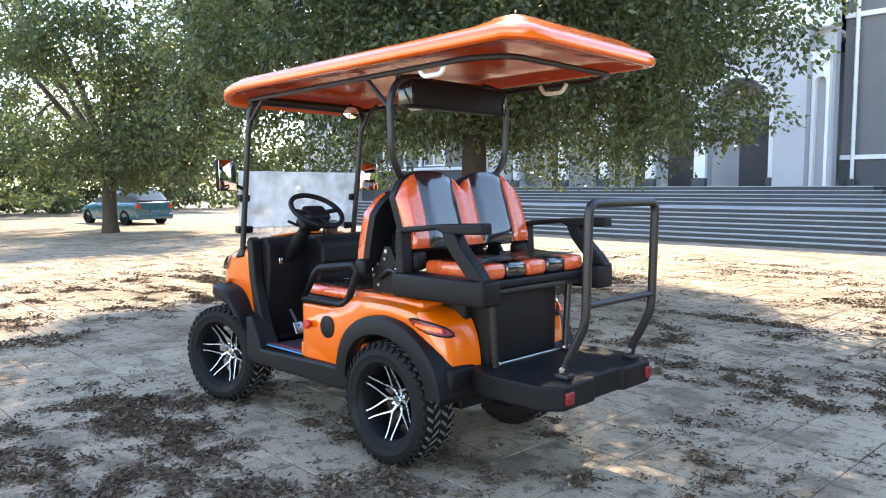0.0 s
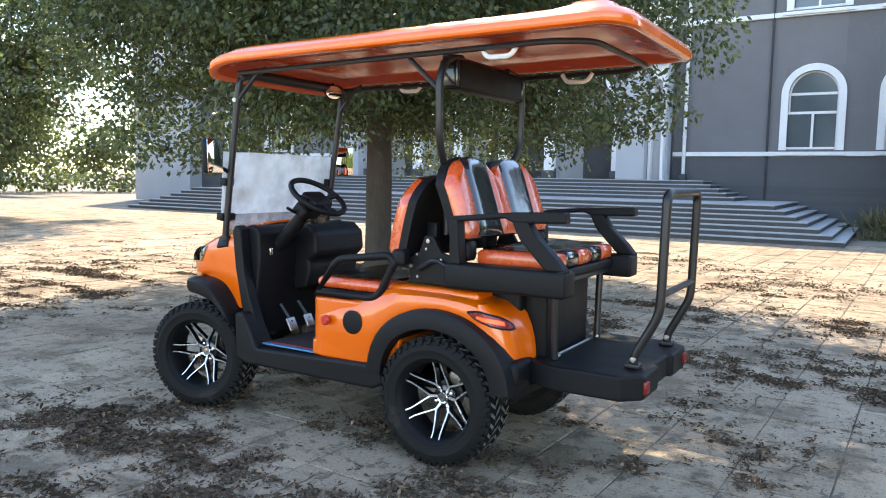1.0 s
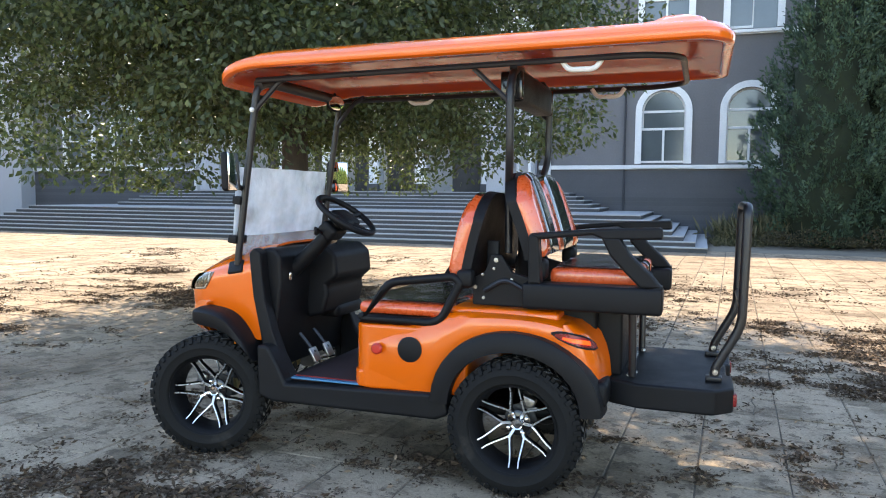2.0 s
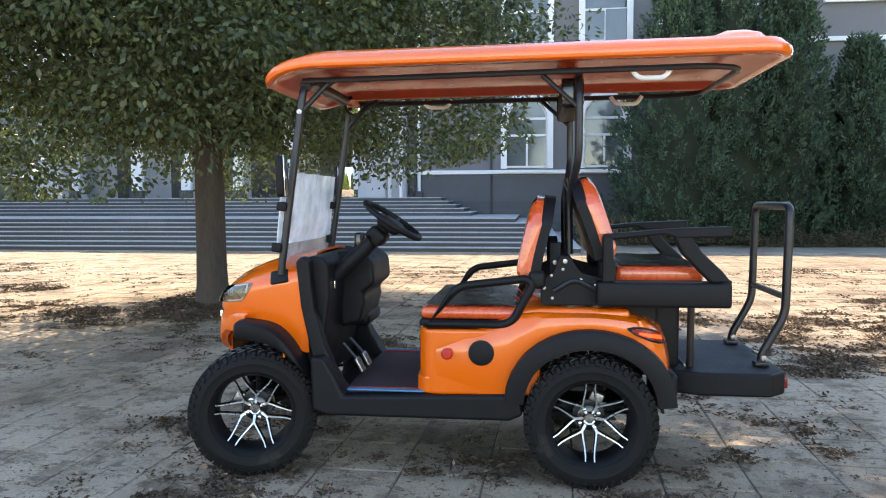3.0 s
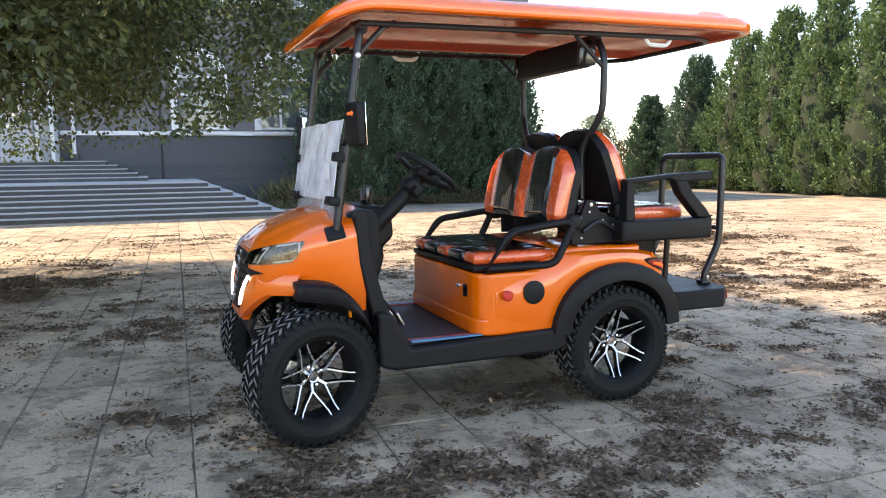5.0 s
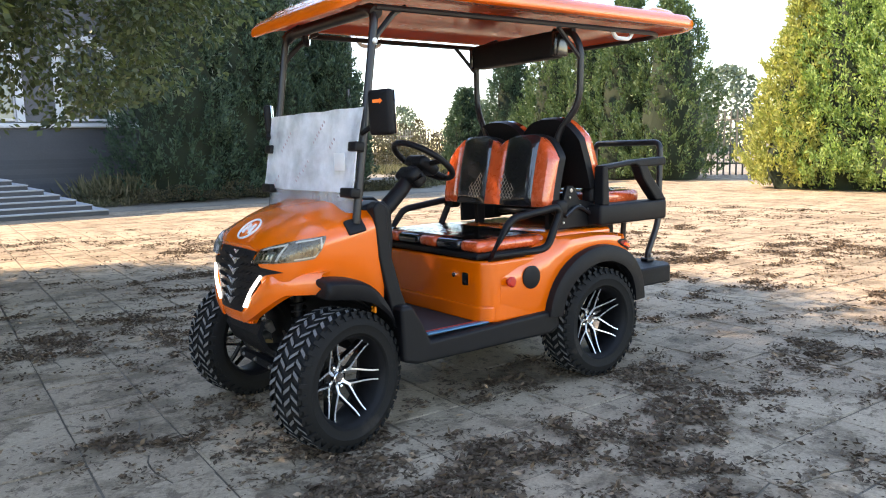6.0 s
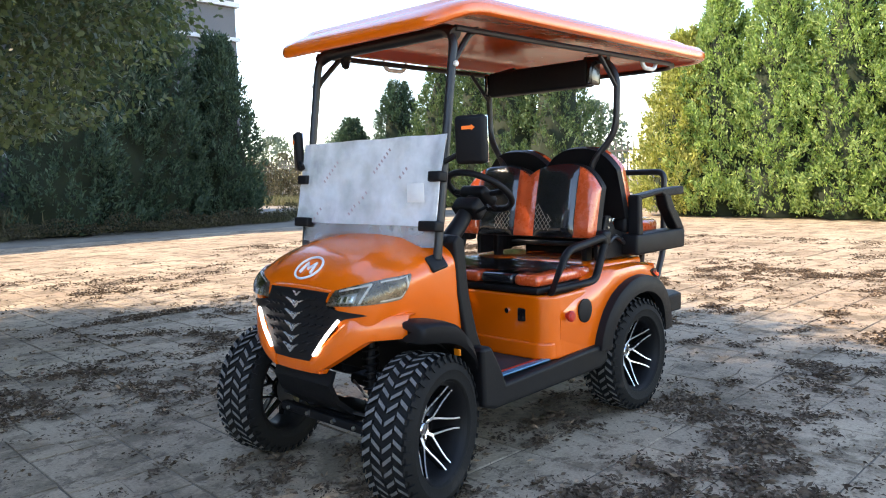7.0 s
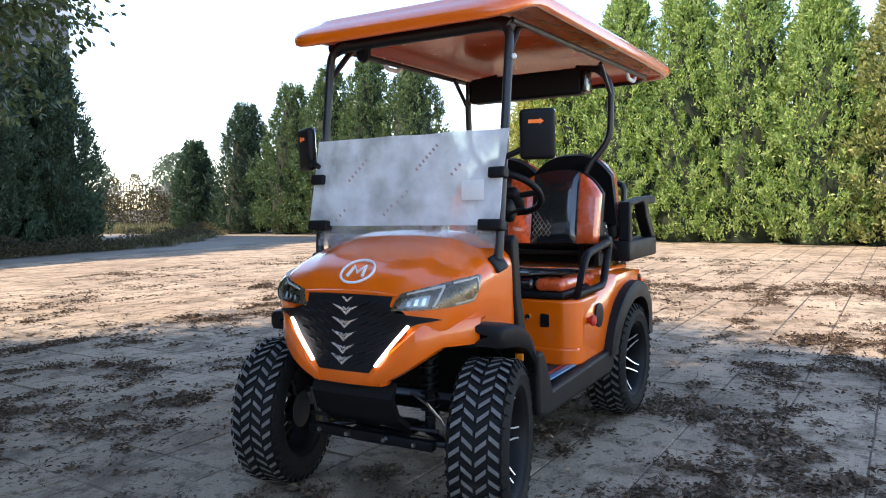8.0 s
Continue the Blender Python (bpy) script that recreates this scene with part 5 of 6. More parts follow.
def bmesh_back(y0, y1, top, x0, x1, puff):
    bm = bmesh.new()
    ny, nz = max(8, int((y1 - y0) / 0.018)), 16
    def ptf(i, j, x, swell):
        y = y0 + (y1 - y0) * i / ny
        z = 0.0 + top(y) * j / nz
        e = min(i, ny - i) / ny * 2
        f = min(j, nz - j) / nz * 2
        d = (1 - (1 - min(1, e * 2.2)) ** 2) ** 0.5 * (1 - (1 - min(1, f * 3.0)) ** 2) ** 0.5
        hollow = -0.007 * math.cos(min(1, abs(y) / 0.42) * math.pi)
        return (x + swell * (0.72 + 0.28 * d) + (hollow if swell else 0) * d - 0.02 * (j / nz) ** 2, y, z)
    front = [[bm.verts.new(ptf(i, j, x0, x1 - x0 + puff)) for j in range(nz + 1)] for i in range(ny + 1)]
    rear = [[bm.verts.new(ptf(i, j, x0, 0)) for j in range(nz + 1)] for i in range(ny + 1)]
    for i in range(ny):
        for j in range(nz):
            bm.faces.new((front[i][j], front[i + 1][j], front[i + 1][j + 1], front[i][j + 1]))
            bm.faces.new((rear[i][j], rear[i][j + 1], rear[i + 1][j + 1], rear[i + 1][j]))
    for i in range(ny):
        bm.faces.new((front[i][0], rear[i][0], rear[i + 1][0], front[i + 1][0]))
        bm.faces.new((front[i][nz], front[i + 1][nz], rear[i + 1][nz], rear[i][nz]))
    for j in range(nz):
        bm.faces.new((front[0][j], front[0][j + 1], rear[0][j + 1], rear[0][j]))
        bm.faces.new((front[ny][j], rear[ny][j], rear[ny][j + 1], front[ny][j + 1]))
    return bm


front_back = backrest("front_backrest", pose(-0.545, 0, 0.985, 0, -9, 0), "two-lobed front backrest in black and orange-red", None, 0.055)
for q in (-1, 1):
    bm = bmesh.new()
    for k in range(-4, 7):
        for lean in (-1, 1):
            run = [(0.0705 - 0.02 * (z / 0.42) ** 2, q * y, z) for y, z in ((0.09 + 0.11 * u, 0.02 + 0.036 * k + lean * 0.15 * (u - 0.5) + 0.07) for u in np.linspace(0, 1, 9)) if 0.02 < z < 0.20 - 0.9 * (y - 0.09)]
            if len(run) > 1:
                add_tube(bm, run, 0.0016, 4)
    bm.transform(pose(-0.545, 0, 0.985, 0, -9, 0))
    part("quilt_stitching", bm, STITCH, front_back, "pale diamond stitching")
backrest("rear_backrest", pose(-0.90, 0, 1.09, 0, -15, 180), "two-lobed rear backrest in black and orange-red", None, 0.085)


def seat(name, x0, x1, z0, z1, hw, label):
    base = part(name, soft_box((x0, -hw, z0), (x1, hw, z0 + (z1 - z0) * 0.35), 0.012), BLACK, cart, label)
    zb = z0 + (z1 - z0) * 0.35 + 0.001
    for y0, y1, ma in ((-hw, -hw + 0.16, RED_VINYL), (-hw + 0.16, -0.08, BLACK_VINYL), (-0.08, 0.08, RED_VINYL), (0.08, hw - 0.16, BLACK_VINYL), (hw - 0.16, hw, RED_VINYL)):
        part("seat_pad", pad((x0 + 0.005, y0 + 0.002, zb), (x1 - 0.005, y1 - 0.002, z1), 0.026, crown=0.012), ma, base)
    rows = [[(x, y, z1 + 0.012 + 0.006 * noise.noise((x * 9, y * 7, z1))) for y in np.linspace(-hw + 0.03, hw - 0.03, 22)] for x in np.linspace(x0 + 0.03, x1 - 0.03, 10)]
    part("seat_wrap", shell(rows, 0.001), THIN_WRAP, base, "clear plastic wrap")
    return base


seat("front_seat", -0.50, -0.005, 0.752, 0.845, 0.455, "front bench seat in black and orange-red vinyl")
seat("rear_seat", -1.375, -0.955, 0.925, 1.045, 0.40, "rear bench seat in black and orange-red vinyl")


# seat armrests, rear arm frames
def front_arm():
    pts = rounded([(-0.055, 0.50, 0.765), (-0.20, 0.50, 0.955), (-0.53, 0.50, 0.995), (-0.56, 0.50, 0.965), (-0.46, 0.50, 0.775), (-0.055, 0.50, 0.765)], 0.05, 5)
    return tube(pts[:-1], 0.021, 10, True)
both("seat_side_hoop", front_arm, BLACK, "black padded hip hoop")
both("arm_pad", lambda: soft_box((-0.62, 0.44, 0.945), (-0.54, 0.51, 1.03), 0.02), BLACK, "black arm joint")


def rear_arm():
    bm = bmesh.new()
    for q in ([(-0.88, 0.985), (-0.88, 0.865), (-1.455, 0.880), (-1.470, 1.00), (-1.42, 0.985), (-1.30, 0.965), (-1.05, 0.965)],
              [(-1.375, 0.985), (-1.470, 0.985), (-1.425, 1.04), (-1.335, 1.125), (-1.285, 1.20), (-1.205, 1.20), (-1.245, 1.12), (-1.315, 1.045)],
              [(-0.885, 0.98), (-0.945, 0.98), (-0.93, 1.20), (-0.885, 1.205)],
              [(-0.885, 1.208), (-1.20, 1.236), (-1.46, 1.246), (-1.465, 1.196), (-1.22, 1.188), (-1.17, 1.208), (-0.93, 1.182)]):
        add_prism(bm, q, 0.455, 0.525)
    return bm
both("rear_armrest", rear_arm, BLACK, "black moulded rear armrest", smooth=False, bevel=0.010)
both("rear_arm_side", lambda: soft_box((-1.47, 0.40, 0.868), (-0.86, 0.530, 0.985), 0.015), BLACK, "black seat side cover")
both("hinge_knob", lambda: soft_box((-0.955, 0.36, 0.99), (-0.875, 0.45, 1.09), 0.025), BLACK)
part("seat_frame", soft_box((-1.36, -0.40, 0.895), (-0.90, 0.40, 0.924), 0.008), STEEL_BLACK, cart)
both("seat_strut", lambda: tube([(-1.335, 0.285, 0.545), (-1.33, 0.315, 0.90)], 0.018, 10), STEEL_BLACK, "black seat support post")
both("back_bracket", lambda: soft_box((-0.70, 0.30, 0.82), (-0.64, 0.335, 1.16), 0.006), BLACK)
both("seat_hinge_plate", lambda: prism([(-0.60, 0.86), (-0.60, 0.985), (-0.66, 1.02), (-0.69, 1.10), (-0.74, 1.10), (-0.79, 1.02), (-0.93, 0.985), (-0.93, 0.86)], 0.405, 0.432), BLACK, "black seat hinge plate", bevel=0.006)
both("seat_latch_arm", lambda: tube(rounded([(-0.66, 0.445, 0.93), (-0.76, 0.445, 0.99), (-0.88, 0.445, 0.93)], 0.04), 0.012, 8), STEEL_BLACK, "black latch arm")
for x, z, r in ((-0.655, 0.895, 0.008), (-0.650, 1.005, 0.008), (-0.715, 1.075, 0.013), (-0.705, 1.035, 0.008), (-0.615, 0.945, 0.010), (-0.790, 0.985, 0.009), (-0.860, 0.960, 0.008)):
    both("plate_bolt", lambda: lathe([(0.001, 0), (r, 0), (r * 0.85, 0.008), (0.001, 0.009)], 8, pose(x, 0.4325, z)), STEEL)
both("back_bolt", lambda: lathe([(0.001, 0), (0.013, 0), (0.011, 0.008), (0.001, 0.009)], 10, pose(-0.67, 0.336, 1.06)), STEEL)

# rear footboard and grab bar
bm = bmesh.new()
add_prism(bm, [(-1.20, -0.38), (-1.20, 0.38), (-1.34, 0.44), (-1.66, 0.44), (-1.745, 0.36), (-1.745, 0.13), (-1.72, 0.11), (-1.72, -0.11), (-1.745, -0.13), (-1.745, -0.36), (-1.66, -0.44), (-1.34, -0.44)], 0.425, 0.540, "xy")
bm.transform(Matrix.Translation((-0.03, -0.035, 0)))
part("footboard", bm, BLACK, cart, "black rear footboard", bevel=0.014)
for y in (0.30, -0.37):
    part("rear_reflector", soft_box((-1.787, y - 0.026, 0.455), (-1.768, y + 0.026, 0.510), 0.004), RED_DARK, cart, "red square reflector")
part("footboard_bar", tube([(-1.315, -0.27, 0.546), (-1.315, 0.27, 0.546)], 0.007, 6), STEEL, cart)
for y in (-0.262, 0.262):
    part("strut_bolt", lathe([(0.001, 0), (0.012, 0), (0.010, 0.010), (0.001, 0.011)], 8, pose(-1.345, y, 0.556, 90, 0, 0)), STEEL, cart)
bar = rounded([(-1.690, 0.22, 0.545), (-1.695, 0.22, 0.60), (-1.800, 0.22, 0.80), (-1.810, 0.22, 1.335), (-1.810, -0.35, 1.335), (-1.800, -0.35, 0.80), (-1.695, -0.35, 0.60), (-1.690, -0.35, 0.545)], 0.055, 5)
part("grab_bar", tube(bar, 0.021, 12), STEEL_BLACK, cart, "black tubular rear grab bar")
part("grab_bar_cross", tube([(-1.803, 0.22, 0.885), (-1.803, -0.35, 0.885)], 0.016, 10), STEEL_BLACK, cart)
for y in (0.22, -0.35):
    part("bar_foot", soft_box((-1.725, y - 0.03, 0.541), (-1.655, y + 0.03, 0.565), 0.006), STEEL_BLACK, cart)
    part("bar_bolt", lathe([(0.001, 0), (0.014, 0), (0.012, 0.012), (0.001, 0.013)], 10, pose(-1.695, y + 0.021, 0.585)), STEEL, cart)

# roof: rings from the crown outwards, round the rim and back under it
def roof_ring(inset, r0=0.15, n=7):
    """A rounded rectangle, drawn in by inset."""
    x0, x1, hy = -1.725 + inset, 0.755 - inset, 0.59 - inset
    r = max(0.03, r0 - inset * 0.5)
    pts = []
    for cx, cy, a0 in ((x1 - r, hy - r, 0), (x0 + r, hy - r, 90), (x0 + r, -hy + r, 180), (x1 - r, -hy + r, 270)):
        for k in range(n):
            a = radians(a0 + 90 * k / (n - 1))
            pts.append((cx + r * math.cos(a), cy + r * math.sin(a)))
    out = []
    for i, ((ax, ay), (bx, by)) in enumerate(zip(pts, pts[1:] + pts[:1])):
        m = 1 if i % n != n - 1 else (38 if (i // n) % 2 == 0 else 16)
        out += [(ax + (bx - ax) * q / m, ay + (by - ay) * q / m) for q in range(m)]
    return out


def roof_warp(x, y, z, top):
    z += 0.014 + 0.022 * (0.785 - x) / 2.5
    z -= 1.0 * max(0, x - 0.48) ** 2
    z -= 0.10 * max(0, -1.62 - x)
    if top:
        z += 0.012 / (1 + math.exp((x - 0.50) * 60))
        inside = 1 / (1 + math.exp((abs(y) - 0.46) * 60))
        z += 0.036 * inside / ((1 + math.exp((x + 1.40) * 70)) * (1 + math.exp((-1.60 - x) * 70)))
    return (x, y, z)


def roof_skin(rings):
    rows7 = [[roof_warp(x, y, z, top) for x, y in roof_ring(d)] for d, z, top in rings]
    least = min(len(r) for r in rows7)
    assert all(len(r) == least for r in rows7)
    bm = bmesh.new()
    vs = [[bm.verts.new(p) for p in r] for r in rows7]
    for a, b in zip(vs, vs[1:]):
        for k in range(least):
            bm.faces.new((a[k], a[(k + 1) % least], b[(k + 1) % least], b[k]))
    return bm, vs


def ring_fill(bm, ring):
    """Close a ring with strips from side to side, so that the cover can bend."""
    n, long, short = 7, 38, 16
    a = [ring[(n - 1 + k) % len(ring)] for k in range(long + 1)]
    start = (n - 1) * 3 + long + short
    b = [ring[(start + long - k) % len(ring)] for k in range(long + 1)]
    for k in range(long):
        bm.faces.new((a[k], a[k + 1], b[k + 1], b[k]))
    i0 = ring.index(b[0])
    bm.faces.new([ring[(i0 + k) % len(ring)] for k in range((n - 1 - i0) % len(ring) + 1)])
    i1 = ring.index(a[-1])
    bm.faces.new([ring[(i1 + k) % len(ring)] for k in range((ring.index(b[-1]) - i1) % len(ring) + 1)])


TOP_RINGS = [(d, z, True) for d, z in ((0.52, 2.074), (0.44, 2.073), (0.34, 2.072), (0.24, 2.070), (0.16, 2.068), (0.112, 2.065), (0.096, 2.053), (0.060, 2.048), (0.030, 2.041))] + [(d, z, False) for d, z in ((0.012, 2.034), (0.002, 2.024), (0.0, 2.006), (0.004, 1.988), (0.014, 1.980), (0.036, 1.979), (0.048, 1.986))]
bm, vs = roof_skin(TOP_RINGS)
ring_fill(bm, vs[0])
roof = part("roof", bm, ORANGE, cart, "long glossy orange canopy roof")
bm, vs = roof_skin([(d, z, False) for d, z in ((0.0481, 1.985), (0.058, 1.992), (0.12, 1.994), (0.14, 2.008), (0.25, 2.010), (0.36, 2.012), (0.46, 2.013), (0.52, 2.014))])
ring_fill(bm, vs[-1])
part("roof_lining", bm, ORANGE_LINING, cart, "orange moulded underside of the roof")
# roof frame
fr = rounded([(0.56, 0.46, 1.955), (-1.36, 0.50, 1.975), (-1.52, 0.40, 1.978), (-1.52, -0.40, 1.978), (-1.36, -0.50, 1.975), (0.56, -0.46, 1.955)], 0.08, 4)
part("roof_frame", tube(fr, 0.014, 8), STEEL_BLACK, cart, "black tubular roof frame")
part("front_cross_bar", tube(rounded([(0.555, 0.455, 1.93), (0.545, 0.40, 1.955), (0.545, -0.40, 1.955), (0.555, -0.455, 1.93)], 0.05), 0.030, 10), STEEL_BLACK, cart)


def front_post():
    return tube(rounded([(0.695, 0.450, 1.00), (0.690, 0.452, 1.05), (0.560, 0.455, 1.945), (0.555, 0.300, 1.968)], 0.10, 7), 0.019, 12)
both("front_post", front_post, STEEL_BLACK, "black tubular front roof post")
both("post_foot", lambda: soft_box((-0.046, -0.034, -0.010), (0.046, 0.040, 0.010), 0.009, m=pose(0.705, 0.452, 0.990, -58, 10, 0)), BLACK, "black plate under the roof post")
both("post_cap", lambda: lathe([(0.001, 0.0), (0.012, 0.0), (0.013, 0.008), (0.008, 0.014), (0.001, 0.015)], 12, pose(0.580, 0.473, 1.805)), WHITE_PLASTIC, "small white bolt cap")
both("post_brace", lambda: tube(rounded([(0.583, 0.452, 1.79), (0.560, 0.450, 1.825), (0.445, 0.436, 1.945), (0.38, 0.43, 1.972)], 0.03, 4), 0.014, 8), STEEL_BLACK, "black corner brace")


def rear_post():
    return tube(rounded([(-0.74, 0.30, 1.10), (-0.735, 0.30, 1.38), (-0.775, 0.445, 1.56), (-0.775, 0.455, 1.86), (-0.775, 0.39, 1.96), (-0.775, 0.25, 1.975)], 0.08, 6), 0.019, 12)
both("rear_post", rear_post, STEEL_BLACK, "black tubular rear roof post")
both("rear_brace", lambda: tube([(-0.775, 0.452, 1.80), (-0.60, 0.45, 1.96)], 0.012, 8), STEEL_BLACK)
part("rear_cross_bar", tube([(-0.775, -0.40, 1.962), (-0.775, 0.40, 1.962)], 0.018, 10), STEEL_BLACK, cart)
sb = part("sound_bar", soft_box((-0.80, -0.40, 1.822), (-0.70, 0.305, 1.968), 0.018), BLACK, cart, "long black sound bar under the roof")
part("end_cap", soft_box((-0.805, 0.306, 1.828), (-0.695, 0.335, 1.962), 0.012), GLOSS_BLACK, sb)
part("end_cap", soft_box((-0.805, -0.43, 1.828), (-0.695, -0.401, 1.962), 0.012), GLOSS_BLACK, sb)
for x, y in ((0.02, -0.475), (-1.10, 0.475), (-1.10, -0.475)):
    part("roof_handle", tube(rounded([(x + 0.09, y, 1.975), (x + 0.06, y, 1.930), (x - 0.06, y, 1.930), (x - 0.09, y, 1.975)], 0.03, 4), 0.012, 8), WHITE_PLASTIC, cart, "pale grab handle")
im = part("inside_mirror", lathe([(0.001, 0.0), (0.055, 0.0), (0.062, 0.014), (0.05, 0.03), (0.001, 0.042)], 28, pose(0.50, -0.30, 1.925, 0, 0, -122) @ Matrix.Diagonal((1, 1, 0.8, 1))), BLACK, cart, "round inside mirror")
part("mirror_face", lathe([(0.001, -0.005), (0.03, -0.0038), (0.052, -0.001), (0.054, 0.002)], 28, cap=False, m= pose(0.50, -0.30, 1.925, 0, 0, -122) @ Matrix.Diagonal((1, 1, 0.8, 1))), MIRROR, im, "convex mirror glass")
part("mirror_stalk", tube([(0.505, -0.30, 1.95), (0.52, -0.31, 1.985)], 0.008, 6), BLACK, im)

# windscreen with its protective foil, clips
def screen(z0, z1, ma, name, label, bulge, hw, xoff, jag=0.0, skew=0.0):
    rows8 = []
    for t in np.linspace(0, 1, 15):
        z = z0 + (z1 - z0) * t
        row = []
        for u in np.linspace(-1, 1, 25):
            x = 0.735 - 0.148 * (z - 1.0) + xoff + bulge * noise.noise((u * 2.2, t * 1.7, z0 * 7))
            edge2 = jag * noise.noise((3 * t + 9, u * 3, 2.0)) * (abs(u) > 0.9 or t in (0, 1))
            row.append((x, u * hw + (edge2 + skew * (t - 0.5)) * 1.0, z + edge2 * 0.6))
        rows8.append(row)
    return part(name, shell(rows8, 0.004), ma, cart, label)
screen(1.135, 1.515, FOIL, "windscreen", "folding windscreen wrapped in milky foil", 0.020, 0.475, 0.0, 0.007, 0.03)
screen(1.045, 1.150, CLEAR, "lower_windscreen", "clear lower windscreen with foil", 0.006, 0.445, -0.018)
for z, w in ((1.34, 0.05), (1.135, 0.085)):
    both("screen_clip", lambda: soft_box((-0.022, -w, -0.022), (0.030, 0.022, 0.022), 0.008, m=pose(0.735 - 0.148 * (z - 1.0) - 0.01, 0.462, z, 0, -8, 0)), BLACK, "black screen clip")

FOIL_PRINT = material("faded_red_foil_print", (0.36, 0.26, 0.26), 0.5, vary=0.1, bump=0.02)
for y, z, w in ((-0.22, 1.375, 0.12), (0.13, 1.415, 0.13), (0.02, 1.255, 0.06), (-0.30, 1.18, 0.06), (0.27, 1.36, 0.05), (-0.05, 1.20, 0.05)):
    bm = bmesh.new()
    n = max(3, int(w / 0.018))
    for k in range(n):
        t = k / (n - 1) - 0.5
        zz = z + w * 0.72 * t
        add_box(bm, (0, -0.0045, -0.007), (0.0012, 0.0045, 0.007), pose(0.735 - 0.148 * (zz - 1.0) + 0.020, y + w * 0.70 * t, zz, 45, 0, 0))
    part("foil_print", bm, FOIL_PRINT, cart, "small dark red bars printed on the foil", smooth=False)
tag_x = 0.735 - 0.148 * 0.27 + 0.016
part("foil_sticker", soft_box((tag_x, 0.30, 1.235), (tag_x + 0.002, 0.40, 1.315), 0.0008), WHITE_PLASTIC, cart, "white paper sticker")

# door mirrors
def door_mirror():
    return soft_box((-0.024, -0.070, -0.098), (0.016, 0.070, 0.098), 0.018, 4, pose(0.638, 0.598, 1.485, 0, 2, 11))
for s in (1, -1):
    flip = Matrix.Diagonal((1, s, 1, 1)) if s > 0 else pose(0.638, -0.56, 0, 0, 0, -20) @ pose(-0.638, 0.598, 0) @ Matrix.Diagonal((1, -1, 1, 1))
    bm = door_mirror()
    bm.transform(flip)
    mir = part("door_mirror", bm, BLACK, cart, "black door mirror with an amber arrow")
    bm = soft_box((-0.028, -0.066, -0.094), (-0.0242, 0.066, 0.094), 0.0015, 2, pose(0.638, 0.598, 1.485, 0, 2, 11))
    bm.transform(flip)
    part("mirror_face", bm, MIRROR, mir, "mirror glass")
    bm = prism([(-0.030, -0.007), (0.014, -0.007), (0.014, -0.012), (0.030, 0.0), (0.014, 0.012), (0.014, 0.007), (-0.030, 0.007)], 0.0162, 0.0192, "yz")
    bm.transform(flip @ pose(0.638, 0.598, 1.485, 0, 2, 11) @ pose(0, 0, 0.048))
    part("arrow_light", bm, ARROW, mir, "lit amber arrow")
    bm = tube([(0.655, 0.462, 1.40), (0.645, 0.54, 1.43), (0.635, 0.57, 1.45)], 0.012, 8)
    bm.transform(flip)
    part("mirror_arm", bm, BLACK, mir)

# dashboard, steering, pedals
bm = bmesh.new()
add_prism(bm, [(0.63, 1.070), (0.55, 1.090), (0.50, 1.082), (0.468, 1.050), (0.462, 0.900), (0.475, 0.800), (0.490, 0.690), (0.51, 0.60), (0.54, 0.42), (0.63, 0.42)], -0.403, 0.403)
part("dashboard", bm, BLACK, cart, "black moulded dashboard", bevel=0.02)
part("dash_console", prism([(0.52, 1.092), (0.37, 1.088), (0.305, 1.040), (0.295, 0.915), (0.36, 0.865), (0.35, 0.815), (0.38, 0.700), (0.49, 0.670)], -0.37, 0.10), BLACK, cart, "black bulging dash console", bevel=0.025)
part("glove_tray", soft_box((0.36, -0.38, 0.655), (0.50, -0.05, 0.735), 0.03), BLACK, cart)
part("dash_display", soft_box((0.385, -0.09, 1.07), (0.430, 0.01, 1.19), 0.012), GLOSS_BLACK, cart, "upright black display")
part("steering_column", tube([(0.49, 0.24, 0.96), (0.32, 0.24, 1.11), (0.20, 0.24, 1.235)], lambda t: 0.045 - 0.01 * t, 14), BLACK, cart, "black steering column")
part("column_shroud", soft_box((-0.040, -0.075, -0.050), (0.040, 0.075, 0.050), 0.022, m=pose(0.245, 0.24, 1.185, 0, 44, 0)), BLACK, cart, "black steering column shroud")
part("column_lever", tube([(0.27, 0.28, 1.16), (0.27, 0.38, 1.20)], 0.009, 6), BLACK, cart)
sw = pose(0.165, 0.24, 1.265, 0, 0, 0) @ pose(0, 0, 0, 0, -34, 0)
ringp = [sw @ Vector((0.165 * math.cos(a), 0.165 * math.sin(a), 0)) for a in np.linspace(0, 2 * math.pi, 41)[:-1]]
wheel_ob = part("steering_wheel", tube(ringp, 0.016, 10, True), BLACK, cart, "black three-spoke steering wheel")
bm = soft_box((-0.070, -0.080, -0.055), (0.060, 0.080, 0.006), 0.024, 3, sw)
part("horn_pad", bm, BLACK, wheel_ob)
for a in (90, 270, 180):
    d = Vector((math.cos(radians(a)), math.sin(radians(a)), 0))
    part("wheel_spoke", tube([sw @ (d * 0.04 + Vector((0, 0, -0.02))), sw @ (d * 0.155)], 0.014, 8), BLACK, wheel_ob)
for y in (0.12, 0.27):
    pd = part("pedal", soft_box((-0.010, -0.034, -0.040), (0.006, 0.034, 0.040), 0.006, m=pose(0.34, y, 0.510, 0, 28, 0)), STEEL, cart, "bare steel pedal")
    part("pedal_arm", tube([(0.34, y, 0.52), (0.43, y, 0.62)], 0.010, 6), STEEL_BLACK, pd)
part("ignition_key", soft_box((-0.004, -0.012, -0.03), (0.004, 0.012, 0.012), 0.003, m=pose(0.455, 0.32, 0.945)), CHROME, cart, "key hanging in the switch")

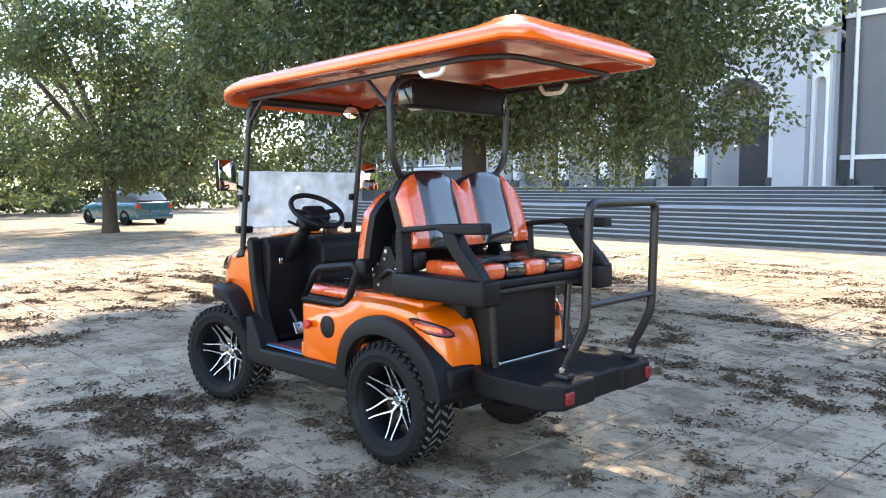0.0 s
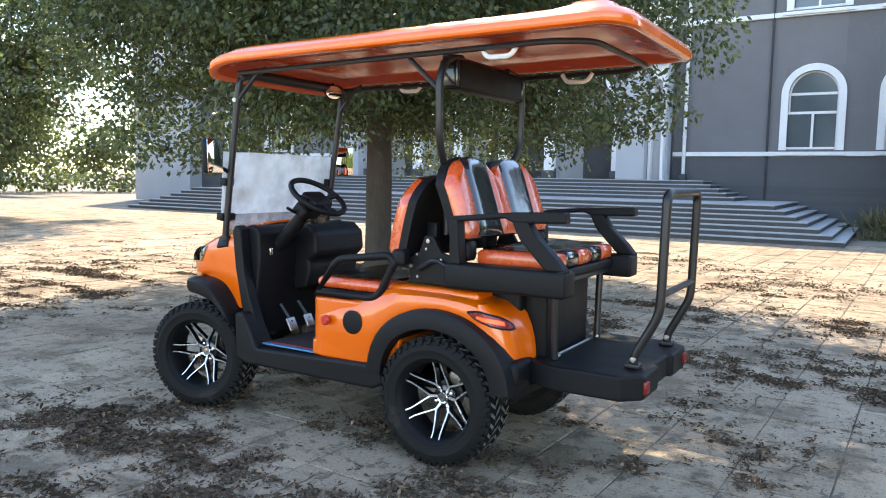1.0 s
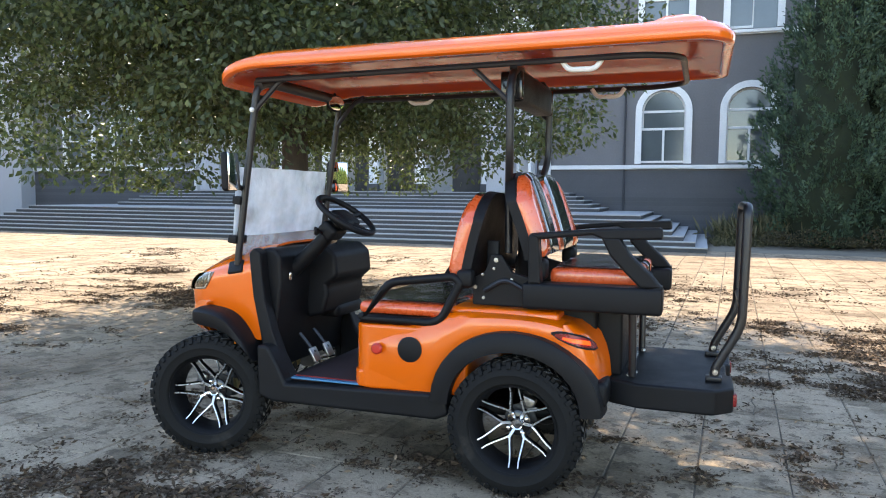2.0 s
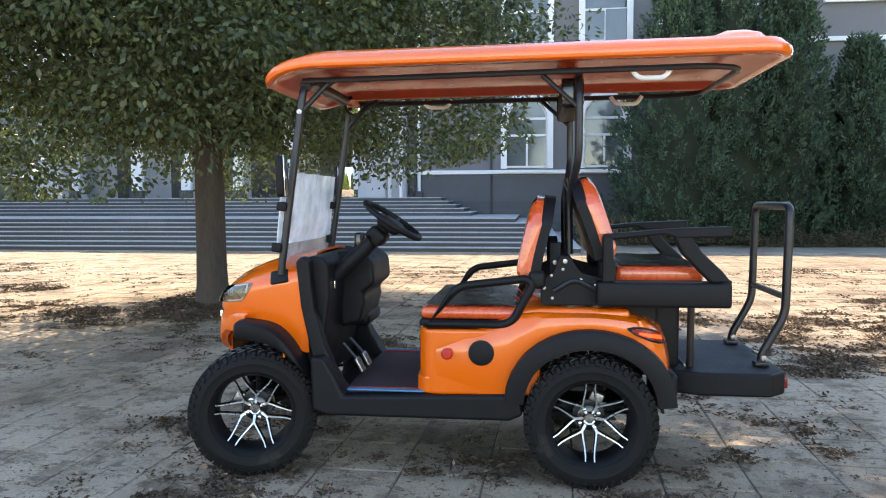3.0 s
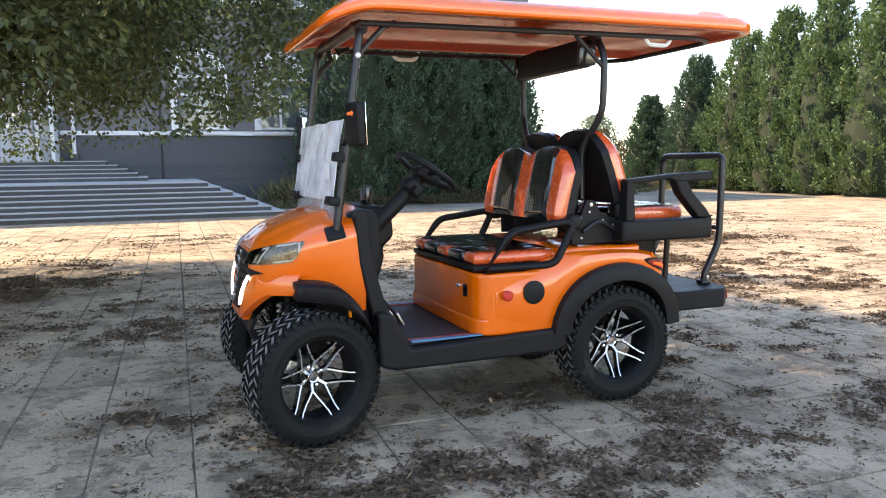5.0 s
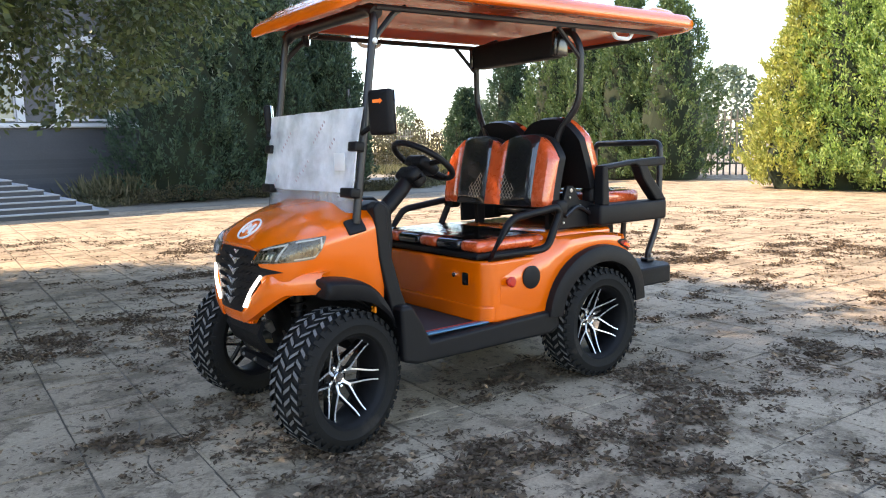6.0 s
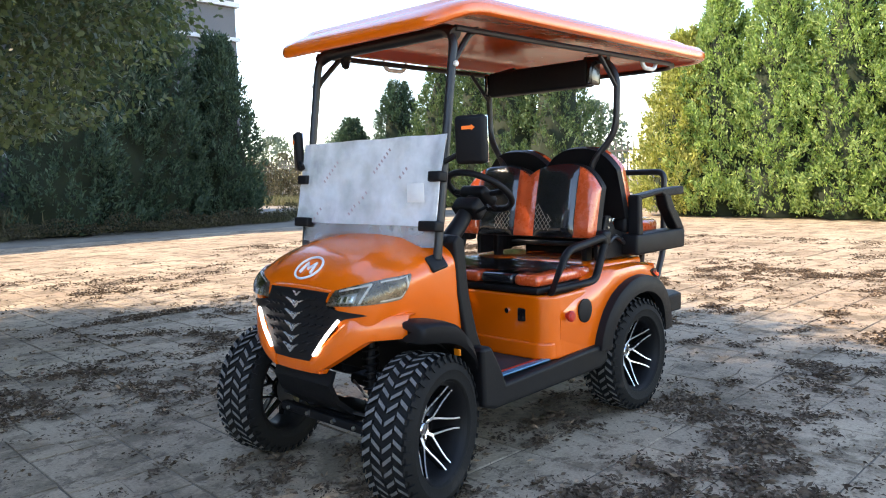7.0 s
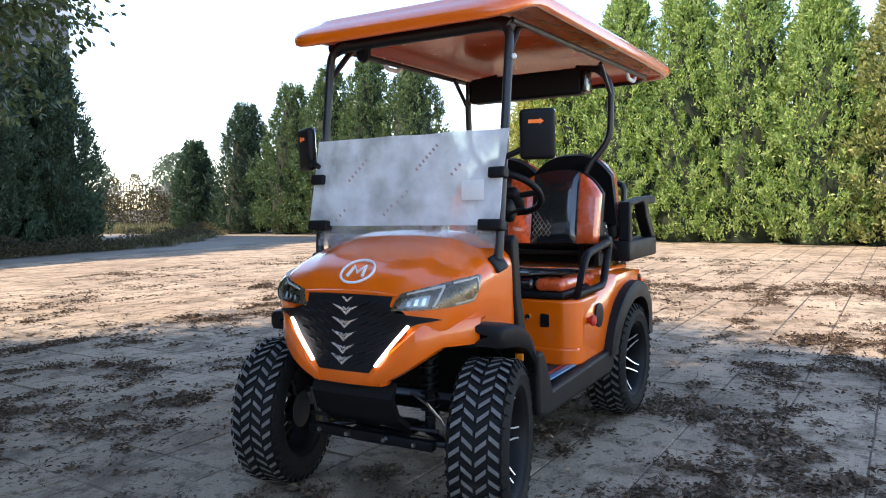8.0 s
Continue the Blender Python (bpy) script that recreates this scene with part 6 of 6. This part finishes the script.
# running gear seen under the nose
part("skid_plate", shell([[(x, y, z) for x, z in ((1.06, 0.56), (1.085, 0.50), (1.05, 0.42), (0.95, 0.34), (0.80, 0.32))] for y in np.linspace(-0.19, 0.19, 9)], 0.02), BLACK, cart, "black chin plate")
both("front_mud_liner", lambda: shell([[(0.835 + 0.30 * math.cos(a), y, AXLE_Z + 0.07 + 0.30 * math.sin(a)) for y in (0.20, 0.36, 0.43)] for a in np.linspace(1.45, math.pi - 0.1, 12)], 0.01), BLACK)
both("rear_mud_liner", lambda: shell([[(-0.835 + 0.345 * math.cos(a), y, AXLE_Z + 0.03 + 0.345 * math.sin(a)) for y in (0.20, 0.36, 0.505)] for a in np.linspace(0.05, math.pi - 0.05, 14)], 0.01), BLACK)
for s in (1, -1):
    flip = Matrix.Diagonal((1, s, 1, 1))
    bm = bmesh.new()
    coil = [(0.90 + 0.032 * math.cos(a), 0.245 + 0.032 * math.sin(a), 0.40 + 0.26 * a / (2 * math.pi * 8)) for a in np.linspace(0, 2 * math.pi * 8, 130)]
    add_tube(bm, coil, 0.006, 5)
    bm.transform(flip)
    shock = part("shock_absorber", bm, BLACK, cart, "black coil spring and damper")
    bm = tube([(0.90, 0.245, 0.33), (0.90, 0.245, 0.70)], 0.020, 10)
    bm.transform(flip)
    part("damper_rod", bm, BLACK, shock)
    for x, z in ((0.98, 0.29), (0.74, 0.29)):
        bm = tube([(x, 0.08, z + 0.02), (0.86, 0.30, 0.28)], 0.015, 8)
        bm.transform(flip)
        part("control_arm", bm, STEEL_BLACK, cart)
    bm = tube([(0.97, 0.06, 0.36), (0.95, 0.31, 0.36)], 0.008, 6)
    bm.transform(flip)
    part("tie_rod", bm, STEEL_BLACK, cart)
    bm = soft_box((0.80, 0.29, 0.25), (0.87, 0.35, 0.38), 0.02)
    bm.transform(flip)
    part("steering_knuckle", bm, DARK_STEEL, cart)
    bm = lathe([(0.001, 0.03), (0.030, 0.03), (0.034, 0.0), (0.050, -0.01), (0.050, -0.03)], 16, pose(0.835, 0.315, AXLE_Z, 0, 0, 180))
    bm.transform(flip)
    part("wheel_hub", bm, BRASS, cart, "dull brass-coloured wheel hub")
    bm = tube([(0.96, 0.20, 0.50), (0.98, 0.28, 0.47), (0.93, 0.31, 0.40), (0.90, 0.32, 0.33)], 0.006, 6)
    bm.transform(flip)
    part("brake_hose", bm, STEEL, cart)
part("front_subframe", soft_box((0.74, -0.10, 0.27), (0.96, 0.10, 0.33), 0.015), BLACK, cart)
part("front_axle_beam", soft_box((0.945, -0.30, 0.285), (0.985, 0.30, 0.325), 0.008), BLACK, cart, "black square axle beam")
for y in (-0.24, -0.10, 0.08, 0.22):
    part("beam_bolt", lathe([(0.001, 0), (0.010, 0), (0.008, 0.009), (0.001, 0.010)], 8, pose(0.985, y, 0.305, 0, 0, -90)), STEEL, cart)
part("rear_axle", tube([(-0.835, -0.36, AXLE_Z), (-0.835, 0.36, AXLE_Z)], 0.045, 10), STEEL_BLACK, cart)
part("differential", soft_box((-0.95, -0.12, 0.20), (-0.72, 0.12, 0.42), 0.05), STEEL_BLACK, cart)
both("side_reflector", lambda: soft_box((0.655, 0.502, 0.594), (0.666, 0.537, 0.624), 0.004), AMBER, "amber side reflector")



# ---- parked car ----
def build_car(m):
    """A small teal hatchback seen from behind: body, glass house, wheels, lamps."""
    car = empty("parked_car")
    tagged(car, "teal blue hatchback car parked beside a tree", "car")
    rows9 = []
    for x, hw, zt, zs in ((-2.05, 0.72, 0.80, 0.6), (-2.0, 0.80, 0.92, 0.62), (-1.6, 0.85, 0.96, 0.62), (-0.6, 0.87, 0.95, 0.62), (0.7, 0.87, 0.94, 0.62), (1.3, 0.85, 0.90, 0.6), (1.9, 0.78, 0.78, 0.55), (2.05, 0.66, 0.62, 0.5)):
        rows9.append(body_section(x, hw, zt, zs, 0.22, n=4, tuck=0.05))
    part("body", shell(rows9, 0.02), CAR_BLUE, car)
    part("tailgate", soft_box((-2.06, -0.74, 0.40), (-1.98, 0.74, 0.92), 0.05), CAR_BLUE, car)
    part("bumper", soft_box((-2.12, -0.80, 0.24), (-1.98, 0.80, 0.46), 0.05), CAR_BLUE, car)
    rows9 = [body_section(x, hw, zt, 1.0, 0.90, n=4) for x, hw, zt in ((-1.95, 0.66, 0.98), (-1.6, 0.68, 1.36), (-0.9, 0.70, 1.45), (0.0, 0.70, 1.44), (0.5, 0.69, 1.33), (1.1, 0.66, 0.96))]
    part("cabin_glass", shell(rows9, 0.02), PANE, car, "dark glass")
    part("car_roof", soft_box((-1.5, -0.60, 1.42), (0.15, 0.60, 1.48), 0.03), CAR_BLUE, car)
    for x in (-1.3, 1.3):
        for s in (-1, 1):
            t = part("wheel", lathe([(0.001, -0.1), (0.29, -0.1), (0.31, -0.06), (0.31, 0.06), (0.29, 0.1), (0.19, 0.1), (0.18, 0.07), (0.001, 0.07)], 28, pose(x, s * 0.76, 0.31, 0, 0, 0 if s > 0 else 180)), RUBBER, car)
    for s in (-1, 1):
        part("tail_lamp", soft_box((-2.08, s * 0.70 - 0.08, 0.66), (-1.95, s * 0.70 + 0.08, 0.86), 0.03), RED_PLASTIC, car)
    part("number_plate", soft_box((-2.13, -0.22, 0.50), (-2.121, 0.22, 0.60), 0.003), BLUE_TRIM, car)
    car.matrix_world = m
    return car


build_car(pose(26.9, -9.3, -0.03, 0, 0, 10))


# ---- fence and far trees ----
fence = empty("picket_fence", (-26, -20, 0))
tagged(fence, "tall grey picket fence behind the junipers", "fence")
for z in (0.45, 2.25):
    part("rail", box((-0.02, -46, z), (0.02, 12, z + 0.07)), FENCE_GREY, fence, smooth=False)
bm = bmesh.new()
add_box(bm, (-0.014, -0.034, -0.03), (0.014, 0.034, 2.62))
add_prism(bm, [(-0.034, 2.62), (0.034, 2.62), (0.0, 2.74)], -0.014, 0.014, "yz")
picket = bpy.data.meshes.new("picket")
bm.to_mesh(picket)
bm.free()
picket.materials.append(FENCE_GREY)
for i in range(190):
    ob = new("picket", picket)
    ob.parent = fence
    ob.location = (0, -45 + 0.29 * i, 0)

rng = np.random.default_rng(77)
def far_wood(name, pts, spread, height, n, ma, leaf, label):
    """A far belt of tree crowns as one mass of leaf clumps."""
    c = []
    for (x, y), h in zip(pts, height):
        k = n // len(pts)
        u = rng.random(k)
        a = rng.uniform(0, 2 * math.pi, k)
        rr = spread * np.sqrt(np.clip(1 - (2 * u - 0.9) ** 2 * 0.8, 0.05, 1)) * rng.uniform(0.3, 1, k)
        c.append(np.stack([x + rr * np.cos(a), y + rr * np.sin(a), 0.1 + u * h], 1))
    c = np.concatenate(c)
    me = leaf_mesh(name, c, rng.normal(0, 1, c.shape), leaf, leaf * 0.35, 3)
    return tagged(from_mesh(name, me, ma, None, smooth=False), label, "trees", kind="stuff")


far_wood("far_trees", [(-70 - 8 * i % 21, -130 + 14 * i) for i in range(12)], 5, [8.3 + 1.6 * math.sin(i * 2.3) for i in range(12)], 36000, FAR_LEAF, 0.6, "far trees beyond the fence, leaves tinted pale for haze")
far_wood("edge_shrubs", [(46 + 2 * math.sin(i), -30 + 5 * i) for i in range(12)], 3.5, [4.5 + 1.5 * math.sin(i * 1.7) for i in range(12)], 26000, LEAF_FAR, 0.35, "dense dark shrubs at the far edge of the plaza")
far_wood("fence_shrubs", [(-25.5 - 0.7 * (i % 2), -50 + 1.0 * i) for i in range(26)], 0.9, [2.5 + 0.7 * math.sin(i * 1.9) for i in range(26)], 40000, DRY_SHRUB, 0.12, "dry brown shrubs grown over the fence")

# weeds along the building
rng = np.random.default_rng(8)
def weeds(name, n, place, length, ma, label):
    base = np.array([place() for _ in range(n)])
    way = np.tile([0, 0, 1.0], (n, 1))
    me = leaf_mesh(name, base, way, length, length * 0.05, 12)
    return tagged(from_mesh(name, me, ma, None, smooth=False), label, "grass", kind="stuff")


def bed():
    while True:
        x, y = rng.uniform(-26, -1.9), rng.uniform(-34, -18.2)
        edge_y = -16.9 - 0.06 * (-x - 2) if x > -13 else -17.6 - 0.78 * (-x - 13)
        if y < edge_y and y > edge_y - 3.6 and rng.random() < 0.10 + 0.90 * (noise.noise((x * 0.6, y * 0.6, 0)) + 0.4 * noise.noise((x * 2.1, y * 2.1, 4)) > 0.05):
            return (x, y, -0.03)


weeds("weed_strip", 17000, bed, 0.27, GRASS, "dry weeds and grass along the building")
weeds("dry_brush", 9000, lambda: (rng.uniform(-26, -20.5), rng.uniform(-46, -28), -0.03), 0.5, GRASS, "sparse dry brush in front of the fence")
far_wood("verge_bushes", [(-3.5 - 0.85 * i, (-17.9 - 0.05 * i) if i < 11 else -18.5 - 0.66 * (i - 11)) for i in range(22)], 0.55, [0.34 + 0.16 * math.sin(i * 2.7) for i in range(22)], 11000, DRY_SHRUB, 0.07, "low dry bushes along the edge of the paving")
weeds("bush_clump", 2600, lambda: (rng.normal(-3.3, 0.55), rng.normal(-19.6, 0.35), rng.uniform(0, 0.3)), 0.6, GRASS, "dry grassy bush beside the steps")

# ---- fallen leaves and twigs ----
def drift_field(x, y):
    """Where dead leaves gather: small ragged clumps along wandering drifts, a few thick spots, a few swept ones."""
    f = 0.55 * noise.noise((x * 0.45, y * 0.6, 3.0)) + 0.55 * noise.noise((x * 1.5, y * 2.2, 7.0)) + 0.50 * noise.noise((x * 4.0, y * 5.6, 1.0)) + 0.42 * noise.noise((x * 10.0, y * 13.0, 5.0))
    for px, py, strength, size in ((-1.0, 1.45, 0.45, 0.25), (-0.2, 2.1, 0.30, 0.8), (-2.2, 1.9, 0.25, 1.5), (2.8, -0.4, -0.25, 1.4), (1.6, -2.0, -0.20, 1.8), (1.3, 1.9, 0.28, 0.6), (3.0, -4.6, 0.5, 1.2), (-4.5, -3.2, 0.2, 4.0), (-6.0, 0.5, 0.15, 3.0)):
        f += strength * math.exp(-((x - px) ** 2 + (y - py) ** 2) / size)
    return f


STEP = 0.04
GRID = np.array([[drift_field(-12 + STEP * i, -11 + STEP * j) for j in range(int(15 / STEP) + 2)] for i in range(int(23 / STEP) + 2)])


def litter(name, count, cut, size, seed, lift, label, area=(-12, 11, -11, 4), loose=0.05, ma=LITTER):
    """Flakes that gather in drifts."""
    rng = np.random.default_rng(seed)
    got, total = [], 0
    while total < count:
        x, y = rng.uniform(area[0], area[1], 200000), rng.uniform(area[2], area[3], 200000)
        u, v = (x + 12) / STEP, (y + 11) / STEP
        i, j = u.astype(int), v.astype(int)
        a, b = u - i, v - j
        f = (GRID[i, j] * (1 - a) + GRID[i + 1, j] * a) * (1 - b) + (GRID[i, j + 1] * (1 - a) + GRID[i + 1, j + 1] * a) * b
        keep = f + rng.normal(0, loose, len(x)) > cut
        got.append(np.stack([x[keep], y[keep]], 1))
        total += int(keep.sum())
    xy = np.concatenate(got)[:count]
    pts = [(x, y, z + ground_height(x, y)) for (x, y), z in zip(xy, rng.uniform(0.002, lift, count))]
    pts = np.array(pts)
    ways = rng.normal(0, 1, pts.shape) * [1, 1, 0.12]
    me = leaf_mesh(name, pts, ways * 3, size, size * 0.2, seed)
    v = np.empty(len(me.vertices) * 3, np.float32)
    me.vertices.foreach_get("co", v)
    v = v.reshape(-1, 3)
    v[:, 2] = np.clip(v[:, 2], 0.003, 0.14)
    me.vertices.foreach_set("co", v.ravel())
    return tagged(from_mesh(name, me, ma, None, smooth=False), label, "leaf litter", kind="stuff")


litter("leaf_crumbs", 80000, 0.18, 0.016, 33, 0.006, "fine scattered brown crumbs and dust on the paving", (-7.5, 7.5, -6.5, 4), 0.30)
litter("leaf_litter", 105000, 0.32, 0.027, 31, 0.010, "fine dry brown leaf crumbs on the paving", (-7.5, 7.5, -6.5, 4), 0.12)
litter("far_leaf_litter", 70000, 0.30, 0.040, 34, 0.012, "dry brown leaf crumbs on the far paving", loose=0.14)
litter("fallen_leaves", 34000, 0.40, 0.046, 32, 0.024, "clumps of dry brown fallen leaves on the paving", (-8, 8, -7, 4), 0.10)
litter("pale_fallen_leaves", 9000, 0.26, 0.044, 35, 0.016, "scattered pale tan fallen leaves on the paving", (-8, 8, -7, 4), 0.22, LITTER_PALE)


# ---- paving ----
pavement = empty("pavement")
tagged(pavement, "weathered square concrete pavers with dirty joints", "pavement", kind="structure")
SIDE, GAP = 0.428, 0.008
LAY = Matrix.Translation((3.45, -4.8, 0)) @ pose(0, 0, 0, 0, 0, -2.05) @ Matrix.Translation((-3.45, 4.8, 0))   # the rows run a little askew


def paver_mesh(w, d):
    bm = bmesh.new()
    add_box(bm, (-w / 2, -d / 2, -0.04), (w / 2, d / 2, 0.0))
    me = bpy.data.meshes.new("paver")
    top = [e for e in bm.edges if all(abs(v.co.z) < 1e-6 for v in e.verts)]
    bmesh.ops.bevel(bm, geom=top, offset=0.006, segments=1, affect="EDGES")
    bm.to_mesh(me)
    bm.free()
    me.materials.append(PAVER)
    return me


# dusty sand that fills the joints, open round the tree
bm = bmesh.new()
for x0, x1, y0, y1 in ((-33, 2.85, -15.9, 9.5), (4.05, 34, -15.9, 9.5), (2.85, 4.05, -15.9, -5.4), (2.85, 4.05, -4.2, 9.5)):
    add_box(bm, (x0, y0, -0.028), (x1, y1, -0.007))
part("joint_soil", bm, JOINT, pavement, "dark soil in the joints", smooth=False)

rng = np.random.default_rng(4)
piece = paver_mesh(SIDE - GAP, SIDE - GAP)


def cracked_paver(seed):
    """A paver broken across in two or three pieces, with ragged cracks."""
    rng = np.random.default_rng(seed)
    h = (SIDE - GAP) / 2
    a, c = rng.uniform(-0.6, 0.6) * h, rng.uniform(-0.6, 0.6) * h
    ts = np.linspace(-1, 1, 7)
    line = [(a + (c - a) * (t + 1) / 2 + (rng.normal(0, 0.012) if abs(t) < 1 else 0), t * h) for t in ts]
    polys = [[(-h, -h)] + [(x - 0.0045, y) for x, y in line] + [(-h, h)]]
    right = [(x + 0.0045, y) for x, y in line]
    if seed % 2:
        cut = [(x + (h - x) * k / 3, right[3][1] + (rng.normal(0, 0.010) if k else 0)) for k, x in enumerate([right[3][0]] * 4)]
        polys.append([(h, -h)] + [(h, cut[-1][1] - 0.005)] + [(x, y - 0.005) for x, y in cut[-2::-1]] + right[2::-1])
        polys.append([(h, cut[-1][1])] + [(h, h)] + right[:3:-1] + cut[:-1])
    else:
        polys.append([(h, -h), (h, h)] + right[::-1])
    bm = bmesh.new()
    for k, q in enumerate(polys):
        add_prism(bm, q, -0.04, -0.0015 * k, "xy")
    bmesh.ops.recalc_face_normals(bm, faces=bm.faces)
    me = bpy.data.meshes.new("cracked_paver")
    bm.to_mesh(me)
    bm.free()
    me.materials.append(PAVER)
    return me


broken = [cracked_paver(k) for k in range(8)]
far_bm_v, far_bm_f = [], []
for i in range(-72, 82):
    for j in range(-36, 26):
        x, y = -1.80 + SIDE * (i + 0.5), -0.983 + SIDE * (j + 0.5)
        if math.hypot(x - 3.45, y + 4.8) < 0.62 or y < -15.9:
            continue
        z = rng.uniform(-0.003, 0.002)
        if -4.0 < x < 3.9 and -3.2 < y < 3.0:
            ob = new("paver", piece if rng.random() > 0.42 else broken[rng.integers(8)])
            ob.parent = pavement
            ob.location = (x, y, z)
            ob.rotation_euler = (rng.normal(0, 0.003), rng.normal(0, 0.003), rng.normal(0, 0.004) + math.pi / 2 * rng.integers(4))
        else:
            h, k = (SIDE - GAP) / 2, len(far_bm_v)
            tx, ty = rng.normal(0, 0.003), rng.normal(0, 0.003)
            for dx, dy, dz in ((-h, -h, -0.03), (h, -h, -0.03), (h, h, -0.03), (-h, h, -0.03), (-h + 0.005, -h + 0.005, 0), (h - 0.005, -h + 0.005, 0), (h - 0.005, h - 0.005, 0), (-h + 0.005, h - 0.005, 0)):
                far_bm_v.append((x + dx, y + dy, z + dz + (dx * tx + dy * ty if dz == 0 else 0)))
            far_bm_f += [(k + 4, k + 5, k + 6, k + 7), (k, k + 1, k + 5, k + 4), (k + 1, k + 2, k + 6, k + 5), (k + 2, k + 3, k + 7, k + 6), (k + 3, k, k + 4, k + 7)]
me = bpy.data.meshes.new("far_pavers")
me.from_pydata(far_bm_v, [], far_bm_f)
tagged(from_mesh("far_pavers", me, PAVER, pavement, smooth=False), kind="stuff")
pavement.matrix_world = LAY
